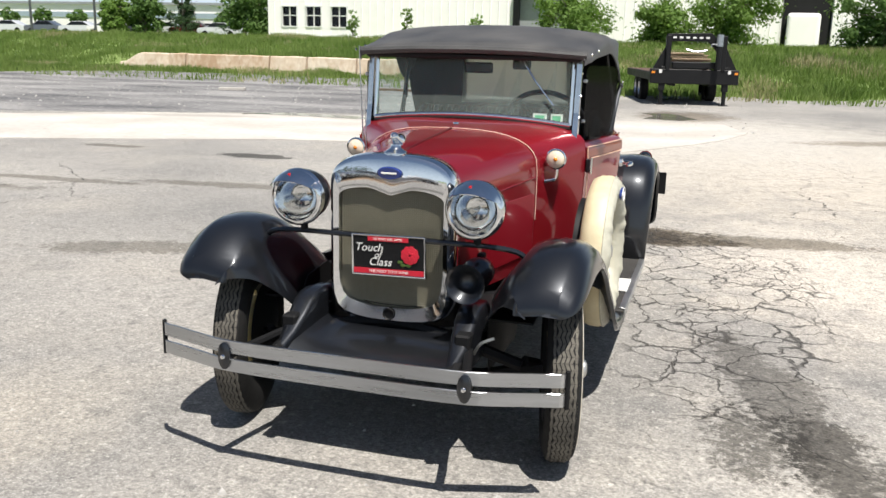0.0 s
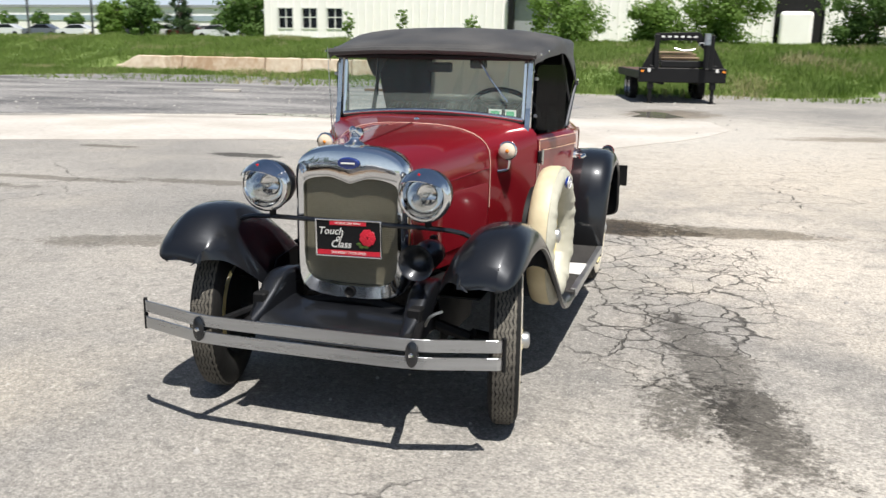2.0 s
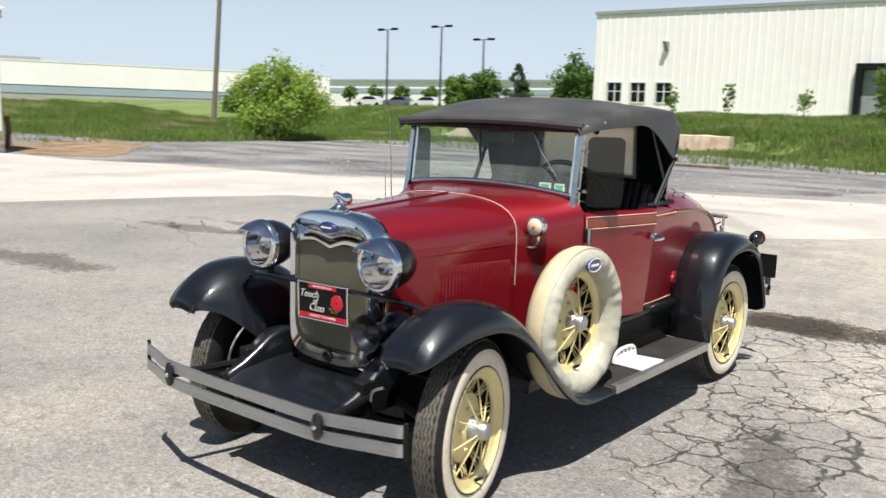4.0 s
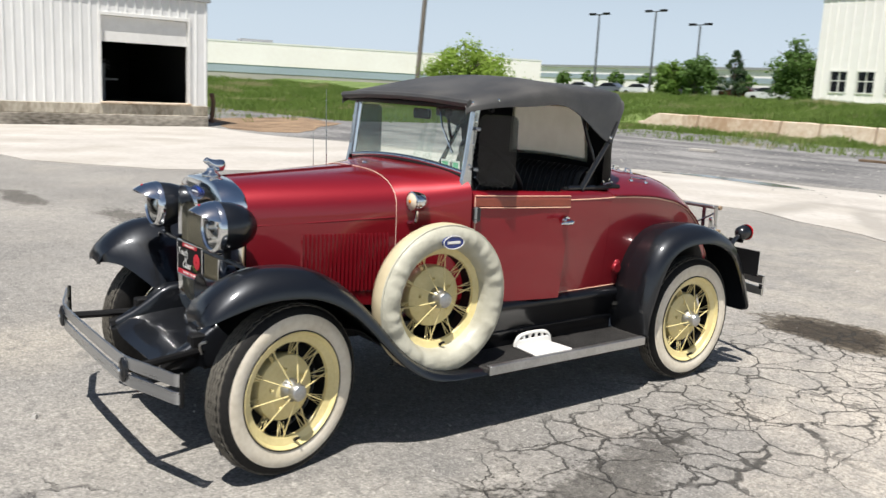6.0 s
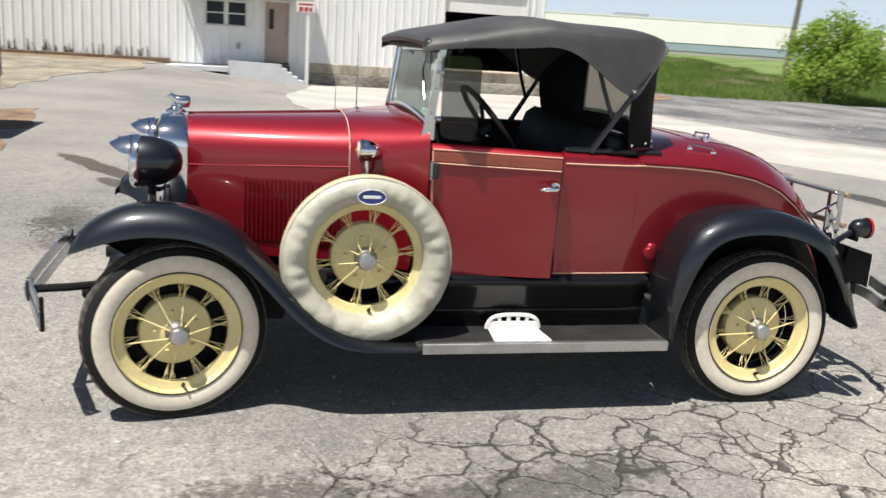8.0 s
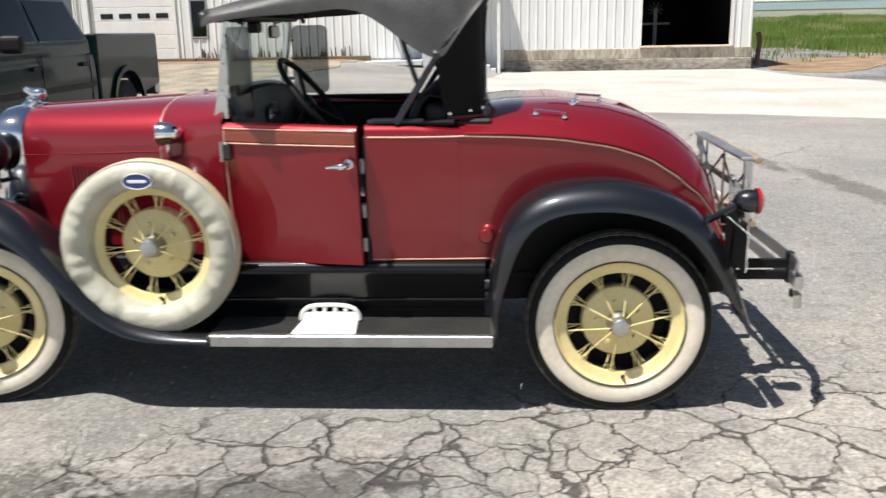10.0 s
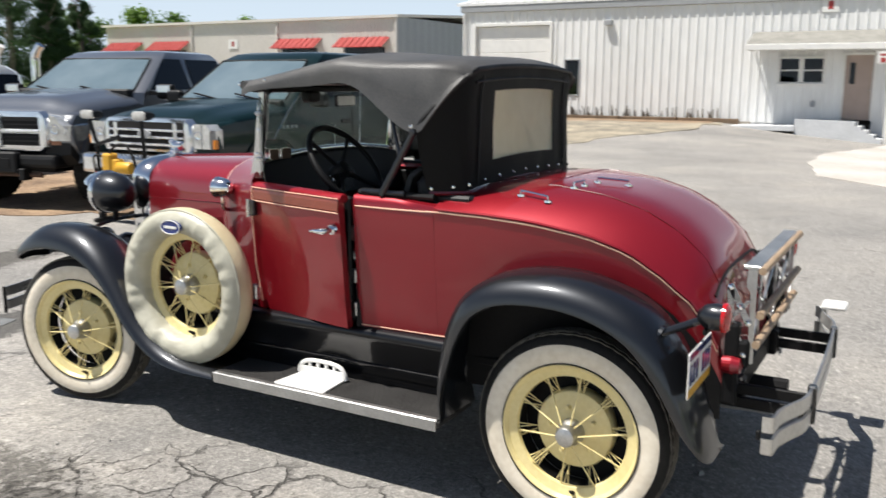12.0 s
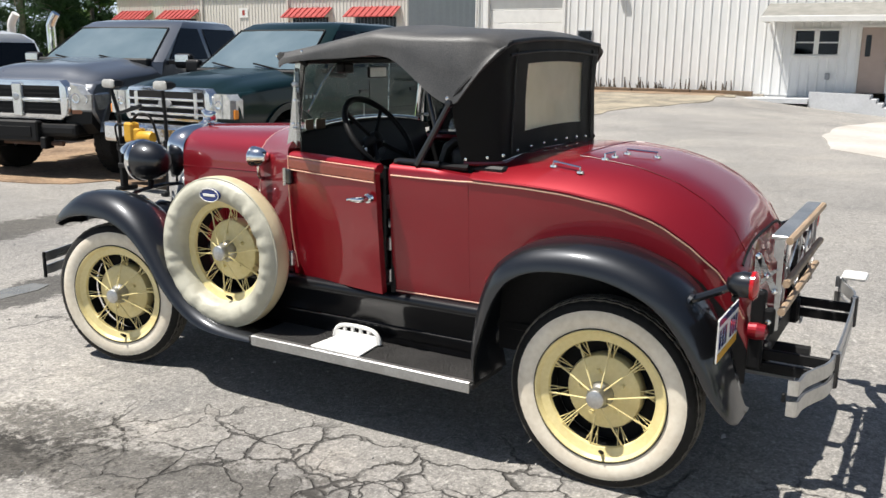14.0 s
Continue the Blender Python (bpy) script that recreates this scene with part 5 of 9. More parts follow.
def far_car(x, y, turn, paint, label):
    c = thing("parked_car", label, "car", (x, y, ground_z(x, y)), turn, group="cars in the far lot")
    prof = [(-2.2, 0.35), (-2.25, 0.7), (-2.1, 0.9), (-1.3, 0.98), (-0.6, 1.42), (0.7, 1.45), (1.5, 1.0), (2.15, 0.92), (2.25, 0.6), (2.2, 0.35)]
    rings = []
    for x0, k in ((-0.85, 0.96), (-0.8, 1.0), (0.8, 1.0), (0.85, 0.96)):
        rings.append([(a * k, x0 * (0.86 if z > 1.1 else 1.0), z) for a, z in prof])
    part("body", loft(rings), paint, c, smooth=40)
    bm = bmesh.new()
    add_prism(bm, [(-1.15, 1.0), (-0.58, 1.37), (0.66, 1.39), (1.3, 1.02)], -0.86, 0.86, "y")
    part("glasshouse", bm, TINTED, c, "dark glass")
    for a in (-1.35, 1.35):
        for s in (-1, 1):
            part("wheel", lathe([(0, -0.1), (0.3, -0.1), (0.33, -0.06), (0.33, 0.06), (0.3, 0.1), (0, 0.1)], 14, Matrix.Translation((a, s * 0.8, 0.33)) @ TO_Y), RUBBER, c)


for i, (x, y, t, pm, lb) in enumerate(((-57.5, 78, 20, TRUCKGREY, "dark grey parked car in the far lot"), (-53.6, 77, 15, SILVER, "silver parked car in the far lot"), (-50.5, 77, 10, RED_DARK, "maroon parked car in the far lot"), (-46.6, 76, 5, SILVER, "silver parked car in the far lot"), (-62, 79, 15, WHITE, "white parked car in the far lot"), (-66.5, 80, 10, SILVER, "silver parked car in the far lot"), (-72, 81, 10, TRUCKGREY, "dark parked car in the far lot"), (-77, 81, 10, SILVER, "silver parked car in the far lot"))):
    far_car(x, y, t, pm, lb)
pl = tagged(part("plank", box((-0.42, -0.13, 0), (0.42, 0.13, 0.09), 0.01), CONCRETE), "short pale plank lying on the gravel", "plank")
pl.matrix_basis = pose(-13.9, 22.3, 0.006, 0, 0, 18)
pl = tagged(part("plank", box((-1.1, -0.09, 0), (1.1, 0.09, 0.08), 0.01), TIMBER), "dark plank lying on the gravel", "plank")
pl.matrix_basis = pose(-9.2, 25.5, 0.006, 0, 0, 6)


# ---- the old roadster: nose to -y, front axle at y = 0 ----
AXLE = 2.629
TRACK = 0.688
TR = 0.367


def sym(half):
    """A closed ring from half a section, centre line to sill, both sides."""
    return [(x, y, z) for x, y, z in half] + [(-x, y, z) for x, y, z in reversed(half) if abs(x) > 1e-6]


def body_half(y, w_belt, w_low, z_top, z_belt, z_low, round_=0.6, n=9, crease=0.0):
    """Half a body section at y: crowned top to the belt, then the side down to the sill."""
    pts = []
    for i in range(n):
        a = math.pi / 2 * i / (n - 1)
        e = round_
        pts.append((w_belt * math.sin(a) ** e, y, z_belt + (z_top - z_belt) * math.cos(a) ** e))
    pts[0] = (0.0, y, z_top)
    if crease:
        # flatter crown that meets the side in an edge
        us = [math.sin(math.pi / 2 * i / (n - 1)) ** 0.9 for i in range(n)]
        pts = [(w_belt * u, y, z_belt + (z_top - z_belt) * (1 - u ** crease)) for u in us]
    m = 6
    for i in range(1, m + 1):
        t = i / m
        pts.append((w_belt + (w_low - w_belt) * t ** 1.15 + 0.003 * math.sin(math.pi * t), y, z_belt + (z_low - z_belt) * t))
    return pts


def make_wheel(parent, name, at, side, cover=False, label="", steer=0.0):
    """A wire wheel whose outer face looks to side * x."""
    w = new(name)
    w.parent = parent
    w.matrix_basis = Matrix.Translation(at) @ Matrix.Rotation(radians(steer), 4, "Z") @ (Matrix() if side > 0 else Matrix.Rotation(math.pi, 4, "Z"))
    if label:
        w["label"] = label
    if not cover:
        # tyre: tread crown, sidewalls
        prof = [(0.235, -0.052), (0.262, -0.062), (0.305, -0.066), (0.338, -0.058), (0.354, -0.05)]
        bm = lathe(prof, 64, TO_X)
        part("tyre", bm, RUBBER, w, smooth=40)
        bm = bmesh.new()
        add_lathe(bm, [(0.3535, -0.05), (0.362, -0.042), (TR, -0.02), (TR + 0.001, 0.0), (TR, 0.02), (0.362, 0.042), (0.3535, 0.05)], 64, TO_X)
        part("tread", bm, RUBBER, w, "dark grooved tread", smooth=40)
        # tread blocks in zigzag ribs
        bm = bmesh.new()
        n = 96
        for row, x in enumerate((-0.0385, -0.024, -0.008, 0.008, 0.024, 0.0385)):
            for k in range(n):
                a0, a1 = 2 * math.pi * (k + 0.03) / n, 2 * math.pi * (k + 0.97) / n
                r0 = TR - 0.003 - (0.0055 if abs(x) > 0.03 else 0)
                r1 = r0 + 0.005
                zig = (0.0014 if abs(x) > 0.03 else 0.0042) * (1 if k % 2 else -1)
                q = []
                for r in (r0, r1):
                    for a, xx in ((a0, x - 0.0058 + zig), (a0, x + 0.0058 + zig), (a1, x + 0.0058 - zig), (a1, x - 0.0058 - zig)):
                        q.append(bm.verts.new((xx, r * math.cos(a), r * math.sin(a))))
                bm.faces.new(q[4:8])
                for i in range(4):
                    j = (i + 1) % 4
                    bm.faces.new((q[i], q[j], q[4 + j], q[4 + i]))
        part("tread_relief", bm, TREAD, w, "dusty zigzag tread blocks")
        part("sidewall", lathe([(0.354, 0.05), (0.348, 0.057), (0.327, 0.0635)], 64, TO_X), RUBBER, w, smooth=40)
        part("whitewall", lathe([(0.327, 0.064), (0.315, 0.068), (0.297, 0.069), (0.275, 0.066), (0.257, 0.060)], 64, TO_X), WHITEWALL, w, "aged cream whitewall band", smooth=40)
    else:
        # slack vinyl cover over the spare tyre, with creases
        bm = bmesh.new()
        prof = [(0.30, -0.066), (0.340, -0.052), (0.354, -0.02), (0.356, 0.02), (0.350, 0.042), (0.338, 0.060), (0.322, 0.070), (0.305, 0.074), (0.288, 0.073), (0.272, 0.067), (0.258, 0.056), (0.246, 0.040), (0.240, 0.020), (0.238, -0.01)]
        seg = 160
        rows = []
        for i, (r, h) in enumerate(prof):
            row = []
            for k in range(seg):
                a = 2 * math.pi * k / seg
                face = smoothstep(0.345, 0.31, r) if h > 0.05 else 0
                wv = noise.noise((math.cos(a) * 3.2, math.sin(a) * 3.2, r * 9)) * 0.5 + 0.25 * noise.noise((math.cos(a) * 9, math.sin(a) * 9, r * 14)) + 0.45 * noise.noise((math.cos(a) * 7.5, math.sin(a) * 7.5, r * 2.5))
                row.append(bm.verts.new((h + 0.019 * wv * face, (r + 0.004 * wv) * math.cos(a), (r + 0.004 * wv) * math.sin(a))))
            rows.append(row)
        for a, b in zip(rows[4:], rows[5:]):
            for k in range(seg):
                bm.faces.new((a[k], a[(k + 1) % seg], b[(k + 1) % seg], b[k]))
        cov = part("tyre_cover", bm, COVER, w, "cream vinyl tyre cover with creases", smooth=60)
        part("cover_band", lathe(prof[:5], 96, TO_X), COVER_SIDE, cov, "yellowed band round the tyre", smooth=60)
        ring = [(0.044, 0.350 * math.cos(2 * math.pi * k / 48), 0.350 * math.sin(2 * math.pi * k / 48)) for k in range(48)]
        part("piping", tube(ring, 0.0045, 6, True), COVER, w)
        bm = bmesh.new()
        add_lathe(bm, [(0, 0.083), (0.058, 0.083), (0.059, 0.070), (0, 0.070)], 32, TO_X @ Matrix.Diagonal((0.52, 1, 1, 1)))
        bmesh.ops.translate(bm, verts=bm.verts, vec=(0.003, 0, 0.278))
        bdg = part("badge", bm, BLUE, w, "blue oval badge with white rim")
        ring = [(0.0865, 0.057 * math.cos(2 * math.pi * k / 32), 0.278 + 0.0298 * math.sin(2 * math.pi * k / 32)) for k in range(32)]
        part("badge_rim", tube(ring, 0.0022, 6, True), WHITE, bdg)
        part("mark", box((0.0855, -0.036, 0.272), (0.0878, 0.036, 0.284), 0.0008), WHITE, bdg, "plain white bar")
    # the spare sits deep inside its cover
    d = -0.055 if cover else 0.0
    sh = lambda prof: [(r, h + d) for r, h in prof]
    part("rim", lathe(sh([(0.232, 0.036), (0.207, 0.022), (0.204, 0.030), (0.209, 0.041), (0.222, 0.044), (0.240, 0.050), (0.247, 0.062), (0.252, 0.066), (0.258, 0.062), (0.252, 0.045), (0.232, 0.036)]), 64, TO_X), CREAM, w, smooth=35)
    if not cover:
        part("bead_line", lathe([(0.2560, 0.0655), (0.2592, 0.0662), (0.2600, 0.0615)], 64, TO_X), RUBBER, w, "thin dark gap between rim and tyre", smooth=40)
    # shade inside the rim is put in as black colour
    part("rim_barrel", lathe(sh([(0.206, 0.026), (0.206, -0.04), (0.232, -0.045), (0.244, -0.05), (0.240, -0.02), (0.228, 0.02), (0.206, 0.026)]), 48, TO_X), BLACK_FLAT, w, "inner barrel of the rim, blackened for shade", smooth=35)
    part("drum", lathe(sh([(0.142, -0.06), (0.146, -0.04), (0.146, -0.004), (0.141, 0.006), (0.125, 0.012), (0.100, 0.017), (0.072, 0.021), (0.064, 0.027), (0.050, 0.031), (0, 0.034)]), 48, TO_X), CREAM, w, "cream brake drum and hub disc", smooth=35)
    if not cover:
        # black disc added to darken the gaps between drum and rim
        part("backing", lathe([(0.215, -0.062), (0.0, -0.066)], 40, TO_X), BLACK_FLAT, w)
    for k in range(5):
        a = 2 * math.pi * (k + 0.4) / 5
        part("nut", lathe(sh([(0, 0.036), (0.007, 0.035), (0.009, 0.021)]), 6, Matrix.Translation((0, 0.088 * math.cos(a), 0.088 * math.sin(a))) @ TO_X), CREAM, w)
    part("hub", lathe(sh([(0.050, 0.030), (0.047, 0.058), (0.040, 0.066), (0.037, 0.078), (0.037, 0.096), (0.033, 0.103), (0.020, 0.108), (0, 0.109)]), 24, TO_X), ALU, w, "dull polished hub cap", smooth=35)
    bm = bmesh.new()
    for k in range(10):
        a = 2 * math.pi * (k + 0.25) / 10
        twist = 0.12 if k % 2 else -0.12
        add_tube(bm, [(0.074 + d, 0.040 * math.cos(a + twist), 0.040 * math.sin(a + twist)), (0.036 + d, 0.208 * math.cos(a), 0.208 * math.sin(a))], 0.0032, 6)
        for e in (-1, 1):
            b, c = a + e * 0.018, a + e * 0.115
            add_tube(bm, [(-0.006 + d, 0.140 * math.cos(b), 0.140 * math.sin(b)), (0.028 + d, 0.208 * math.cos(c), 0.208 * math.sin(c))], 0.0023, 6)
            add_tube(bm, [(0.010 + d, 0.146 * math.cos(a + e * 0.075), 0.146 * math.sin(a + e * 0.075)), (0.032 + d, 0.208 * math.cos(a + e * 0.045), 0.208 * math.sin(a + e * 0.045))], 0.0019, 6)
    part("spokes", bm, CREAM, w, "welded cream wire spokes", smooth=40)
    part("valve", tube([(0.048 + d, 0.02, -0.226), (0.066 + d, 0.02, -0.214), (0.080 + d, 0.02, -0.206)], [0.008, 0.007, 0.0045], 8), RUBBER, w)
    return w


def front_fender(side):
    # y, top z, outer lip x, lip drop, inner x, inner drop
    rows = [(-0.385, 0.695, 0.740, 0.010, 0.62, 0.02), (-0.378, 0.730, 0.775, 0.030, 0.60, 0.04), (-0.345, 0.783, 0.800, 0.066, 0.548, 0.085), (-0.275, 0.840, 0.814, 0.096, 0.500, 0.165), (-0.185, 0.882, 0.820, 0.112, 0.435, 0.285), (-0.08, 0.897, 0.822, 0.114, 0.392, 0.39),
            (0.05, 0.889, 0.824, 0.112, 0.40, 0.38), (0.16, 0.853, 0.825, 0.110, 0.40, 0.32), (0.26, 0.790, 0.828, 0.108, 0.41, 0.24), (0.35, 0.702, 0.834, 0.105, 0.42, 0.15), (0.44, 0.597, 0.846, 0.098, 0.45, 0.07), (0.54, 0.492, 0.850, 0.085, 0.50, 0.03), (0.66, 0.404, 0.850, 0.065, 0.54, 0.01), (0.80, 0.356, 0.846, 0.045, 0.56, 0.005), (1.0, 0.338, 0.843, 0.03, 0.57, 0.004)]
    fine = []
    vs = smooth_path([Vector((r[0], r[1], r[2])) for r in rows], 3)
    us = smooth_path([Vector((r[3], r[4], r[5])) for r in rows], 3)
    for v, u in zip(vs, us):
        fine.append((v.x, v.y, v.z, u.x, u.y, u.z))
    rings = []
    for y, zt, xo, do, xi, di in fine:
        xc = 0.70
        k = max(0.0, min(1.0, (xo - xi) / 0.3))
        ring = [(xo - 0.012, y, zt - do - 0.004), (xo + 0.003, y, zt - do), (xo, y, zt - do * 0.72), (xo - 0.022, y, zt - do * 0.36), (xo - 0.062, y, zt - do * 0.10), (xc + 0.035, y, zt - 0.003), (xc - 0.02, y, zt), (xc - 0.075, y, zt - 0.008)]
        x1 = xc - 0.125
        ring += [(x1, y, zt - min(0.028, di * 0.3 + 0.004)), (x1 - (x1 - xi) * 0.45, y, zt - di * 0.34), (x1 - (x1 - xi) * 0.82, y, zt - di * 0.72), (xi, y, zt - di)]
        rings.append([(side * a, b, c) for a, b, c in ring])
    return shell(rings, 0.005)


def rear_fender(side):
    rows = [(2.125, 0.335, 0.845, 0.012), (2.100, 0.46, 0.852, 0.04), (2.110, 0.60, 0.858, 0.066), (2.140, 0.735, 0.862, 0.084), (2.205, 0.85, 0.864, 0.092), (2.315, 0.922, 0.865, 0.096), (2.46, 0.952, 0.865, 0.098), (2.62, 0.952, 0.864, 0.098), (2.77, 0.915, 0.860, 0.096), (2.90, 0.848, 0.860, 0.094), (2.995, 0.742, 0.855, 0.088), (3.06, 0.62, 0.852, 0.075), (3.10, 0.50, 0.848, 0.055), (3.128, 0.42, 0.838, 0.030), (3.138, 0.385, 0.815, 0.014), (3.143, 0.368, 0.77, 0.004)]
    rows = [(2.62 + (y - 2.62) * 0.975, 0.40 + (z - 0.40) * 0.97, x, d) for y, z, x, d in rows]
    cy, cz = 2.62, 0.40
    vs = smooth_path([Vector((r[0], r[1], r[2])) for r in rows], 3)
    ds = smooth_path([Vector((r[3], 0, 0)) for r in rows], 3)
    rings = []
    for i, (v, d) in enumerate(zip(vs, ds)):
        y, z, xo, drop = v.x, v.y, v.z, d.x
        inward = Vector((cy - y, cz - z))
        inward = inward.normalized() if inward.length > 1e-4 else Vector((0, -1))
        xi = 0.57
        tail = smoothstep(len(vs) * 0.84, len(vs) - 1, i)
        ring = []
        for x, k in ((xo - 0.012, drop + 0.004), (xo + 0.003, drop), (xo, drop * 0.7), (xo - 0.022, drop * 0.33), (xo - 0.062, drop * 0.08), (xo - 0.13, 0.0), (xo - 0.19, -0.001), ((xo + xi) / 2 - 0.03, 0.0), (xi + 0.03 + 0.05 * tail, 0.006), (xi + 0.07 * tail, 0.016)):
            ring.append((side * x, y + inward.x * k, z + inward.y * k))
        rings.append(ring)
    return shell(rings, 0.005)


def bead(pts, r, material, parent, name="pinstripe"):
    return part(name, tube(pts, r, 6), material, parent)


def deck_profile(y):
    """Half width at belt, half width low, top z, belt z, sill z of the body behind the seat."""
    keys = [(2.00, 0.640, 0.600, 1.185, 1.135, 0.585), (2.20, 0.630, 0.590, 1.208, 1.125, 0.585), (2.40, 0.610, 0.572, 1.210, 1.106, 0.58), (2.60, 0.585, 0.55, 1.188, 1.072, 0.57), (2.75, 0.562, 0.535, 1.148, 1.022, 0.56), (2.88, 0.540, 0.52, 1.086, 0.938, 0.55), (2.98, 0.520, 0.51, 1.005, 0.845, 0.54), (3.045, 0.505, 0.50, 0.895, 0.74, 0.53), (3.08, 0.495, 0.49, 0.77, 0.65, 0.52), (3.095, 0.485, 0.485, 0.64, 0.58, 0.51)]
    for a, b in zip(keys, keys[1:]):
        if y <= b[0]:
            t = max(0, (y - a[0]) / (b[0] - a[0]))
            wb, wl, zt, zb, zl = [a[i] + (b[i] - a[i]) * t for i in range(1, 6)]
            return [wb, wl, zt, zb - 0.020 * smoothstep(3.06, 2.9, y), zl]
    return list(keys[-1][1:])


def roadster():
    car = thing("roadster", "maroon and black vintage roadster with canvas top and cream wheels", "car", (0, 0, 0))
    # wheels
    for nm, y, s in (("front_wheel", 0.0, 1), ("front_wheel", 0.0, -1), ("rear_wheel", AXLE, 1), ("rear_wheel", AXLE, -1)):
        make_wheel(car, nm, (s * (TRACK + (0.018 if y else 0.002)), y + (0.0 if y else 0.008), TR), s, steer=12.5 if y == 0.0 else 0.0)
    make_wheel(car, "spare_wheel", (0.737, 0.772, 0.683), 1, True, "side-mounted spare wheel in a cream cover")
    # fenders
    for s in (1, -1):
        part("front_fender", front_fender(s), BLACK, car, smooth=50)
        part("rear_fender", rear_fender(s), BLACK, car, smooth=50)
    # running boards
        rb = part("running_board", box((s * 0.57 if s > 0 else -0.842, 0.99, 0.312), (0.842 if s > 0 else -0.57, 2.14, 0.338), 0.004), MATGREY, car, "grey ribbed rubber running board")
        bm = bmesh.new()
        for i in range(22):
            x = 0.60 + i * 0.0102
            add_box(bm, (s * x - 0.002, 1.0, 0.338), (s * x + 0.002, 2.12, 0.3405))
        part("mat_ribs", bm, MATGREY, rb)
        part("edge_trim", box((s * 0.845 - 0.004, 1.012, 0.300), (s * 0.845 + 0.004, 2.13, 0.345), 0.002), ALU, rb, "scuffed aluminium edge")
        part("edge_trim", box((s * 0.829 - 0.012, 1.012, 0.3405), (s * 0.829 + 0.012, 2.13, 0.345), 0.001), ALU, rb)
        rings = []
        for y, zt in ((2.135, 0.58), (2.15, 0.69), (2.20, 0.805), (2.28, 0.880), (2.40, 0.918), (2.56, 0.924), (2.70, 0.904), (2.82, 0.858), (2.92, 0.788), (3.0, 0.70), (3.05, 0.63), (3.09, 0.55)):
            wb, wl, _, zb, zl = deck_profile(y)
            ring = []
            for k in range(7):
                z = zt + (0.42 - zt) * k / 6
                u = min(1.0, max(0.0, (zb - z) / (zb - zl)))
                ring.append((s * (wb + (wl - wb) * u ** 1.15 + 0.003 * math.sin(math.pi * u) + 0.007), y, z))
            rings.append(ring)
        part("wheel_house", shell(rings, 0.003), BLACK_FLAT, car, "black inner wheel arch", smooth=40)
        part("wheel_house", prism([(-0.08, 0.54), (0.0, 0.64), (0.2, 0.66), (0.42, 0.55), (0.5, 0.42), (0.45, 0.32), (-0.04, 0.33)], s * 0.408, s * 0.412, "x"), BLACK_FLAT, car, "black inner valance")
        # added plate: keeps sun from leaking through the fender gap
        line = [(-0.05, 0.555), (0.30, 0.565), (0.44, 0.535), (0.54, 0.462), (0.66, 0.392), (0.80, 0.35)]
        part("inner_gap_plate", prism(line + [(y, z - 0.008) for y, z in reversed(line)], s * 0.28, s * 0.585, "x"), BLACK_FLAT, car, "dull black plate closing the inner fender gap")
        # splash apron
        rings = []
        for y in (0.62, 1.0, 1.4, 1.8, 2.1):
            rings.append([(s * x, y, z) for x, z in ((0.60, 0.588), (0.628, 0.584), (0.642, 0.570), (0.644, 0.552), (0.634, 0.53), (0.616, 0.495), (0.606, 0.455), (0.604, 0.43), (0.612, 0.424), (0.613, 0.412), (0.602, 0.39), (0.60, 0.342), (0.57, 0.335))])
        part("splash_apron", shell(rings, 0.004), APRONBLACK, car, smooth=40)
    # chassis
    bm = bmesh.new()
    for s in (1, -1):
        add_box(bm, (s * 0.36 - 0.03, -0.28, 0.44), (s * 0.36 + 0.03, 3.15, 0.55), 0.008)
        add_tube(bm, smooth_path([(s * 0.36, -0.40, 0.43), (s * 0.355, -0.25, 0.46), (s * 0.355, 0.0, 0.52)], 4), 0.030, 8)
    add_box(bm, (-0.36, -0.22, 0.38), (0.36, -0.14, 0.44), 0.01)
    add_box(bm, (-0.36, 3.05, 0.44), (0.36, 3.12, 0.54), 0.01)
    part("frame", bm, BLACK_FLAT, car)
    part("front_axle", tube(smooth_path([(-0.68, 0, 0.37), (-0.5, 0, 0.33), (-0.3, 0, 0.29), (0.3, 0, 0.29), (0.5, 0, 0.33), (0.68, 0, 0.37)], 4), 0.028, 8), BLACK_FLAT, car)
    bm = bmesh.new()
    add_tube(bm, [(-0.66, AXLE, 0.367), (0.66, AXLE, 0.367)], 0.05, 10)
    add_lathe(bm, [(0, -0.13), (0.1, -0.12), (0.15, -0.04), (0.15, 0.04), (0.1, 0.12), (0, 0.13)], 20, Matrix.Translation((0, AXLE, 0.367)) @ TO_X)
    part("rear_axle", bm, BLACK_FLAT, car, smooth=40)
    part("leaf_spring", tube(smooth_path([(-0.55, -0.06, 0.38), (0, -0.06, 0.50), (0.55, -0.06, 0.38)], 6), 0.025, 6), BLACK_FLAT, car)
    part("floor_pan", box((-0.6, 0.55, 0.50), (0.6, 3.0, 0.545), 0.01), BLACK_FLAT, car)
    part("engine", box((-0.22, 0.12, 0.42), (0.22, 0.70, 1.0), 0.05, 2), BLACK_FLAT, car)
    part("fuel_tank", box((-0.45, 2.75, 0.40), (0.45, 3.02, 0.56), 0.05, 2), BLACK_FLAT, car)
    part("exhaust_pipe", tube([(0.25, 0.8, 0.36), (0.25, 2.2, 0.33), (0.15, 2.9, 0.36), (0.15, 3.22, 0.37)], 0.024, 8), ALU, car)
    # radiator shell
    def arch(w, zb, zs, zt, y, n=14, e=0.72):
        half = [(w * 0.30, y, zb - 0.006), (w * 0.60, y, zb + 0.002), (w * 0.80, y, zb + 0.016), (w * 0.92, y, zb + 0.042), (w * 0.98, y, zb + 0.082), (w, y, zb + 0.14), (w, y, (zb + zs) / 2), (w, y, zs)]
        for i in range(1, n + 1):
            a = math.pi / 2 * i / n
            half.append((w * math.cos(a) ** e if i < n else 0.0, y, zs + (zt - zs) * math.sin(a) ** e))
        return half + [(-x, yy, z) for x, yy, z in reversed(half) if x > 1e-6]
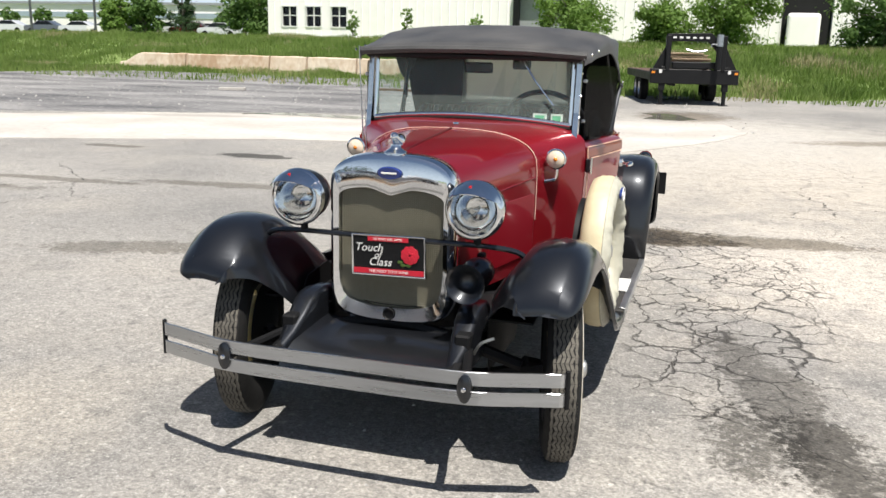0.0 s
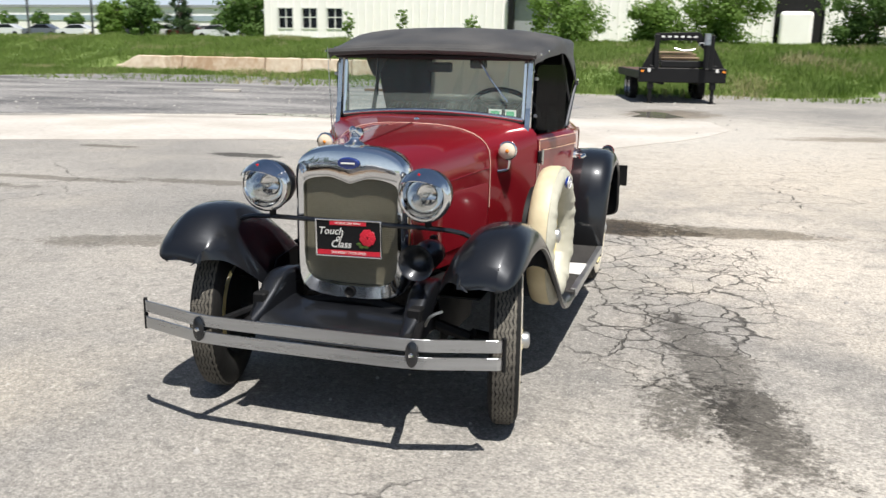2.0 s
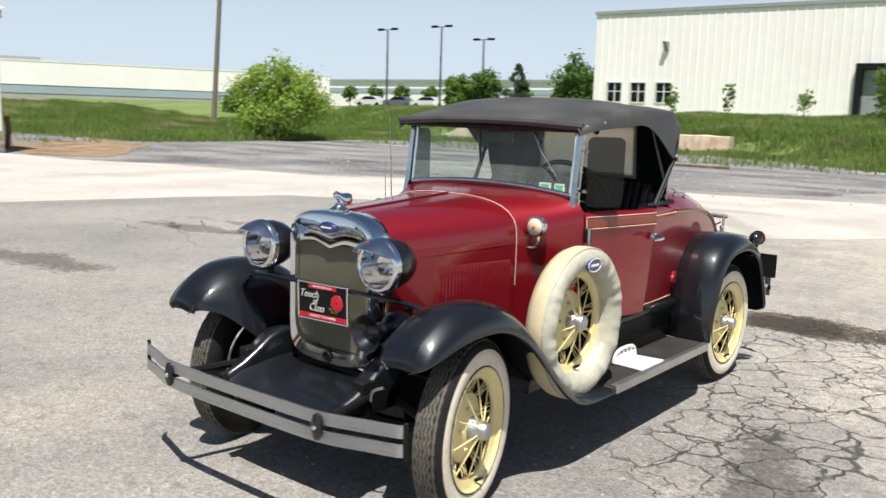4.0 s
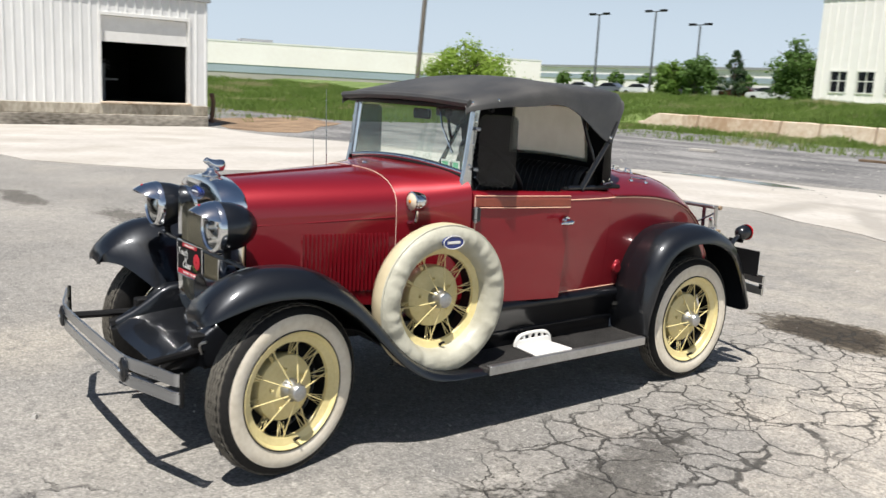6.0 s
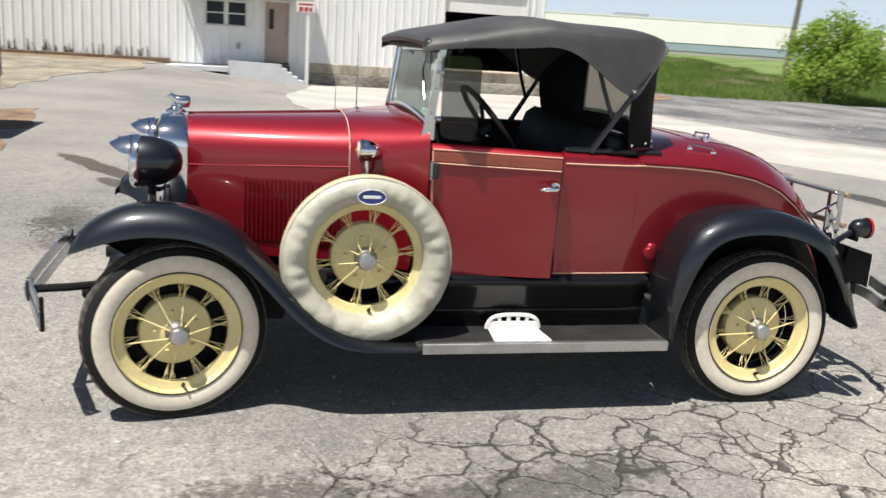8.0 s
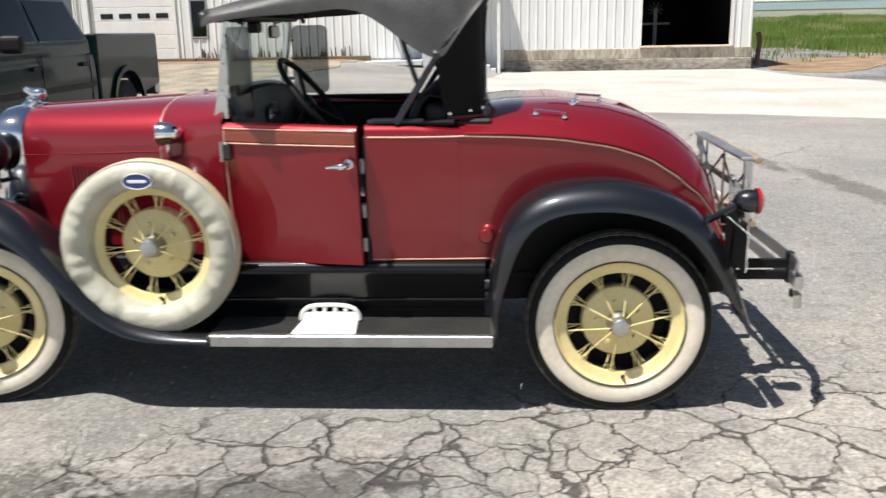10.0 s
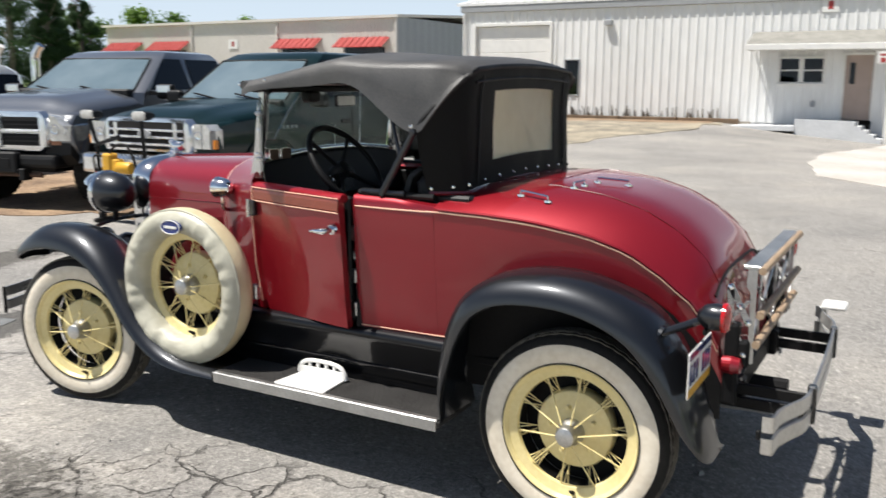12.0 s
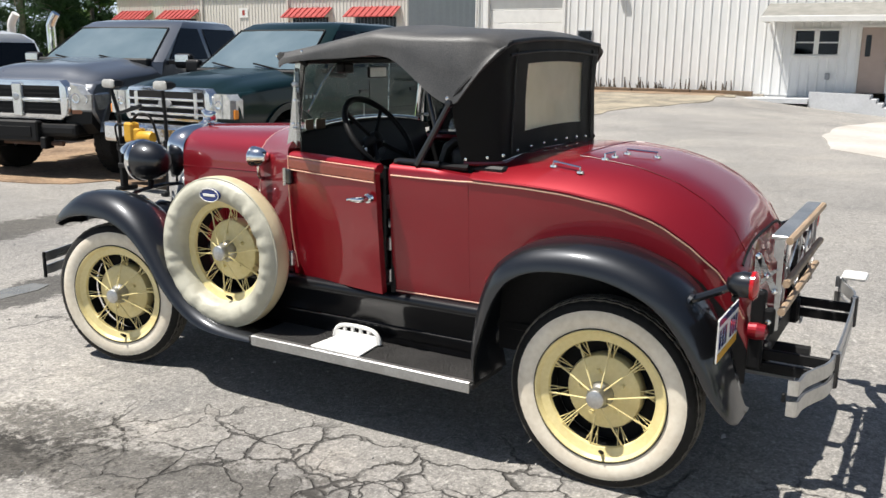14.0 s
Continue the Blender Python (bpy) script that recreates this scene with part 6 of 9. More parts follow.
    rings = [arch(0.255, 0.522, 1.04, 1.172, 0.03), arch(0.262, 0.512, 1.05, 1.192, 0.005), arch(0.262, 0.512, 1.05, 1.194, -0.060), arch(0.257, 0.515, 1.045, 1.188, -0.090), arch(0.242, 0.524, 1.032, 1.170, -0.102)]
    inner = arch(0.222, 0.575, 1.005, 1.058, -0.092)
    def dip(r):
        return [(x, y, z - (0.030 * max(0.0, 1 - abs(x) / 0.09) if z > 1.0 else 0.0)) for x, y, z in r]
    rings += [dip(inner), dip([(x, -0.06, z) for x, y, z in inner])]
    bm = loft(rings, True, False)
    part("radiator_shell", bm, CHROME, car, "polished radiator shell", smooth=45)
    # stone guard mesh in the opening
    bm = bmesh.new()
    g = dip([(x, -0.050, z) for x, y, z in inner])
    bm.faces.new([bm.verts.new(p) for p in g])
    gr = part("grille", bm, MESHGUARD, car, "dull fine-mesh stone guard")
    bm = bmesh.new()
    for i in range(50):
        x = -0.216 + i * 0.432 / 49
        add_box(bm, (x - 0.0017, -0.066, 0.58), (x + 0.0017, -0.058, 1.04 - 0.02 * max(0, 1 - abs(x) / 0.1)))
    for i in range(56):
        z = 0.582 + i * 0.0082
        add_box(bm, (-0.219, -0.068, z - 0.0014), (0.219, -0.060, z + 0.0014))
    part("mesh", bm, MESHGUARD, gr)
    bm = lathe([(0, 0.012), (0.047, 0.012), (0.052, 0.006), (0.052, 0), (0, 0)], 32, Matrix.Translation((0, -0.100, 1.120)) @ Matrix.Rotation(radians(8), 4, "X") @ TO_MY @ Matrix.Diagonal((1, 0.5, 1, 1)))
    bd = part("badge", bm, BLUE, car, "blue oval radiator badge")
    part("mark", box((-0.032, -0.1138, 1.1165), (0.032, -0.1118, 1.1235), 0.0008), WHITE, bd, "plain white bar")
    part("crank_hole", lathe([(0, 0.002), (0.018, 0.002), (0.024, 0.008), (0.027, 0.0)], 20, Matrix.Translation((0, -0.100, 0.543)) @ TO_MY), BLACK_FLAT, car)
    # ornament on the cap: plump bird with a level back
    bm = bmesh.new()
    add_lathe(bm, [(0, 0.0), (0.044, 0.0), (0.046, 0.010), (0.034, 0.018), (0.022, 0.026), (0.020, 0.040), (0, 0.044)], 20, Matrix.Translation((0, -0.035, 1.186)))
    rg = []
    for y, z, a, b in ((-0.100, 1.262, 0.003, 0.003), (-0.086, 1.262, 0.012, 0.012), (-0.070, 1.262, 0.018, 0.018), (-0.055, 1.254, 0.017, 0.020), (-0.035, 1.244, 0.026, 0.026), (-0.01, 1.240, 0.030, 0.028), (0.02, 1.240, 0.029, 0.029), (0.042, 1.241, 0.024, 0.027), (0.055, 1.244, 0.014, 0.020), (0.060, 1.246, 0.005, 0.010)):
        rg.append([(a * math.cos(k * math.pi / 6), y, z + b * math.sin(k * math.pi / 6)) for k in range(12)])
    add_loft(bm, [[(x, -0.022 + (y + 0.022) * 0.66, z - 0.004) for x, y, z in r] for r in rg])
    part("radiator_mascot", bm, CHROME, car, "chromed bird ornament on the radiator cap", smooth=60)
    # hood
    H0 = body_half(0.02, 0.252, 0.250, 1.186, 1.005, 0.60, 0.75)
    H1 = body_half(0.725, 0.420, 0.412, 1.226, 1.040, 0.59, 0.72)
    rings = []
    for i in range(9):
        t = i / 8
        rings.append([(a[0] + (b[0] - a[0]) * (t ** 0.92), a[1] + (b[1] - a[1]) * t, a[2] + (b[2] - a[2]) * t) for a, b in zip(H0, H1)])
    bm = bmesh.new()
    add_loft(bm, [sym(r) for r in rings], True, True)
    hood = part("hood", bm, RED, car, smooth=50)
    part("hinge", tube([(0, 0.02, 1.188), (0, 0.72, 1.228)], 0.006, 6), RED_DARK, hood, "thin centre hinge")
    for s in (1, -1):
        part("hinge", tube([(s * 0.2525, 0.02, 0.985), (s * 0.343, 0.385, 1.003), (s * 0.420, 0.722, 1.02)], 0.0035, 6), RED, hood, "thin side hinge")
        bm = bmesh.new()
        for i in range(22):
            y = 0.272 + i * 0.0195
            t = ((y - 0.02) / 0.705) ** 0.92
            x = 0.252 + (0.420 - 0.252) * t + 0.008
            rgs = []
            for z, b in ((0.945, 0.0005), (0.936, 0.0048), (0.80, 0.0042), (0.68, 0.0036), (0.665, 0.0005)):
                rgs.append([(s * (x - 0.012), y - 0.006, z), (s * (x + b), y + 0.002, z), (s * (x + b * 0.4), y + 0.007, z), (s * (x - 0.012), y + 0.007, z)])
            add_loft(bm, rgs)
        part("louvres", bm, RED, hood, "pressed upright louvres", smooth=40)
        part("latch", tube([(s * 0.30, 0.20, 0.62), (s * 0.315, 0.20, 0.66)], 0.008, 6), CHROME, hood)
    # cowl
    C0 = body_half(0.727, 0.424, 0.416, 1.231, 1.044, 0.588, 0.72)
    C1 = body_half(0.90, 0.520, 0.505, 1.243, 1.072, 0.586, 0.66)
    C2 = body_half(1.045, 0.598, 0.575, 1.250, 1.112, 0.585, 0.58)
    rings = []
    for a, b, n in ((C0, C1, 4), (C1, C2, 5)):
        for i in range(n):
            t = i / n
            rings.append([tuple(p[j] + (q[j] - p[j]) * t for j in range(3)) for p, q in zip(a, b)])
    rings.append(C2)
    part("cowl", loft([sym(r) for r in rings], True, True), RED, car, smooth=50)
    # pale line round hood and cowl joint
    ln = [(x * 1.008, 0.724, z + 0.003) for x, y, z in H1[:12]]
    for s in (1, -1):
        bead([(s * x, y, z) for x, y, z in ln], 0.0022, HOODLINE, car)
    # tub: sides round the cockpit
    def side_pts(y):
        if y <= 1.62:
            t = smoothstep(1.045, 1.62, y)
            wb, wl = 0.598 + 0.05 * t, 0.575 + 0.035 * t
        else:
            t = ((y - 1.62) / 0.38) ** 2
            wb, wl = 0.648 - 0.008 * t, 0.610 - 0.010 * t
        zb = 1.150 - 0.012 * smoothstep(1.045, 2.0, y) - 0.016 * smoothstep(1.80, 2.0, y)
        out = [(wb - 0.055, zb - 0.01), (wb - 0.035, zb + 0.006), (wb - 0.008, zb), (wb + 0.004 * (1 - smoothstep(1.60, 2.02, y)), zb - 0.02), (wb + 0.005 * (1 - smoothstep(1.60, 2.02, y)), zb - 0.06)]
        for i in range(1, 7):
            z = zb - 0.06 + (0.585 - zb + 0.06) * i / 6
            k = (zb - z) / (zb - 0.585)
            out.append((wb + 0.005 * (1 - smoothstep(1.60, 2.02, y)) * (1 - i / 6) + (wl - wb) * k ** 1.15 + 0.003 * math.sin(math.pi * k), z))
        return out
    for s in (1, -1):
        ys = [1.63, 1.72, 1.82, 1.92, 1.96, 1.9995] if s > 0 else [1.04, 1.2, 1.4, 1.6, 1.8, 1.92, 1.9995]
        rings = [[(s * x, y, z) for x, z in side_pts(y)] for y in ys]
        part("body_side", shell(rings, 0.02), RED, car, smooth=50)
    part("door_jamb", box((0.52, 1.615, 0.58), (0.622, 1.64, 1.10), 0.006), VINYL, car, "dark door jamb")
    for z in (0.98, 0.80, 0.66):
        part("striker", box((0.612, 1.60, z - 0.03), (0.632, 1.625, z + 0.03), 0.004), STEEL, car)
    # left door, hinged in front, standing a little open
    door = new("door")
    door.parent = car
    door.matrix_basis = Matrix.Translation((0.600, 1.052, 0)) @ Matrix.Rotation(radians(-6.2), 4, "Z") @ Matrix.Translation((-0.600, -1.052, 0))
    door["label"] = "maroon driver door standing slightly ajar"
    ys = [1.052, 1.15, 1.25, 1.35, 1.45, 1.55, 1.612]
    rings = [[(x, y, z) for x, z in side_pts(y)] for y in ys]
    part("panel", shell(rings, 0.03), RED, door, smooth=50)
    part("lining", box((0.545, 1.07, 0.62), (0.575, 1.60, 1.13), 0.008), VINYL, door, "black inner lining")
    part("moulding", loft([[(x + k, y, z - 0.003 * u) for k, z in ((0.0, 1.082), (0.0055, 1.086), (0.0045, 1.118), (0.002, 1.131), (-0.012, 1.131), (-0.012, 1.082))] for x, y, u in ((0.6035, 1.06, 0), (0.632, 1.3, 1), (0.6535, 1.61, 1.6))]), BROWNBAND, door, "brown band between the lines")
    for z in (1.136, 1.078):
        bead([(0.6035 + (0.004 if z > 1.1 else 0.0075), 1.056, z), (0.632 + (0 if z > 1.1 else 0.002), 1.3, z - 0.003), (0.6535 + (0.003 if z > 1.1 else 0.0055), 1.61, z - 0.005)], 0.0029, PINSTRIPE, door)
    bead([(0.6075, 1.057, 1.13), (0.611, 1.060, 1.0), (0.606, 1.068, 0.8), (0.588, 1.085, 0.62)], 0.003, PINSTRIPE, door)
    h = part("door_handle", tube(smooth_path([(0.672, 1.585, 1.005), (0.715, 1.582, 1.005), (0.722, 1.56, 1.004), (0.718, 1.54, 1.002), (0.713, 1.512, 0.999)], 3), [0.013] * 6 + [0.011] * 4 + [0.007] * 3, 8), CHROME, door, "chrome lever handle", smooth=50)
    part("escutcheon", lathe([(0, 0.012), (0.02, 0.012), (0.024, 0)], 16, Matrix.Translation((0.660, 1.585, 1.006)) @ TO_X), CHROME, h)
    for z in (1.045, 0.665):
        hg = part("hinge", box((0.600, 1.045, z - 0.035), (0.628, 1.085, z + 0.035), 0.006), BLACK if z > 1 else STEEL, door, "small door hinge")
        part("pin", tube([(0.628, 1.052, z - 0.04), (0.628, 1.052, z + 0.04)], 0.007, 6), STEEL, hg)
    # right door outline
    for s in (-1,):
        for z in (1.136, 1.078):
            bead([(s * 0.610, 1.056, z), (s * 0.638, 1.3, z - 0.003), (s * 0.659, 1.61, z - 0.005), (s * 0.652, 2.0, z - 0.01)], 0.0029, PINSTRIPE, car)
    # rear body with rumble lid
    ys = [2.00, 2.06, 2.12, 2.2, 2.3, 2.4, 2.5, 2.6, 2.68, 2.75, 2.82, 2.88, 2.94, 2.98, 3.02, 3.045, 3.065, 3.08, 3.09, 3.095]
    rings = []
    for y in ys:
        wb, wl, zt, zb, zl = deck_profile(y)
        rings.append(sym(body_half(y, wb, wl, zt, zb, zl, n=13, crease=4.5)))
    bm = loft(rings, True, True)
    part("rear_body", bm, RED, car, smooth=32)

    def deck_top(x, y, lift=0.0):
        wb, wl, zt, zb, zl = deck_profile(y)
        k = min(1.0, abs(x) / wb)
        return Vector((x, y, zb + (zt - zb) * (1 - k ** 4.5) + lift))
    for s in (1, -1):
        part("round_cap", lathe([(0, 0.020), (0.012, 0.019), (0.021, 0.013), (0.026, 0.004), (0.030, 0.004), (0.032, 0.0)], 20, Matrix.Translation((s * 0.606, 2.112, 0.715)) @ (TO_X if s > 0 else TO_X @ Matrix.Rotation(math.pi, 4, "X"))), RED, car, "small round maroon cap", smooth=50)
    # rumble lid seam and handles
    seam = [deck_top(0.36, y, 0.0015) for y in np.linspace(2.36, 3.03, 16)]
    seam2 = [deck_top(x, 2.36, 0.0015) for x in np.linspace(0.36, -0.36, 12)]
    seam3 = [deck_top(-0.36, y, 0.0015) for y in np.linspace(2.36, 3.03, 16)]
    lid = part("rumble_lid_seam", tube(seam, 0.0018, 5), RED_DARK, car, "thin dark lid seam")
    part("rumble_lid_seam", tube(seam2, 0.0018, 5), RED_DARK, car)
    part("rumble_lid_seam", tube(seam3, 0.0018, 5), RED_DARK, car)
    part("rumble_lid_seam", tube([deck_top(x, 3.035, 0.002) for x in np.linspace(-0.42, 0.42, 14)], 0.006, 5), BLACK_FLAT, car)
    for x, y, dx, dy in ((0.50, 2.36, 0.006, 0.058), (0.32, 2.47, 0.030, -0.010), (0.15, 2.55, -0.03, 0.055)):
        p0, p1 = deck_top(x - dx, y - dy), deck_top(x + dx, y + dy)
        part("deck_handle", tube([p0, p0 + Vector((0, 0, 0.020)), p1 + Vector((0, 0, 0.020)), p1], 0.005, 8), CHROME, car, "small chrome grab handle")
        for p in (p0, p1):
            part("handle_foot", lathe([(0.016, -0.002), (0.015, 0.006), (0, 0.008)], 12, Matrix.Translation(p)), CHROME, car)
    # belt pinstripe along the rear body
    for s in (1, -1):
        pts = []
        for y in [1.64, 1.8, 1.95] + list(np.linspace(2.02, 3.07, 22)):
            if y < 2.0:
                wb = side_pts(y)[3][0] + 0.001
                pts.append((s * wb, y, 1.098 if y > 1.7 else 1.10))
            else:
                wb, wl, zt, zb, zl = deck_profile(y)
                pts.append((s * (wb + 0.003), y, zb - 0.014 + 0.006 * smoothstep(2.0, 2.4, y)))
        bead(pts, 0.0038, PINSTRIPE, car)
        bead([(p[0] * 1.0, p[1], p[2] + 0.012) for p in pts[3:]], 0.006, RED, car, "moulding")
        if s > 0:
            bead([(side_pts(y)[2][0] - 0.004, y, side_pts(y)[2][1] - 0.004) for y in (1.64, 1.75, 1.85, 1.95, 2.0)], 0.0029, PINSTRIPE, car)
        bead([(s * 0.612, 1.64, 0.594), (s * 0.603, 2.0, 0.594), (s * 0.594, 2.12, 0.594)], 0.003, PINSTRIPE, car)
    # lower moulding and round step on the rear quarter
    part("step_pad", lathe([(0, 0.016), (0.026, 0.014), (0.032, 0.006), (0.032, -0.02)], 20, Matrix.Translation((0.612, 2.105, 0.693)) @ TO_X), RED, car, "small round red step", smooth=40)
    return car


CAR = roadster()


# ---- roadster: windscreen, top, cockpit, lamps, bumpers ----
def car_front(car):
    # headlights
    for s in (1, -1):
        m = Matrix.Translation((s * 0.366, -0.165, 1.010)) @ TO_Y
        hl = part("headlight", lathe([(0.106, 0.0), (0.109, 0.025), (0.105, 0.07), (0.092, 0.115), (0.066, 0.155), (0.034, 0.178), (0, 0.184)], 36, m), BLACK, car, "black bowl headlight", smooth=50)
        part("rim", lathe([(0.088, -0.020), (0.094, -0.027), (0.104, -0.026), (0.113, -0.014), (0.115, 0.006), (0.108, 0.012)], 40, m), CHROME, hl, "chrome rim", smooth=50)
        part("reflector", lathe([(0.100, -0.006), (0.094, 0.030), (0.076, 0.066), (0.046, 0.092), (0, 0.102)], 32, m), CHROME, hl, "silvered reflector bowl", smooth=60)
        part("bulb", lathe([(0, 0.0), (0.010, 0.004), (0.013, 0.018), (0.009, 0.036), (0.009, 0.06)], 12, m), LAMPGLASS, hl, smooth=60)
        ln = part("lens", lathe([(0.101, -0.014), (0.075, -0.024), (0.04, -0.030), (0, -0.032)], 32, m), LENSGLASS, hl, "clear domed lens", smooth=60)
        ln.visible_shadow = False
        bm = bmesh.new()
        rings = []
        for i in range(13):
            a = radians(22 + 136 * i / 12)
            ca, sa = math.cos(a), math.sin(a)
            lean = 0.085 * math.sin(math.pi * i / 12) ** 0.7
            rings.append([(s * 0.366 + 0.113 * ca, -0.187, 1.010 + 0.113 * sa), (s * 0.366 + 0.113 * ca, -0.193 - lean * 0.5, 1.010 + 0.110 * sa - lean * 0.10), (s * 0.366 + 0.109 * ca, -0.193 - lean, 1.010 + 0.104 * sa - lean * 0.30)])
        part("visor", shell(rings, 0.003), CHROME, hl, "chrome visor", smooth=50)
        part("jewel", lathe([(0, 0.008), (0.006, 0.006), (0.007, 0)], 10, Matrix.Translation((s * 0.366, -0.235, 1.108)) @ TO_MY), REDLENS, hl)
        part("stalk", tube([(s * 0.366, -0.11, 0.92), (s * 0.366, -0.11, 0.865)], 0.016, 8), BLACK_FLAT, hl)
    part("lamp_bar", tube(smooth_path([(-0.58, -0.08, 0.80), (-0.52, -0.09, 0.845), (-0.40, -0.11, 0.862), (-0.2, -0.125, 0.866), (0.2, -0.125, 0.866), (0.40, -0.11, 0.862), (0.52, -0.09, 0.845), (0.58, -0.08, 0.80)], 4), 0.011, 8), BLACK, car, "black lamp tie bar")
    # horn
    part("horn", lathe([(0.030, 0.20), (0.060, 0.16), (0.064, 0.10), (0.05, 0.07), (0.032, 0.04), (0.04, -0.01), (0.058, -0.045), (0.074, -0.062), (0.078, -0.066), (0.066, -0.058), (0.042, -0.02), (0, 0.03)], 28, Matrix.Translation((0.352, -0.16, 0.735)) @ TO_Y), BLACK, car, "black trumpet horn", smooth=50)
    part("horn_bracket", box((0.33, 0.02, 0.70), (0.36, 0.06, 0.80), 0.005), BLACK_FLAT, car)
    # front splash pan and frame horn covers
    rings = []
    for y, z in ((-0.04, 0.478), (-0.12, 0.474), (-0.22, 0.458), (-0.32, 0.432), (-0.38, 0.39)):
        rings.append([(x, y, z + 0.03 * (abs(x) / 0.33) ** 6) for x in np.linspace(-0.33, 0.33, 13)])
    part("splash_pan", shell(rings, 0.004), BLACK, car, "black front splash pan", smooth=40)
    for s in (1, -1):
        rings = []
        for y, zt, xi, xo in ((-0.405, 0.445, 0.335, 0.362), (-0.37, 0.462, 0.325, 0.372), (-0.30, 0.497, 0.312, 0.385), (-0.23, 0.545, 0.302, 0.392), (-0.17, 0.590, 0.296, 0.394), (-0.12, 0.612, 0.293, 0.394), (-0.06, 0.618, 0.290, 0.394), (0.02, 0.610, 0.288, 0.394)):
            r = min(0.022, (zt - 0.42) * 0.5)
            rings.append([(s * x, y, z) for x, z in ((xi, 0.41), (xi + 0.003, zt - r), (xi + 0.008, zt - r * 0.3), (xi + 0.022, zt), (xo - 0.022, zt), (xo - 0.007, zt - r * 0.3), (xo, zt - r), (xo, 0.41))])
        part("frame_horn_cover", loft(rings), BLACK, car, "black frame horn cover", smooth=50)
        part("shackle", tube([(s * 0.56, -0.05, 0.40), (s * 0.6, 0.02, 0.37)], 0.02, 6), BLACK_FLAT, car)
    part("starting_crank", tube(smooth_path([(0.40, -0.24, 0.47), (0.43, -0.26, 0.52), (0.48, -0.25, 0.545)], 4), 0.006, 6), ALU, car)
    # bumper: two flat bars, clamps and arms
    bp = new("front_bumper")
    bp.parent = car
    bp["label"] = "twin flat steel bumper bars"

    def bar_line(z, front):
        k = -1 if front else 1
        pts = [(-0.792, 0.118), (-0.775, 0.100), (-0.70, 0.078), (-0.58, 0.040), (-0.463, 0.010), (-0.25, 0.001), (0, 0.0), (0.25, 0.001), (0.463, 0.010), (0.58, 0.040), (0.70, 0.078), (0.775, 0.100), (0.792, 0.118)]
        return [Vector((x, (-0.595 if front else 3.41) - k * d, z)) for x, d in pts]

    def flat_bar(line, h, t):
        rings = []
        for p in smooth_path(line, 3):
            rings.append([(p.x, p.y - t, p.z - h), (p.x, p.y - t, p.z + h), (p.x, p.y + t, p.z + h), (p.x, p.y + t, p.z - h)])
        bm = loft(rings)
        bmesh.ops.bevel(bm, geom=[e for e in bm.edges if abs((e.verts[0].co - e.verts[1].co).x) > 0.012], offset=0.0015, segments=1, affect="EDGES")
        return bm
    for z in (0.5075, 0.4365):
        part("bar", flat_bar(bar_line(z, True), 0.025, 0.0045), STEEL, bp)
    for s in (1, -1):
        part("clamp", lathe([(0, 0.016), (0.018, 0.015), (0.026, 0.008), (0.026, -0.012), (0, -0.012)], 24, Matrix.Translation((s * 0.463, -0.590, 0.472)) @ TO_MY @ Matrix.Diagonal((1, 2.0, 1, 1))), BLACK, bp, "black oval clamp", smooth=40)
        part("bolt", lathe([(0, 0.022), (0.007, 0.021), (0.010, 0.015), (0.010, 0.008)], 12, Matrix.Translation((s * 0.463, -0.592, 0.472)) @ TO_MY), CHROME, bp)
        part("arm", tube([(s * 0.455, -0.575, 0.472), (s * 0.43, -0.45, 0.472), (s * 0.37, -0.2, 0.48)], 0.018, 8), BLACK_FLAT, bp)
        part("end_bolt", lathe([(0.009, -0.07), (0.009, 0.065), (0.006, 0.068), (0, 0.068)], 10, Matrix.Translation((s * 0.797, -0.476, 0.472))), BLACK_FLAT, bp)
    # plate on the lamp bar
    pt = new("novelty_plate")
    pt.parent = car
    pt["label"] = "black novelty plate with red bands, rose and script"
    pt.matrix_basis = Matrix.Translation((0.012, -0.142, 0.796)) @ Matrix.Rotation(radians(-1.5), 4, "Y")
    part("plate", box((-0.150, 0.0, -0.078), (0.150, 0.006, 0.078), 0.003), BLACK_FLAT, pt)
    bm = bmesh.new()
    for a, b, c, d in ((-0.156, 0.156, 0.076, 0.084), (-0.156, 0.156, -0.084, -0.076), (-0.156, -0.148, -0.076, 0.076), (0.148, 0.156, -0.076, 0.076)):
        add_box(bm, (a, -0.004, c), (b, 0.008, d), 0.002)
    part("plate_frame", bm, CHROME, pt, "chrome plate frame")
    part("band", box((-0.085, -0.003, 0.058), (0.085, 0.001, 0.075)), RED_BRIGHT, pt, "red band")
    part("band", box((-0.147, -0.003, -0.075), (0.147, 0.001, -0.054)), RED_BRIGHT, pt, "red band")
    face = lambda x, z: Matrix.Translation((x, -0.0035, z)) @ Matrix.Rotation(radians(90), 4, "X")
    words("HE WHO DIES WITH", 0.013, WHITE, pt, face(0, 0.0665))
    words("THE MOST TOYS WINS", 0.016, WHITE, pt, face(0, -0.0645))
    words("Touch", 0.046, WHITE, pt, face(-0.082, 0.030), shear=0.28)
    words("of", 0.036, WHITE, pt, face(-0.045, 0.002), shear=0.28)
    words("Class", 0.046, WHITE, pt, face(-0.035, -0.027), shear=0.28)
    bm = bmesh.new()
    rg = random.Random(2)
    for r, n in ((0.033, 9), (0.024, 7), (0.014, 5)):
        for k in range(n):
            a = 2 * math.pi * k / n + r * 40
            c = Vector((0.092 + r * 0.72 * math.cos(a), -0.004 - (0.035 - r) * 0.12, 0.008 + r * 0.72 * math.sin(a)))
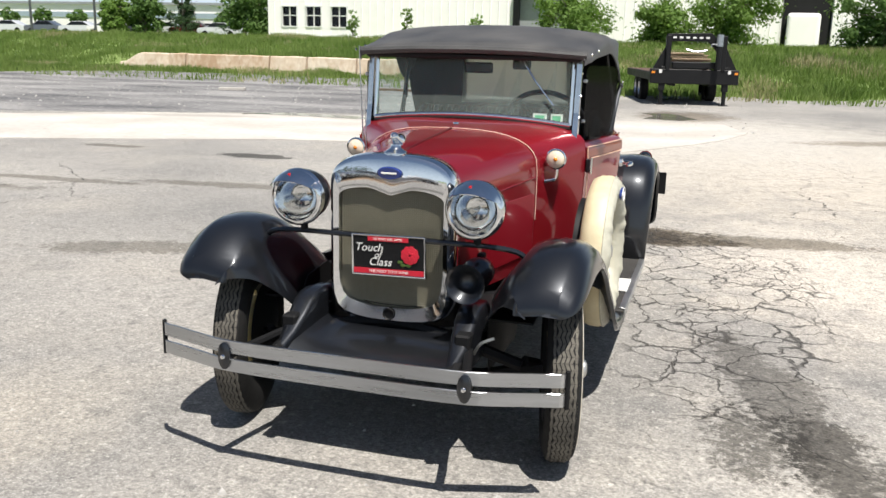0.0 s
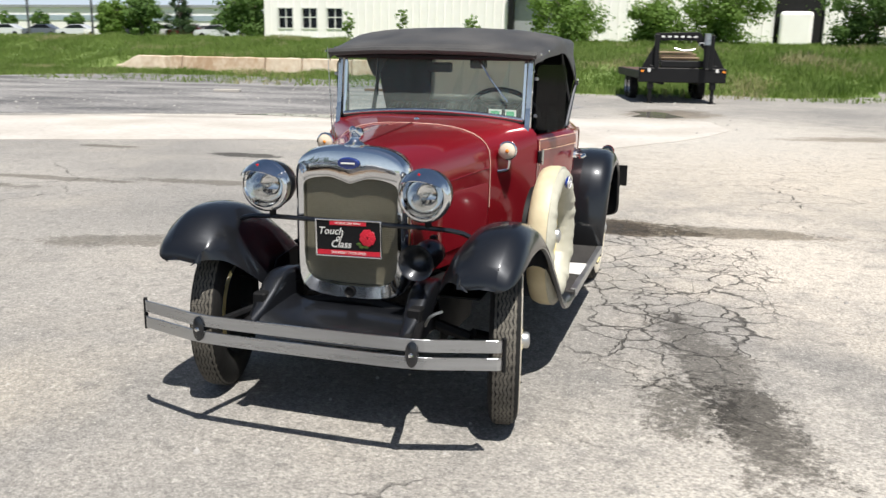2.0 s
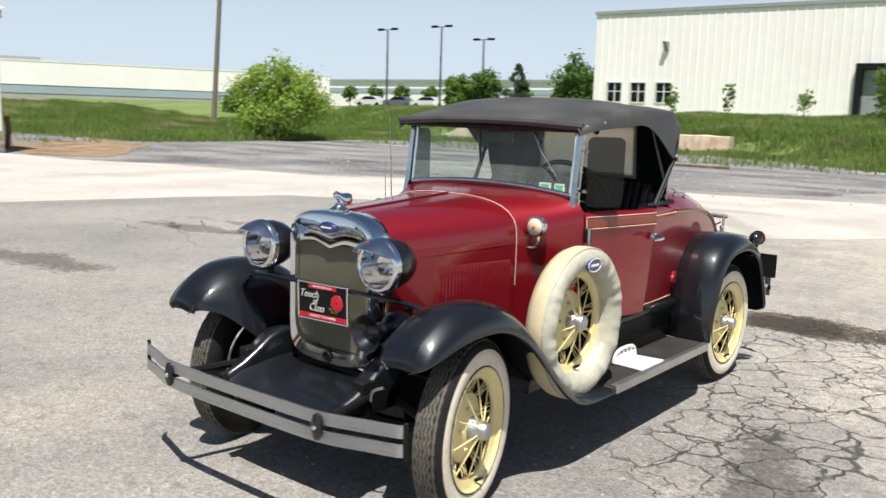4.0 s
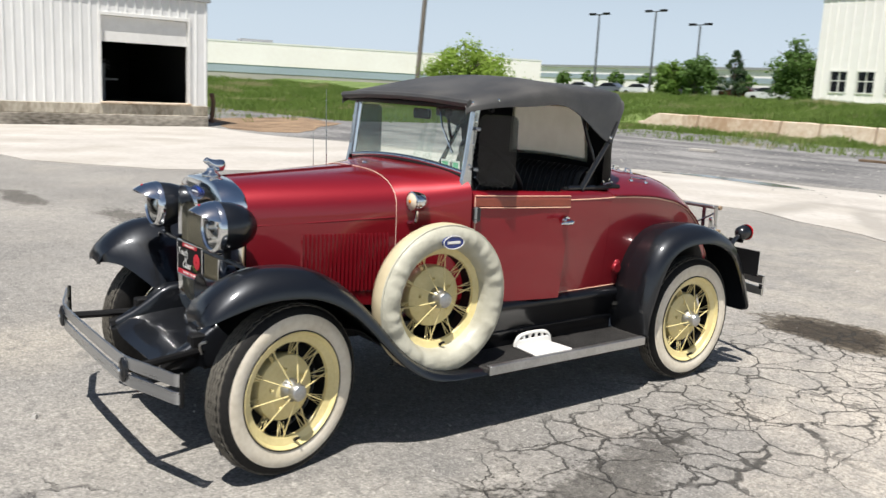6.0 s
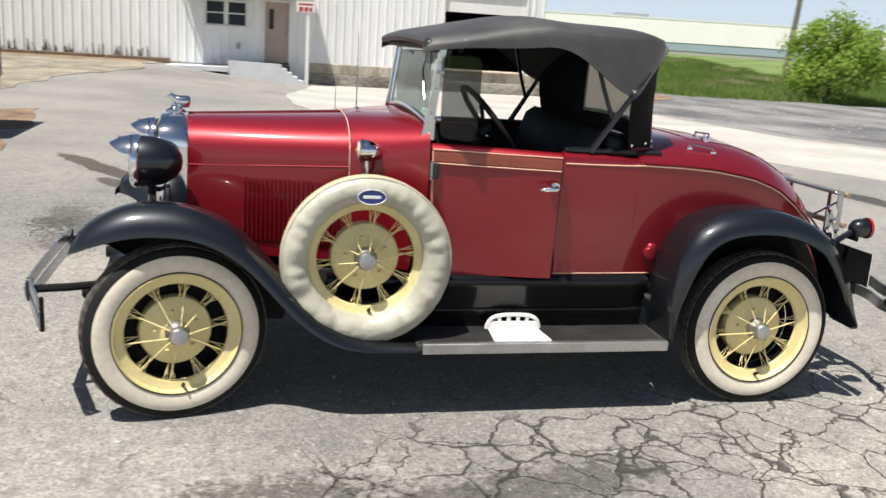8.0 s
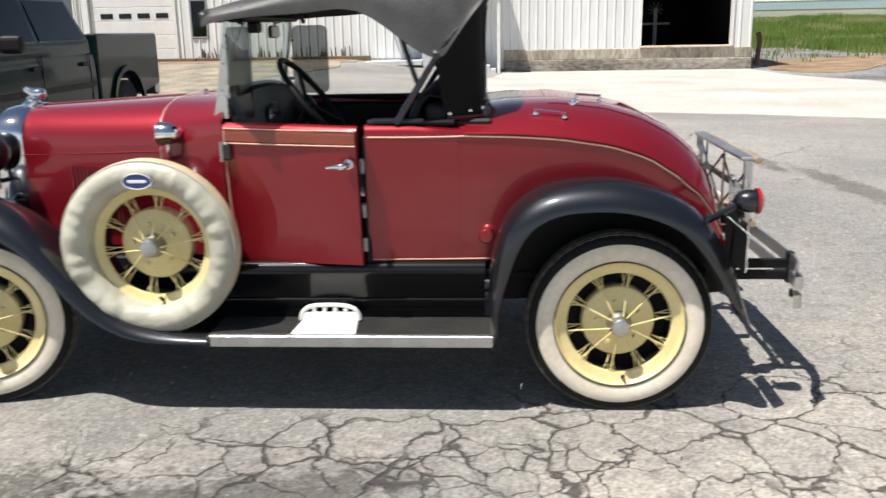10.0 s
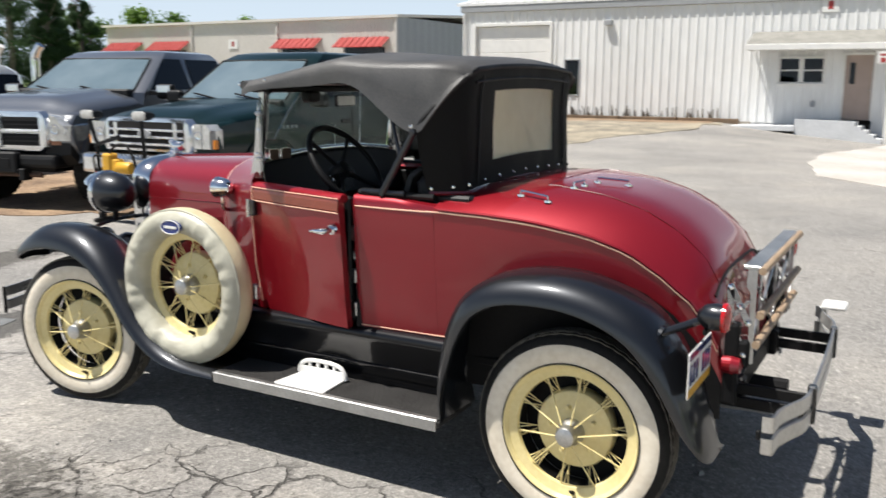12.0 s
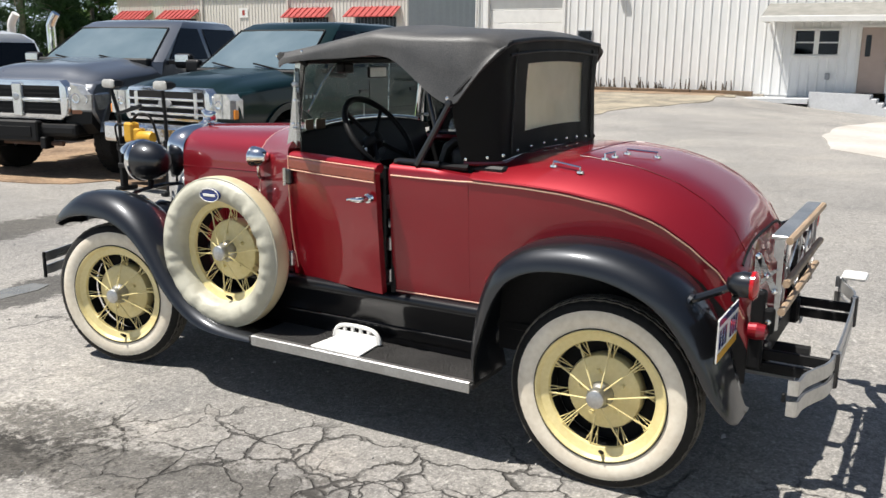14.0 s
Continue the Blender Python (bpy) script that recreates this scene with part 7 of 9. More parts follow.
            add_lathe(bm, [(0, 0.002), (r * 0.42, 0.0012), (r * 0.45, 0)], 9, Matrix.Translation(c) @ Matrix.Rotation(rg.uniform(-0.3, 0.3), 4, "Y") @ TO_MY)
    part("rose", bm, RED_BRIGHT, pt, "red rose")
    bm = bmesh.new()
    for a, b in ((0.05, -0.022), (0.062, -0.034), (0.085, -0.034)):
        add_lathe(bm, [(0, 0.0015), (0.012, 0.0)], 8, Matrix.Translation((a, -0.003, b)) @ TO_MY @ Matrix.Diagonal((1, 0.6, 1, 1)))
    part("leaves", bm, LEAF_DARK, pt)
    # cowl lamps and aerial
    for s in (1, -1):
        m = Matrix.Translation((s * 0.503, 0.762, 1.105)) @ TO_Y
        cl = part("cowl_lamp", lathe([(0.046, 0.0), (0.048, 0.015), (0.041, 0.05), (0.024, 0.078), (0, 0.086)], 28, m), CHROME, car, "small chrome cowl lamp", smooth=50)
        part("rim", lathe([(0.043, -0.010), (0.049, -0.008), (0.050, 0.004), (0.047, 0.008)], 28, m), CHROME, cl, smooth=50)
        part("lens", lathe([(0.045, -0.004), (0.034, -0.014), (0, -0.020)], 24, m), COWLGLASS, cl, "pale amber lens", smooth=50)
        part("bulb", lathe([(0, -0.0235), (0.007, -0.022), (0.010, -0.018)], 14, m), AMBER, cl, "small amber bulb", smooth=50)
        part("stem", tube(smooth_path([(s * 0.503, 0.787, 1.07), (s * 0.503, 0.787, 1.03), (s * 0.494, 0.785, 1.005), (s * 0.45, 0.775, 0.995)], 4), 0.0085, 8), CHROME, cl)
    part("aerial", tube([(-0.505, 0.86, 1.08), (-0.518, 0.86, 1.35), (-0.53, 0.86, 1.60)], [0.004, 0.003, 0.0015], 6), STEEL, car, "thin whip aerial")
    part("aerial", tube([(-0.44, 0.74, 1.10), (-0.45, 0.74, 1.36)], [0.003, 0.0012], 6), STEEL, car)
    part("cowl_vent", lathe([(0, 0.01), (0.012, 0.008), (0.014, 0)], 12, Matrix.Translation((0.0, 0.80, 1.242))), CHROME, car)


RED_BRIGHT = mat("bright red print", (0.50, 0.012, 0.03), 0.4, var=0.12, scale=30, fine=200)
COWLGLASS = mat("pale amber lens glass", (0.74, 0.62, 0.48), 0.12, var=0.12, scale=20, fine=90, coat=0.5)
STANCHION = mat("worn chrome stanchion", (0.66, 0.67, 0.68), 0.2, 1.0, var=0.12, scale=9, fine=90)
STICKER = mat("green sticker", (0.10, 0.42, 0.22), 0.5, var=0.2, scale=40, fine=200)


def car_windscreen(car):
    ws = new("windscreen")
    ws.parent = car
    ws["label"] = "chrome-framed upright windscreen"
    yb, yt, zb, zt = 1.045, 1.085, 1.238, 1.555
    L = lambda x, k: Vector((x, yb + (yt - yb) * k, zb + (zt - zb) * k))
    crown = lambda x: 0.034 * (1 - (x / 0.52) ** 2)
    low = [Vector((x, yb - 0.012 * (1 - (x / 0.52) ** 2), zb + crown(x))) for x in np.linspace(-0.515, 0.515, 13)]
    part("lower_frame", tube(low, 0.0135, 8), CHROME, ws, smooth=50)
    part("seal", tube([p - Vector((0, 0, 0.018)) for p in low], 0.013, 8), RUBBER, ws, "black rubber seal")
    part("upper_frame", tube([L(-0.515, 1), L(0.515, 1)], 0.011, 8), CHROME, ws)
    for s in (1, -1):
        part("side_frame", tube([L(s * 0.515, 0.0), L(s * 0.515, 1)], 0.010, 8), CHROME, ws)
        st = part("stanchion", loft([[(s * (0.543 + a * 0.013), yb + (yt - yb) * k + b * w, zb + (zt - zb) * k) for a, b in ((-1, -1), (1, -1), (1, 1), (-1, 1))] for k, w in ((-0.22, 0.030), (-0.05, 0.024), (0.2, 0.017), (0.6, 0.016), (1.03, 0.014))]), STANCHION, ws, "silver windscreen stanchion")
        for k in (0.12, 0.45, 0.8):
            part("screw", lathe([(0, 0.006), (0.008, 0.004), (0.009, 0)], 10, Matrix.Translation(L(s * 0.556, k)) @ (TO_X if s > 0 else TO_X @ Matrix.Rotation(math.pi, 4, "X"))), CHROME, st)
        # smoked wind wing on two brackets
        rim = []
        for cx, cz, a0 in ((0.155, 1.495, 0), (0.035, 1.495, 90), (0.035, 1.215, 180), (0.155, 1.215, 270)):
            rim += [(cx + 0.033 * math.cos(radians(a0 + 15 * i)), cz + 0.033 * math.sin(radians(a0 + 15 * i))) for i in range(7)]
        bm = prism(rim, -0.003, 0.003, "y")
        bmesh.ops.transform(bm, matrix=Matrix.Translation((s * 0.575, 1.085, 0)) @ Matrix.Rotation(radians(44 if s > 0 else 93), 4, "Z"), verts=bm.verts)
        wg = part("wind_wing", bm, SMOKED, ws, "smoked wind wing with rounded corners")
        for z in (1.26, 1.455):
            part("bracket", box((s * 0.574 - 0.010, 1.066, z - 0.009), (s * 0.574 + 0.010, 1.092, z + 0.009), 0.006, 2), STEEL, wg)
    bm = bmesh.new()
    top = [L(x, 1) for x in np.linspace(-0.515, 0.515, 13)]
    A = [bm.verts.new(p) for p in low]
    B = [bm.verts.new(p) for p in top]
    for i in range(12):
        bm.faces.new((A[i], A[i + 1], B[i + 1], B[i]))
    bmesh.ops.solidify(bm, geom=list(bm.faces), thickness=0.005)
    g = part("glass", bm, GLASS, ws, "greenish flat glass", smooth=40)
    g.visible_shadow = False
    for x, w in ((0.36, 0.07), (0.445, 0.06)):
        st = part("sticker", box((x - w / 2, 1.052, 1.243), (x + w / 2, 1.054, 1.29)), WHITE, ws, "small inspection sticker")
        part("sticker_back", box((x - w / 2, 1.0545, 1.243), (x + w / 2, 1.0555, 1.29)), TIMBER, st, "dull yellowed back")
        part("sticker_print", box((x - w * 0.36, 1.0495, 1.252), (x + w * 0.34, 1.0515, 1.281)), STICKER, st)
    part("wiper", tube([(0.26, 1.075, 1.545), (0.33, 1.045, 1.45), (0.43, 1.040, 1.33)], 0.0045, 6), CHROME, ws)
    part("wiper_motor", box((0.20, 1.09, 1.50), (0.29, 1.14, 1.55), 0.012, 2), TRIMBLACK, ws)
    mr = part("mirror", box((-0.06, 1.13, 1.475), (0.09, 1.15, 1.53), 0.012, 2), TRIMBLACK, ws, "black-backed rear-view mirror")
    part("mirror_glass", box((-0.055, 1.1505, 1.48), (0.085, 1.152, 1.525)), ALU, mr)


def car_top(car):
    tp = new("canvas_top")
    tp.parent = car
    tp["label"] = "faded black folding canvas top"
    # roof skin: across the bows
    bows = [(0.992, 1.600, 0.575, 0.022), (1.022, 1.620, 0.590, 0.030), (1.06, 1.633, 0.600, 0.036), (1.18, 1.660, 0.605, 0.044), (1.33, 1.692, 0.61, 0.047), (1.45, 1.714, 0.618, 0.047), (1.53, 1.721, 0.624, 0.044), (1.58, 1.719, 0.625, 0.044), (1.72, 1.709, 0.630, 0.044), (1.88, 1.705, 0.630, 0.042), (1.98, 1.701, 0.620, 0.038), (2.05, 1.690, 0.59, 0.034), (2.085, 1.676, 0.566, 0.032), (2.104, 1.664, 0.535, 0.022)]

    def flap(y):
        """How far the side hangs below the roof edge."""
        if y < 1.97:
            return 0.050 + 0.040 * smoothstep(1.10, 1.50, y) + 0.182 * smoothstep(1.58, 2.00, y)
        return 0.270 - 0.246 * min(1.0, (y - 1.97) / 0.132)
    rings = []
    fine = smooth_path([Vector((b[0], b[1], b[2])) for b in bows], 3)
    cr = smooth_path([Vector((b[3], 0, 0)) for b in bows], 3)
    for v, c in zip(fine, cr):
        y, zt, w, d = v.x, v.y, v.z, c.x
        ring = []
        for x in np.linspace(-1, 1, 17):
            sag = 0.0025 * math.sin(x * 5 + y * 3) * (1 - x * x)
            ring.append((w * 0.97 * x, y, zt - d * abs(x) ** 3.4 - sag))
        f = flap(y)
        lead = min(0.03, f * 0.12) * smoothstep(1.5, 1.9, y)
        right = [(w, y, zt - d - 0.022), (w + 0.004, y - lead * 0.4, zt - d - f * 0.55), (w + 0.002 + 0.030 * smoothstep(1.5, 1.9, y), y - lead, zt - d - f)]
        ring = [(-a, b, cc) for a, b, cc in reversed(right)] + ring + right
        rings.append(ring)
    part("roof_skin", shell(rings, 0.006), CANVAS, tp, "faded grey-black canvas", smooth=60)
    part("front_rail", tube([(-0.585, 1.010, 1.575), (-0.3, 0.997, 1.59), (0, 0.993, 1.594), (0.3, 0.997, 1.59), (0.585, 1.010, 1.575)], 0.02, 8), CANVAS, tp, "rolled canvas front edge")
    part("header_rail", box((-0.56, 1.02, 1.545), (0.56, 1.13, 1.575), 0.01), VINYL, tp, "black wooden header rail")
    for s in (1, -1):
        for y, x in ((1.01, 0.606), (1.16, 0.618)):
            part("snap", lathe([(0, 0.006), (0.006, 0.005), (0.007, 0)], 10, Matrix.Translation((s * x, y, 1.58 if y < 1.1 else 1.598)) @ (TO_X if s > 0 else TO_X @ Matrix.Rotation(math.pi, 4, "X"))), CHROME, tp)
    # rear curtain: wraps from the side over the back, with window
    def curtain(u, k):
        """u runs round the back from side to side, k from the top down."""
        h, side = abs(u), (1 if u >= 0 else -1)
        if h <= 0.66:
            t = h / 0.66
            a = Vector((0.50 * t, 2.100, 1.660 - 0.022 * t * t))
            b = Vector((0.53 * t, 2.100 - 0.008 * t * t, 1.200 - 0.022 * t * t))
        else:
            t = (h - 0.66) / 0.34
            a = Vector((0.50 + 0.140 * math.sin(t * math.pi / 2), 2.100 - 0.180 * t ** 1.25, 1.638 - 0.215 * t ** 1.15))
            b = Vector((0.53 + 0.066 * t, 2.092 - 0.142 * t ** 1.3, 1.178 - 0.008 * t))
        q = a.lerp(b, k)
        q.x *= side
        q.y += -0.008 * math.sin(math.pi * k) + 0.004 * noise.noise((u * 6, k * 5, 2))
        return q
    us, ks = np.linspace(-1, 1, 41), np.linspace(0, 1, 11)
    # window opening left out of the middle of the back panel
    bm = bmesh.new()
    grid = [[curtain(u, k) for k in ks] for u in us]
    nrm = Vector((0, 1, 0))
    V = [[bm.verts.new(p) for p in row] for row in grid]
    for i in range(len(us) - 1):
        for j in range(len(ks) - 1):
            mid = (us[i] + us[i + 1]) / 2
            if abs(mid) < 0.40 and 0.2 < (ks[j] + ks[j + 1]) / 2 < 0.8:
                continue
            bm.faces.new((V[i][j], V[i + 1][j], V[i + 1][j + 1], V[i][j + 1]))
    bmesh.ops.solidify(bm, geom=list(bm.faces), thickness=0.006)
    part("rear_curtain", bm, VINYL, tp, "black vinyl rear curtain", smooth=50)
    bm = bmesh.new()
    W = [[bm.verts.new(curtain(u, k) - Vector((0, 0.005, 0))) for k in np.linspace(0.16, 0.84, 8)] for u in np.linspace(-0.43, 0.43, 10)]
    for i in range(9):
        for j in range(7):
            bm.faces.new((W[i][j], W[i + 1][j], W[i + 1][j + 1], W[i][j + 1]))
    part("rear_window", bm, PLASTIC_CLEAR, tp, "yellowed plastic rear window", smooth=60)
    for u in (-0.56, 0.56):
        part("seam", tube([curtain(u, k) + Vector((0, 0.005, 0)) for k in np.linspace(0.05, 0.97, 8)], 0.004, 5), VINYL, tp)
    part("valance", tube([curtain(u, 0.10) + Vector((0, 0.004, 0)) for u in np.linspace(-0.64, 0.64, 30)], 0.006, 6), VINYL, tp, "rolled black valance edge")
    piping = [curtain(u, 0.0) + Vector((0, 0.006, 0.004)) for u in np.linspace(-1, 1, 41)]
    part("binding", tube(piping, 0.010, 6), VINYL, tp, "black binding")
    for u in np.linspace(-0.97, 0.97, 13):
        p = curtain(u, 0.955)
        d = Vector((p.x * (1.2 if abs(u) > 0.62 else 0.05), 1.0 if abs(u) < 0.62 else 0.15, 0)).normalized()
        part("snap", lathe([(0, 0.006), (0.006, 0.005), (0.0075, 0)], 10, Matrix.Translation(p) @ d.to_track_quat("Z", "Y").to_matrix().to_4x4()), CHROME, tp, "chrome snap")
    part("welt", tube([curtain(u, 1.02) + Vector((0, 0.004, 0)) for u in np.linspace(-1, 1, 41)], 0.009, 6), RED_DARK, tp)
    # irons
    for s in (1, -1):
        part("top_iron", tube([(s * 0.630, 1.755, 1.150), (s * 0.640, 1.835, 1.275), (s * 0.652, 1.918, 1.405)], [0.016, 0.014, 0.012], 8), BLACK, tp, "black folding iron")
        part("top_iron", tube([(s * 0.630, 1.845, 1.295), (s * 0.610, 1.80, 1.42), (s * 0.585, 1.745, 1.60)], 0.010, 8), BLACK, tp)
        part("iron_rest", tube([(s * 0.625, 1.66, 1.160), (s * 0.625, 1.86, 1.160)], 0.012, 8), BLACK, tp)
        jt = part("joint", lathe([(0, 0.016), (0.013, 0.014), (0.016, -0.01), (0, -0.01)], 14, Matrix.Translation((s * 0.655, 1.918, 1.405)) @ TO_X), BLACK, tp)
        part("snap", lathe([(0, 0.008), (0.007, 0.006), (0.009, 0)], 10, Matrix.Translation((s * 0.664, 1.915, 1.425)) @ (TO_X if s > 0 else TO_X @ Matrix.Rotation(math.pi, 4, "X"))), CHROME, tp)
        part("folded_side", loft([[(s * (0.50 + 0.04 * math.cos(a)), y, 1.19 + 0.7 * r * math.sin(a)) for a in np.linspace(0, 2 * math.pi, 9)[:-1]] for y, r in ((1.86, 0.02), (1.91, 0.05), (2.00, 0.055), (2.06, 0.03))]), VINYL, tp, smooth=60)
    for y, z in ((1.15, 1.635), (1.52, 1.694), (1.88, 1.682)):
        part("bow", tube([(-0.59, y, z - 0.09), (-0.5, y, z - 0.035), (-0.25, y, z - 0.012), (0, y, z - 0.008), (0.25, y, z - 0.012), (0.5, y, z - 0.035), (0.59, y, z - 0.09)], 0.012, 6), BLACK_FLAT, tp, "wooden top bow")


def car_cockpit(car):
    part("dashboard", shell([[(x, 1.075 + 0.05 * k, 1.225 + 0.03 * (1 - (x / 0.55) ** 2) - 0.20 * k) for x in np.linspace(-0.55, 0.55, 9)] for k in (0.0, 0.3, 0.7, 1.0)], 0.01), VINYL, car, "black dashboard")
    ip = part("instrument_panel", lathe([(0, 0.012), (0.085, 0.012), (0.09, 0)], 24, Matrix.Translation((0, 1.115, 1.12)) @ TO_Y @ Matrix.Diagonal((1, 0.75, 1, 1))), STEEL, car, "oval steel instrument panel")
    sw = new("steering_wheel")
    sw.parent = car
    sw["label"] = "black rimmed steering wheel"
    sw.matrix_basis = Matrix.Translation((0.335, 1.372, 1.225)) @ Matrix.Rotation(radians(-52), 4, "X")
    part("rim", tube([(0.205 * math.cos(2 * math.pi * k / 40), 0.205 * math.sin(2 * math.pi * k / 40), 0) for k in range(40)], 0.0135, 8, True), TRIMBLACK, sw, smooth=60)
    for k in range(4):
        a = math.pi / 4 + k * math.pi / 2
        part("spoke", tube([(0.03 * math.cos(a), 0.03 * math.sin(a), -0.03), (0.2 * math.cos(a), 0.2 * math.sin(a), 0)], 0.010, 6), TRIMBLACK, sw)
    part("hub", lathe([(0, 0.0), (0.03, -0.005), (0.042, -0.03), (0.04, -0.07), (0, -0.08)], 20), TRIMBLACK, sw, smooth=50)
    part("levers", tube([(0.09, 0.02, -0.05), (0.0, 0.0, -0.055), (-0.09, 0.02, -0.05)], 0.006, 6), CHROME, sw, "chrome control levers")
    part("steering_column", tube([(0.335, 1.357, 1.19), (0.32, 1.12, 0.85), (0.30, 0.98, 0.68)], 0.022, 8), TRIMBLACK, car)
    part("gear_lever", tube(smooth_path([(0.03, 1.28, 0.6), (0.03, 1.30, 0.85), (0.03, 1.36, 1.02)], 4), 0.009, 6), CHROME, car)
    part("gear_knob", lathe([(0, 0.022), (0.018, 0.014), (0.022, 0), (0.016, -0.016), (0, -0.02)], 14, Matrix.Translation((0.03, 1.363, 1.03))), TRIMBLACK, car)
    # bench seat: cushion and pleated back
    part("seat_cushion", box((-0.53, 1.42, 0.66), (0.53, 1.90, 0.86), 0.05, 3), LEATHER, car, smooth=50)
    sb = new("seat_back")
    sb.parent = car
    sb["label"] = "pleated black seat back"
    n = 26
    for i in range(n):
        bm = bmesh.new()
        x0, x1 = -0.54 + 1.08 * i / n, -0.54 + 1.08 * (i + 1) / n
        xc, r = (x0 + x1) / 2, (x1 - x0) / 2
        rings = []
        for y, z, t in ((1.77, 0.80, 0.03), (1.785, 0.97, 0.05), (1.81, 1.12, 0.05), (1.84, 1.215, 0.045), (1.88, 1.25, 0.03), (1.93, 1.24, 0.02)):
            rings.append([(xc + r * math.cos(a), y - t * 0.5 * math.sin(a), z + 0.012 * math.sin(a)) for a in np.linspace(-0.2, math.pi + 0.2, 7)])
        add_loft(bm, rings, False, False)
        part("pleat", bm, LEATHER, sb, smooth=60)
    part("seat_bolster", box((-0.55, 1.86, 0.70), (0.55, 1.985, 1.225), 0.035, 3), LEATHER, car, smooth=50)
    part("rear_shelf", box((-0.58, 1.98, 1.13), (0.58, 2.13, 1.16), 0.01), VINYL, car)
    for s in (1, -1):
        part("side_lining", box((s * 0.56 - 0.012, 1.06 if s < 0 else 1.66, 0.6), (s * 0.56 + 0.012, 2.0, 1.12), 0.006), VINYL, car)
    part("arm_rest_roll", tube([(-0.585, 1.08, 1.155), (-0.605, 1.4, 1.157), (-0.615, 1.7, 1.155), (-0.6, 1.95, 1.15)], 0.016, 8), VINYL, car, "black padded cockpit edge")
    part("arm_rest_roll", tube([(0.615, 1.64, 1.152), (0.612, 1.8, 1.153), (0.60, 1.98, 1.15)], 0.014, 8), VINYL, car)


def car_rear(car):
    # step plate on the running board
    sp = new("step_plate")
    sp.parent = car
    sp["label"] = "white cast step plate with holed lip"
    part("plate", prism([(0.655, 1.345), (0.655, 1.575), (0.818, 1.59), (0.822, 1.585), (0.822, 1.335), (0.818, 1.33)], 0.342, 0.350, "z", 0.002), WHITE, sp)
    lip = smooth_path([Vector((0.655, y, z)) for y, z in ((1.337, 0.348), (1.342, 0.372), (1.362, 0.397), (1.40, 0.409), (1.46, 0.412), (1.52, 0.409), (1.558, 0.397), (1.578, 0.372), (1.583, 0.348))], 3)
    part("lip", tube(lip, 0.0095, 8), WHITE, sp, smooth=60)
    for y in (1.395, 1.438, 1.482, 1.525):
        part("web", box((0.649, y - 0.009, 0.370), (0.661, y + 0.009, 0.405), 0.003), WHITE, sp)
    part("base_rib", box((0.647, 1.342, 0.345), (0.663, 1.578, 0.382), 0.004), WHITE, sp)
    # tail lamps
    for s in (1, -1):
        c = Vector((s * 0.735, 3.10, 0.855))
        tl = part("tail_lamp", lathe([(0.043, 0.03), (0.045, 0.0), (0.038, -0.03), (0.020, -0.05), (0, -0.055)], 24, Matrix.Translation(c) @ TO_Y), BLACK, car, "black drum tail lamp", smooth=50)
        part("lens", lathe([(0.049, 0.028), (0.050, 0.040), (0.037, 0.050), (0, 0.055)], 24, Matrix.Translation(c) @ TO_Y), REDLENS, tl, "red lens", smooth=50)
        part("arm", tube(smooth_path([c + Vector((0, -0.03, -0.01)), c + Vector((s * 0.01, -0.09, -0.04)), c + Vector((s * 0.03, -0.16, -0.07))], 4), 0.014, 8), BLACK, tl)
        part("arm_pad", lathe([(0.03, -0.005), (0.026, 0.008), (0, 0.012)], 16, Matrix.Translation(c + Vector((s * 0.03, -0.165, -0.072))) @ Matrix.Rotation(radians(60), 4, "X")), BLACK, tl)
    # number plate with plain bars
    npl = new("number_plate")
    npl.parent = car
    npl["label"] = "white and yellow number plate with blue bars"
    npl.matrix_basis = Matrix.Translation((0.745, 3.066, 0.690)) @ Matrix.Rotation(radians(180), 4, "Z")
    part("plate", box((-0.15, 0.0, -0.075), (0.15, 0.004, 0.075), 0.004), WHITE, npl)
    part("backing", box((-0.152, 0.0045, -0.077), (0.152, 0.008, 0.077), 0.002), BLACK_FLAT, npl, "dark plate back")
    part("band", box((-0.145, -0.0015, -0.072), (0.145, 0.0, -0.045)), YELLOWPAINT, npl, "yellow band")
    part("band", box((-0.145, -0.0015, 0.050), (0.145, 0.0, 0.072)), BLUE, npl, "blue band")
    for i in range(7):
        if i != 3:
            x = -0.12 + i * 0.04
            part("bar", box((x - 0.013, -0.002, -0.032), (x + 0.013, 0.0, 0.034)), BLUE, npl, "plain blue bar")
    part("plate_bracket", box((0.66, 3.07, 0.795), (0.76, 3.085, 0.815), 0.003), BLACK_FLAT, car)
    # rounded knob in body paint, added for the lower rear body corner
    part("body_corner_knob", lathe([(0.03, 0.0), (0.034, 0.03), (0.028, 0.06), (0, 0.07)], 18, Matrix.Translation((0.50, 3.09, 0.63)) @ TO_Y), RED, car, "rounded maroon knob standing for the lower body corner")
    # luggage rack, folded up against the back
    rk = new("luggage_rack")
    rk.parent = car
    rk["label"] = "folded steel luggage rack with wooden slats"
    top, lowz, y = 0.975, 0.66, 3.180
    X0, X1 = -0.385, 0.48
    part("top_rail", box((X0, y - 0.045, top - 0.006), (X1, y + 0.012, top + 0.008), 0.003), ALU, rk, "flat bright top rail")
    part("slat", tube([(X0 - 0.012, y + 0.020, top - 0.006), (X1 + 0.012, y + 0.020, top - 0.006)], 0.014, 8), WOOD, rk, "weathered wooden slat")
    for z, d in ((0.815, 0.022), (0.710, 0.014)):
        part("slat", tube([(X0 - 0.015, y + d, z), (X1 + 0.015, y + d, z)], 0.0145, 8), WOOD, rk, "round wooden slat")
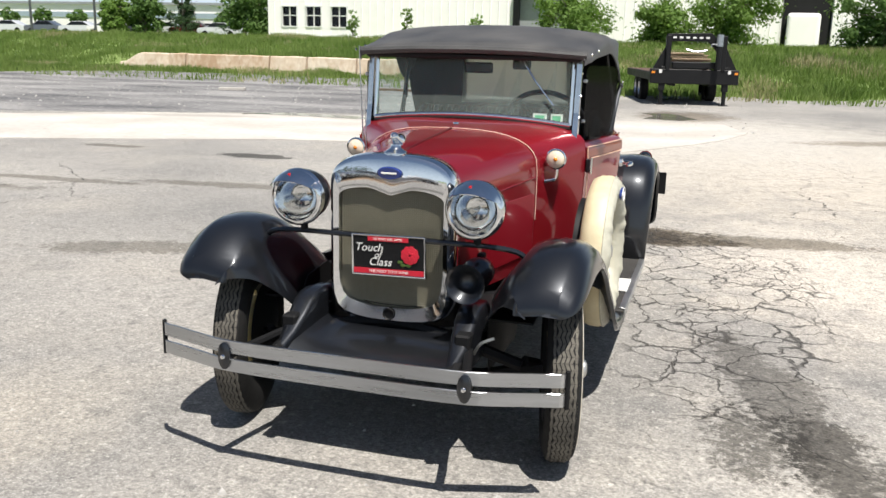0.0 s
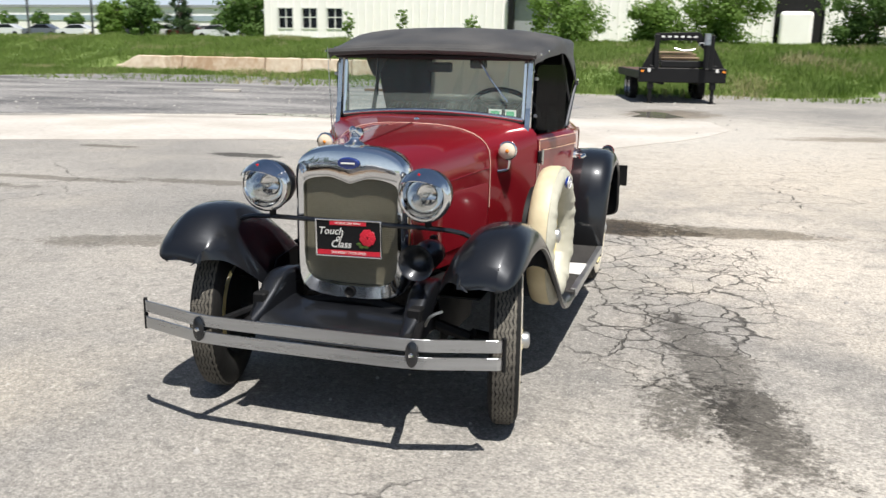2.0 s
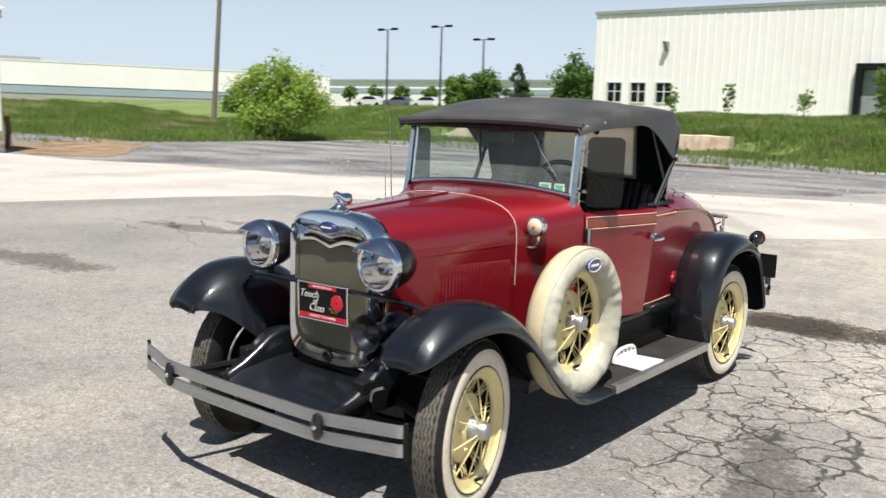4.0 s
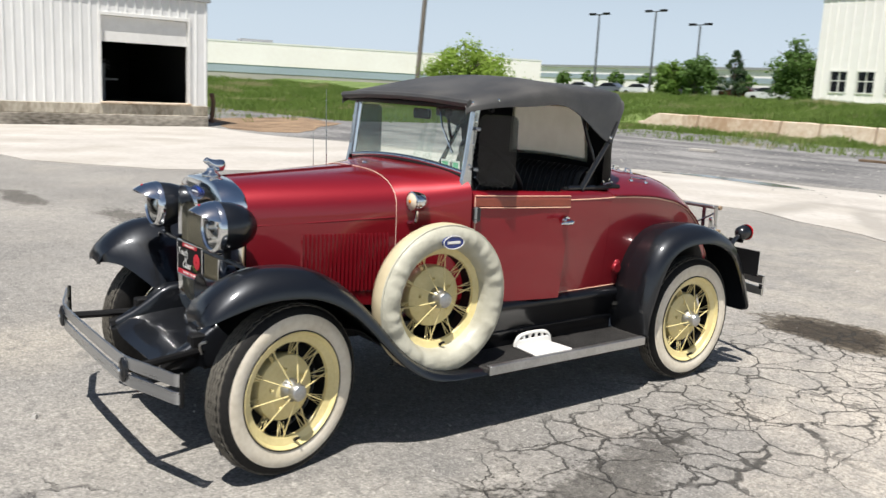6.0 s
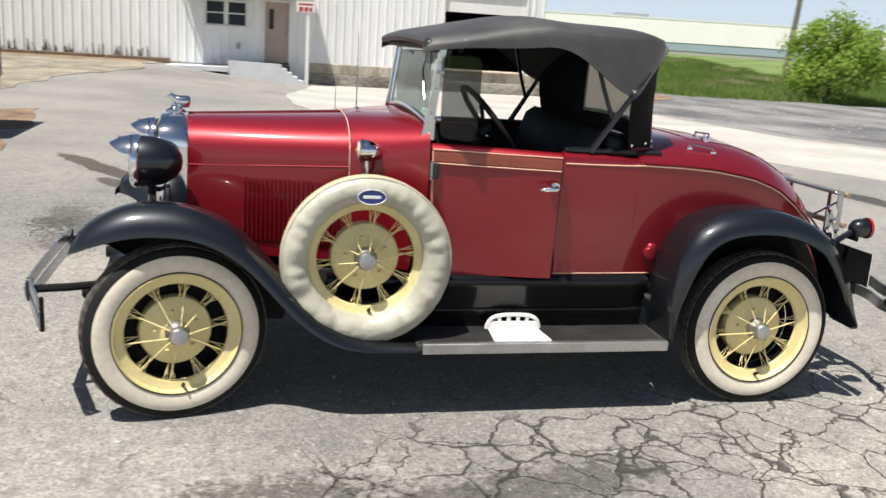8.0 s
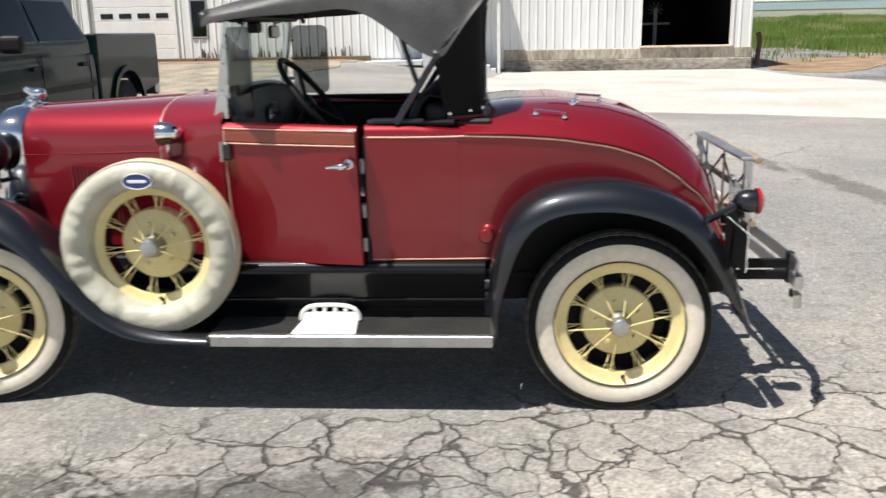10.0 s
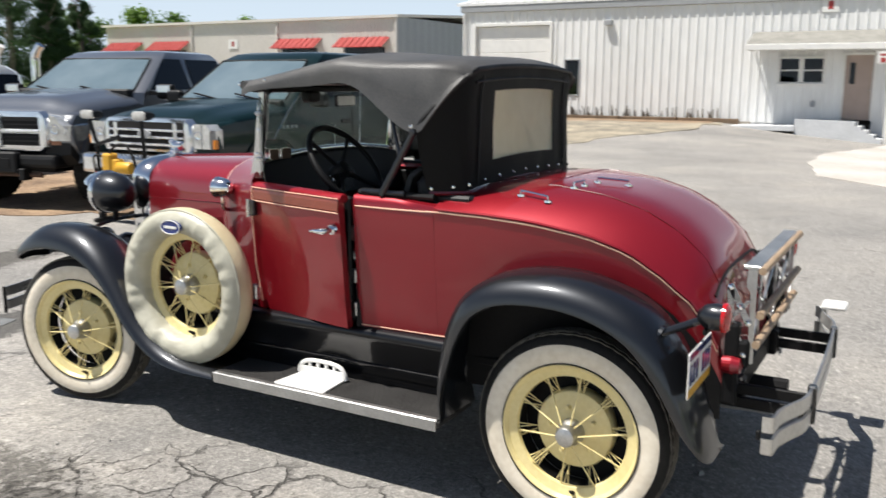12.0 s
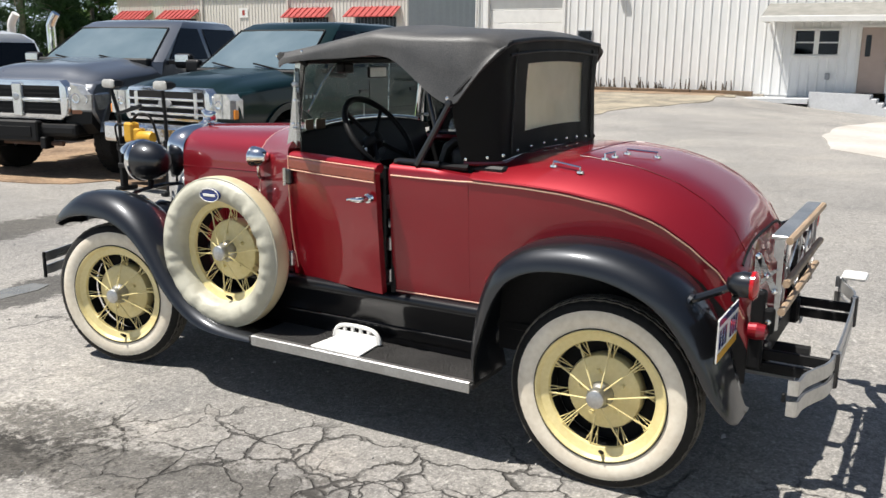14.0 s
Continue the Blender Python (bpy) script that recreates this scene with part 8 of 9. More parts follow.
    for x in (X0 + 0.10, (X0 + X1) / 2, X1 - 0.10):
        part("strap", box((x - 0.013, y - 0.004, lowz), (x + 0.013, y + 0.002, top - 0.006), 0.001), STEEL, rk)
    for x0, x1 in ((X0 + 0.02, (X0 + X1) / 2), ((X0 + X1) / 2, X1 - 0.02)):
        for z0, z1 in ((0.70, 0.93), (0.93, 0.70)):
            part("brace", tube([(x0, y - 0.010, z0), (x1, y - 0.010, z1)], 0.006, 6), STEEL, rk)
    for s, x in ((1, X1), (-1, X0)):
        part("side_arm", prism([(y - 0.030, top - 0.006), (y + 0.002, top - 0.006), (y + 0.006, lowz - 0.02), (y - 0.012, lowz - 0.03), (y - 0.016, 0.89), (y - 0.030, 0.91)], x - 0.003, x + 0.003, "x"), ALU, rk, "flat steel end arm")
        for p, q in (((3.10, 0.905), (3.165, 0.785)), ((3.10, 0.79), (3.165, 0.865)), ((3.10, 0.905), (3.105, 0.785)), ((3.11, 0.78), (3.155, 0.67))):
            part("scissor_link", prism([(p[0] - 0.011, p[1]), (p[0] + 0.011, p[1] + 0.004), (q[0] + 0.011, q[1]), (q[0] - 0.011, q[1] - 0.004)], x + s * 0.010 - 0.002, x + s * 0.010 + 0.002, "x"), STEEL, rk)
        for yy, z in ((3.10, 0.905), (3.165, 0.785), (3.135, 0.838), (3.103, 0.79), (3.155, 0.67)):
            part("rivet", lathe([(0, 0.016), (0.009, 0.014), (0.012, 0.006), (0.012, -0.006)], 10, Matrix.Translation((x + s * 0.012, yy, z)) @ (TO_X if s > 0 else TO_X @ Matrix.Rotation(math.pi, 4, "X"))), CHROME, rk)
        part("mount", box((x - 0.025, 3.09, 0.48), (x + 0.025, 3.14, 0.78), 0.012, 2), BLACK_FLAT, rk, "black rack mount")
        part("mount", box((x - 0.02, 3.13, 0.62), (x + 0.02, 3.175, 0.72), 0.012, 2), BLACK_FLAT, rk)
    # rear bumper
    bp = new("rear_bumper")
    bp.parent = car
    bp["label"] = "twin flat steel bumper bars on black arms"
    line = [(-0.795, -0.135), (-0.79, -0.105), (-0.76, -0.098), (-0.70, -0.090), (-0.62, -0.055), (-0.55, -0.022), (-0.45, -0.006), (-0.2, 0), (0.2, 0), (0.45, -0.006), (0.55, -0.022), (0.62, -0.055), (0.70, -0.090), (0.76, -0.098), (0.79, -0.105), (0.795, -0.135)]
    for z in (0.545, 0.472):
        rings = []
        for p in smooth_path([Vector((x, 3.375 + 0.02 * x + d * 0.8, z)) for x, d in line], 3):
            rings.append([(p.x, p.y - 0.0045, p.z - 0.026), (p.x, p.y - 0.0045, p.z + 0.026), (p.x, p.y + 0.0045, p.z + 0.026), (p.x, p.y + 0.0045, p.z - 0.026)])
        part("bar", loft(rings), ALU, bp, "dull steel flat bar")
    for s in (1, -1):
        for dy in (-0.028, 0.022):
            part("arm", box((s * 0.42 - 0.004 + dy * 0, 3.08, 0.483 + dy), (s * 0.42 + 0.014, 3.372 + s * 0.008, 0.523 + dy), 0.003), BLACK_FLAT, bp, "black flat bumper arm")
        part("clamp", box((s * 0.42 - 0.018, 3.357 + s * 0.008, 0.44), (s * 0.42 + 0.018, 3.388 + s * 0.008, 0.577), 0.006), BLACK, bp)
        part("end_clamp", box((s * 0.795 - 0.012, 3.262, 0.493), (s * 0.795 + 0.008, 3.275, 0.524), 0.003), BLACK_FLAT, bp)
    part("step_pad", box((-0.84, 3.275, 0.575), (-0.71, 3.385, 0.60), 0.012, 2), WHITE, bp, "white step pad on the bumper end")
    part("pad_post", box((-0.79, 3.265, 0.50), (-0.76, 3.30, 0.576), 0.004), STEEL, bp)
    part("tow_pipe", tube([(0.0, 3.0, 0.42), (0.0, 3.25, 0.42)], 0.03, 8), BLACK_FLAT, bp)


PLASTIC_CLEAR = mat("yellowed translucent plastic", (0.70, 0.63, 0.43), 0.35, color2=(0.92, 0.86, 0.66), scale=4, fine=14)
pn = PLASTIC_CLEAR.node_tree
tl_ = pn.nodes.new("ShaderNodeBsdfTranslucent")
tl_.inputs["Color"].default_value = (1.0, 0.95, 0.76, 1)
tr_ = pn.nodes.new("ShaderNodeBsdfTransparent")
tr_.inputs["Color"].default_value = (0.90, 0.86, 0.68, 1)
ms_, mt_ = pn.nodes.new("ShaderNodeMixShader"), pn.nodes.new("ShaderNodeMixShader")
ms_.inputs[0].default_value, mt_.inputs[0].default_value = 0.55, 0.08
pn.links.new(pn.nodes["Principled BSDF"].outputs[0], ms_.inputs[1])
pn.links.new(tl_.outputs[0], ms_.inputs[2])
pn.links.new(ms_.outputs[0], mt_.inputs[1])
pn.links.new(tr_.outputs[0], mt_.inputs[2])
pn.links.new(mt_.outputs[0], pn.nodes["Material Output"].inputs["Surface"])

car_front(CAR)
car_windscreen(CAR)
car_top(CAR)
car_cockpit(CAR)
car_rear(CAR)


# ---- pickups: nose along +x in their own frame ----
def arc_pts(cx, cz, r, a0, a1, n=9):
    return [(cx + r * math.cos(radians(a0 + (a1 - a0) * i / n)), cz + r * math.sin(radians(a0 + (a1 - a0) * i / n))) for i in range(n + 1)]


def truck_wheel(parent, x, y, r, side):
    w = new("wheel")
    w.parent = parent
    w.matrix_basis = Matrix.Translation((x, y, r)) @ (Matrix() if side > 0 else Matrix.Rotation(math.pi, 4, "Z"))
    part("tyre", lathe([(0.20, -0.13), (r - 0.06, -0.135), (r - 0.01, -0.115), (r, -0.09), (r, 0.09), (r - 0.01, 0.115), (r - 0.06, 0.135), (0.215, 0.13)], 36, TO_Y), RUBBER, w, smooth=35)
    part("rim", lathe([(0.218, 0.125), (0.205, 0.11), (0.19, 0.05), (0.12, 0.06), (0.07, 0.09), (0, 0.09)], 28, TO_Y), STEEL, w, smooth=35)
    bm = bmesh.new()
    for k in range(34):
        a = 2 * math.pi * k / 34
        m = Matrix.Rotation(a, 4, "Y")
        add_box(bm, (-0.022, -0.11, r - 0.004), (0.022, -0.012, r + 0.005), 0, 1, m)
        add_box(bm, (-0.022, 0.012, r - 0.004), (0.022, 0.11, r + 0.005), 0, 1, m @ Matrix.Rotation(0.09, 4, "Y"))
    part("tread", bm, RUBBER, w)


def pickup(name, label, at, turn, paint, style, length=6.1, hood_h=1.34, roof=1.93, wheel_r=0.40, crew=True, nose=0.95):
    t = thing(name, label, "pickup truck", at, turn)
    fw, rw = -nose, -length + 1.25
    lo = 0.58
    # lower body with wheel arches
    bed0 = -length + 2.15
    pts = [(bed0 + 0.04, lo), (fw - wheel_r - 0.16, lo)] + arc_pts(fw, wheel_r + 0.04, wheel_r + 0.12, 165, 15) + [(-0.14, lo + 0.1), (-0.03, lo + 0.22), (-0.03, 1.04), (-0.12, 1.14), (-1.3, 1.22), (bed0 + 0.04, 1.22)]
    bm = prism(pts, -1.0, 1.0, "y", 0.03)
    for z in (0.66, 0.76, 0.86, 0.96, 1.04, 1.12, 1.17):
        bmesh.ops.bisect_plane(bm, geom=bm.verts[:] + bm.edges[:] + bm.faces[:], plane_co=(0, 0, z), plane_no=(0, 0, 1))
    for v in bm.verts:
        if abs(v.co.y) > 0.9:
            # sides roll in above and below the waist
            v.co.y *= 1 - 0.028 * ((v.co.z - 0.84) / 0.36) ** 2
    part("body", bm, paint, t, smooth=40)
    pts = [(-length, lo + 0.1), (rw - wheel_r - 0.16, lo + 0.02)] + arc_pts(rw, wheel_r + 0.04, wheel_r + 0.12, 165, 15) + [(bed0 - 0.02, lo), (bed0 - 0.02, 1.46), (-length + 0.02, 1.44), (-length, 1.38)]
    bm = prism(pts, 0.86, 1.005, "y", 0.02)
    part("bed_side", bm, paint, t, smooth=30)
    part("bed_side", prism([(a, b) for a, b in pts], -1.005, -0.86, "y", 0.02), paint, t, smooth=30)
    part("bed_front", box((bed0 - 0.06, -0.86, 0.9), (bed0 - 0.02, 0.86, 1.45)), paint, t)
    part("tailgate", box((-length, -0.855, 0.75), (-length + 0.07, 0.855, 1.43), 0.02), paint, t)
    part("bed_floor", box((-length + 0.07, -0.86, 0.82), (bed0 - 0.06, 0.86, 0.90)), TRIMBLACK, t)
    for s in (1, -1):
        part("flare", prism(arc_pts(rw, wheel_r + 0.04, wheel_r + 0.17, 172, 8, 14) + arc_pts(rw, wheel_r + 0.04, wheel_r + 0.10, 8, 172, 14), s * 0.995, s * 1.045, "y"), paint, t)
        part("flare", prism(arc_pts(fw, wheel_r + 0.04, wheel_r + 0.17, 172, 8, 14) + arc_pts(fw, wheel_r + 0.04, wheel_r + 0.10, 8, 172, 14), s * 0.985, s * 1.025, "y"), paint, t)
        part("wheel_well", box((fw - 0.6, s * 0.55 - 0.02, 0.5), (fw + 0.6, s * 0.55 + 0.02, 1.1)), TRIMBLACK, t)
    # hood with raised centre
    rings = []
    keys = [Vector(k) for k in ((-0.02, 1.115, 1.04), (-0.06, 1.165, 1.085), (-0.16, 1.215, 1.125), (-0.34, hood_h - 0.085, 1.165), (-0.6, hood_h - 0.045, 1.195), (-0.95, hood_h - 0.012, 1.225), (-1.34, hood_h + 0.015, 1.25))]
    for q in smooth_path(keys, 3):
        x, zt, ze = q
        w = 0.925 + 0.05 * smoothstep(0.0, -0.35, x)
        half = []
        for k in range(13):
            u = k / 12
            ridge = 0.022 * smoothstep(0.66, 0.54, u)
            half.append((x, w * u, ze - 0.02 + (zt - ze + 0.02 - 0.022) * (1 - u ** 3.2) ** 0.62 + ridge))
        half += [(x, w + 0.004, ze - 0.06), (x, w, ze - 0.12)]
        rings.append(half + [(a, -b, c) for a, b, c in reversed(half) if b > 0])
    part("hood", loft(rings), paint, t, smooth=55)
    part("cowl_panel", box((-1.50, -0.86, 1.22), (-1.28, 0.86, hood_h + 0.005), 0.02), TRIMBLACK, t)
    # cab
    cab_back = bed0 + 0.06
    secs = [(1.20, -1.30, cab_back, 0.985), (1.36, -1.36, cab_back - 0.005, 0.975), (roof - 0.10, -2.05, cab_back + 0.20, 0.80), (roof - 0.03, -2.20, cab_back + 0.27, 0.74), (roof, -2.40, cab_back + 0.40, 0.62)]

    def ring(z, f, b, w, k=0.10):
        out = []
        for sx, sy in ((1, 1), (1, -1), (-1, -1), (-1, 1)):
            X, Yv = (f if sx > 0 else b), sy * w
            a, c = (X - sx * k, Yv), (X, Yv - sy * k)
            pair = [a, c] if sx * sy > 0 else [c, a]
            out += [(p[0], p[1], z) for p in pair]
        return out
    part("cab", loft([ring(*q) for q in secs]), paint, t, smooth=35)
    # glass set just proud of the cab skin
    def lerp_sec(z):
        for a, b in zip(secs, secs[1:]):
            if z <= b[0]:
                k = (z - a[0]) / (b[0] - a[0])
                return [a[i] + (b[i] - a[i]) * k for i in range(4)]
        return secs[-1]
    za, zb = 1.375, roof - 0.115
    A, B = lerp_sec(za), lerp_sec(zb)
    bm = loft([[(q[1] + 0.022 - (0.015 if abs(v) > 0.9 else 0), v * (q[3] - 0.10), q[0]) for v in (-1, -0.5, 0, 0.5, 1)] for q in (A, B)], False, False)
    # reflected sky is in the glass colour here, unlike the side glass
    g = part("windscreen", bm, SKYTONEGLASS, t, "sloping windscreen")
    bm = bmesh.new()
    for v in (-1, 1):
        add_tube(bm, [(A[1] + 0.02, v * (A[3] - 0.10), A[0]), (B[1] + 0.02, v * (B[3] - 0.10), B[0])], 0.010, 5)
    add_tube(bm, [(B[1] + 0.02, -(B[3] - 0.1), B[0]), (B[1] + 0.02, B[3] - 0.1, B[0])], 0.010, 5)
    part("windscreen_trim", bm, TRIMBLACK, g)
    for y0 in (-0.15, 0.55):
        part("wiper", tube([(A[1] + 0.05, y0, za - 0.02), (A[1] + 0.0, y0 - 0.5, za + 0.06)], 0.012, 5), TRIMBLACK, t)
    part("rear_glass", loft([[(q[2] - 0.012, v * (q[3] - 0.18), q[0]) for v in (-1, 0, 1)] for q in (A, B)], False, False), TRUCKSIDE, t)
    n_win = [(-1.62, -2.52), (-2.64, cab_back + 0.22)]
    for s in (1, -1):
        for i, (x0, x1) in enumerate(n_win):
            pa = [(x0 - (0.0 if i else 0.0), A), (x1, A), (x1 + (0.12 if i else 0.0), B), (x0 - (0.50 if i == 0 else 0.0), B)]
            bm = bmesh.new()
            o = [bm.verts.new((x, s * (q[3] + 0.008), q[0] + (0.02 if q is A else 0.0))) for x, q in pa]
            bm.faces.new(o)
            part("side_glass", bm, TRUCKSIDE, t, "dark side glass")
            part("door_seam", box((x1 - 0.065, s * 0.997 - 0.004, lo + 0.05), (x1 - 0.05, s * 0.997 + 0.006, 1.22)), TRIMBLACK, t)
            part("door_handle", box((x1 + 0.03, s * 1.01 - 0.02, 1.06), (x1 + 0.2, s * 1.01 + 0.02, 1.11), 0.01), TRIMBLACK, t)
        part("side_moulding", box((bed0 + 0.1, s * 1.004 - 0.008, 0.78), (-1.5, s * 1.004 + 0.012, 0.85), 0.005), TRIMBLACK, t)
        mr = part("mirror", box((-1.66, s * 1.20 - 0.13, 1.28), (-1.54, s * 1.20 + 0.13, 1.47), 0.05, 3), TRIMBLACK, t, "black door mirror")
        if style == "cross":
            part("mirror_cap", box((-1.545, s * 1.20 - 0.10, 1.36), (-1.53, s * 1.20 + 0.10, 1.455), 0.007, 2), BRIGHTTRIM, mr, "bright mirror cap")
        part("mirror_arm", box((-1.62, min(s * 0.96, s * 1.12), 1.33), (-1.57, max(s * 0.96, s * 1.12), 1.38)), TRIMBLACK, mr)
        part("running_step", box((bed0 + 0.2, s * 1.0 - 0.09, 0.44), (-1.6, s * 1.0 + 0.03, 0.5), 0.02), TRIMBLACK, t)
        truck_wheel(t, fw, s * 0.86, wheel_r, s)
        truck_wheel(t, rw, s * 0.86, wheel_r, s)
    part("underbody", box((-length + 0.1, -0.5, 0.42), (-0.3, 0.5, 0.66), 0.02), TRIMBLACK, t)
    # front end
    if style == "cross":
        # thick bright surround with four dark openings
        gr = part("grille_frame", loft([[(x, y * k, 0.93 + (z - 0.93) * k) for y, z in ((-0.60, 0.70), (0.60, 0.70), (0.68, 0.75), (0.71, 0.90), (0.70, 1.08), (0.62, 1.16), (-0.62, 1.16), (-0.70, 1.08), (-0.71, 0.90), (-0.68, 0.75))] for x, k in ((-0.06, 1.02), (0.0, 1.0), (0.03, 0.97), (0.036, 0.90))]), BRIGHTTRIM, t, "bright grille surround", smooth=40)
        for s in (1, -1):
            for z0, z1 in ((0.765, 0.905), (0.955, 1.095)):
                # near-black plates paint the shade of the four openings
                part("grille_opening", box((0.037, min(s * 0.075, s * 0.595), z0), (0.041, max(s * 0.075, s * 0.595), z1), 0.001), SHADEBLACK, gr, "near-black plate for the shaded grille opening")
                for k in (0.35, 0.7):
                    z = z0 + (z1 - z0) * k
                    part("grille_slat", box((0.0415, min(s * 0.08, s * 0.59), z - 0.005), (0.047, max(s * 0.08, s * 0.59), z + 0.005)), TRIMBLACK, gr)
        part("grille_bar", box((0.037, -0.60, 0.912), (0.058, 0.60, 0.948), 0.008), BRIGHTTRIM, gr)
        part("grille_bar", box((0.037, -0.068, 0.73), (0.072, 0.068, 1.13), 0.02, 2), BRIGHTTRIM, gr, "upright centre bar")
        part("emblem", lathe([(0, 0.012), (0.03, 0.010), (0.045, 0.0)], 14, Matrix.Translation((0.072, 0, 0.96)) @ TO_X), STEEL, gr)
        for s in (1, -1):
            h = part("headlight", loft([[(x, s * y, z) for y, z in ((0.735, 0.825), (k, 0.825), (k + 0.01, 1.00), (0.735 + (k - 0.735) * 0.5, 1.10), (0.735, 1.12))] for x, k in ((-0.30, 1.012), (-0.14, 1.006), (-0.03, 0.975), (0.015, 0.88))]), HEADGLASS, t, "large clear headlight", smooth=30)
            for yy, zz, rr, xx in ((0.80, 0.955, 0.060, 0.014), (0.905, 0.945, 0.052, -0.006)):
                part("bowl", lathe([(rr, 0.010), (rr * 0.92, 0.012), (rr * 0.86, 0.004), (rr * 0.3, -0.004), (0, 0.004)], 20, Matrix.Translation((xx, s * yy, zz)) @ TO_X), CHROME, h, "round reflector bowl", smooth=50)
            part("turn_lens", loft([[(x, s * 0.735, z) for z in (0.775, 0.818)] + [(x - 0.14, s * 0.99, z) for z in (0.818, 0.775)] for x in (-0.02, 0.012)]), AMBER_DULL, h, "weathered amber strip")
        bp = part("front_bumper", box((-0.30, -0.80, 0.50), (0.06, 0.80, 0.66), 0.05, 2), TRIMBLACK, t, "black bumper carrier")
        part("winch_tray", box((0.0, -0.62, 0.44), (0.12, 0.30, 0.69), 0.02), TRIMBLACK, bp)
        part("tray_plate", box((0.121, -0.56, 0.50), (0.128, 0.22, 0.62), 0.004), BLACK_FLAT, bp)
        for s in (1, -1):
            part("tow_bracket", box((-0.05, s * 0.35 - 0.04, 0.36), (0.1, s * 0.35 + 0.04, 0.5), 0.01), TRIMBLACK, bp)
            part("inner_liner", loft([[(x, s * y, z) for y, z in ((0.60, zb), (0.96, zb + 0.05), (0.97, 0.80), (0.60, 0.80))] for x, zb in ((-0.34, 0.60), (-0.16, 0.50), (-0.04, 0.62))]), TRIMBLACK, bp, "torn black wheel liner")
        part("skid_pipe", tube([(-0.02, -0.55, 0.42), (-0.02, 0.55, 0.42)], 0.03, 8), RUST, bp)
    else:
        gr = part("grille_frame", loft([[(x, y * k, 0.985 + (z - 0.985) * k) for y, z in ((-0.66, 0.80), (0.66, 0.80), (0.69, 0.84), (0.68, 1.12), (0.62, 1.175), (-0.62, 1.175), (-0.68, 1.12), (-0.69, 0.84))] for x, k in ((-0.05, 1.02), (0.01, 1.0), (0.04, 0.97), (0.046, 0.90))]), BRIGHTTRIM, t, "chrome grille surround", smooth=40)
        # shade inside the grille, painted as a flat near-black plate
        part("grille_core", box((0.047, -0.59, 0.835), (0.051, 0.59, 1.135)), SHADEBLACK, gr, "near-black plate for the shaded grille opening")
        for z in (0.885, 0.965, 1.045):
            part("grille_bar", box((0.052, -0.59, z - 0.014), (0.068, 0.59, z + 0.014), 0.005), BRIGHTTRIM, gr)
        part("grille_post", box((0.052, 0.44, 0.84), (0.066, 0.50, 1.13), 0.008), BRIGHTTRIM, gr)
        part("grille_post", box((0.052, -0.50, 0.84), (0.066, -0.44, 1.13), 0.008), BRIGHTTRIM, gr)
        part("badge", lathe([(0, 0.012), (0.10, 0.010), (0.11, 0)], 20, Matrix.Translation((0.066, 0, 1.0)) @ TO_X @ Matrix.Diagonal((0.45, 1, 1, 1))), GREYMETAL, gr, "plain oval badge")
        for s in (1, -1):
            h = part("headlight", loft([[(x, s * y, z) for y, z in ((0.715, 0.86), (k, 0.86), (k + 0.005, 1.06), (k - 0.05, 1.125), (0.715, 1.125))] for x, k in ((-0.12, 1.0), (-0.03, 0.985), (0.02, 0.94))]), HEADGLASS, t, "square clear headlight", smooth=30)
            part("divider", box((0.012, s * 0.83 - 0.005, 0.87), (0.024, s * 0.83 + 0.005, 1.115)), STEEL, h)
            part("bowl", lathe([(0.05, 0.010), (0.045, 0.012), (0.04, 0.004), (0.0, 0.0)], 18, Matrix.Translation((0.018, s * 0.775, 1.0)) @ TO_X), CHROME, h, "round reflector bowl", smooth=50)
            part("turn_lens", box((-0.14, s * 0.975 - 0.025, 0.86), (-0.005, s * 0.975 + 0.02, 0.96), 0.008), AMBER, h, "amber corner lens")
        part("front_bumper", box((-0.05, -1.0, 0.52), (0.14, 1.0, 0.76), 0.05, 2), BRIGHTTRIM, t, "chrome bumper")
    for s in (1, -1):
        part("tail_light", box((-length - 0.01, s * 0.93 - 0.06, 0.95), (-length + 0.05, s * 0.93 + 0.06, 1.32), 0.01), REDLENS, t)
    part("rear_bumper", box((-length - 0.14, -0.95, 0.50), (-length, 0.95, 0.68), 0.03), STEEL, t)
    return t


gt = pickup("green_pickup", "dark green pickup truck with chrome grille, parked", (-3.55, -4.13, 0.0), 0, TRUCKGREEN, "bars", 6.2, 1.36, 1.97)
for i, x in enumerate((-1.16, -1.24, -1.32, -1.40)):
    part("model_mark", box((x - 0.018, 0.985, 1.035), (x + 0.018, 1.0, 1.075)), GREYMETAL, gt, "plain bright mark")
pickup("grey_pickup", "dark grey pickup truck with cross-bar chrome grille and black bumper", (-3.30, -6.45, 0.0), 12, TRUCKGREY, "cross", 6.0, 1.40, 1.92, 0.44, nose=0.74).scale = (1.05,) * 3


LAMPWHITE = mat("frosted lamp lens", (0.46, 0.45, 0.42), 0.25, var=0.15, scale=12, fine=60, coat=0.6)


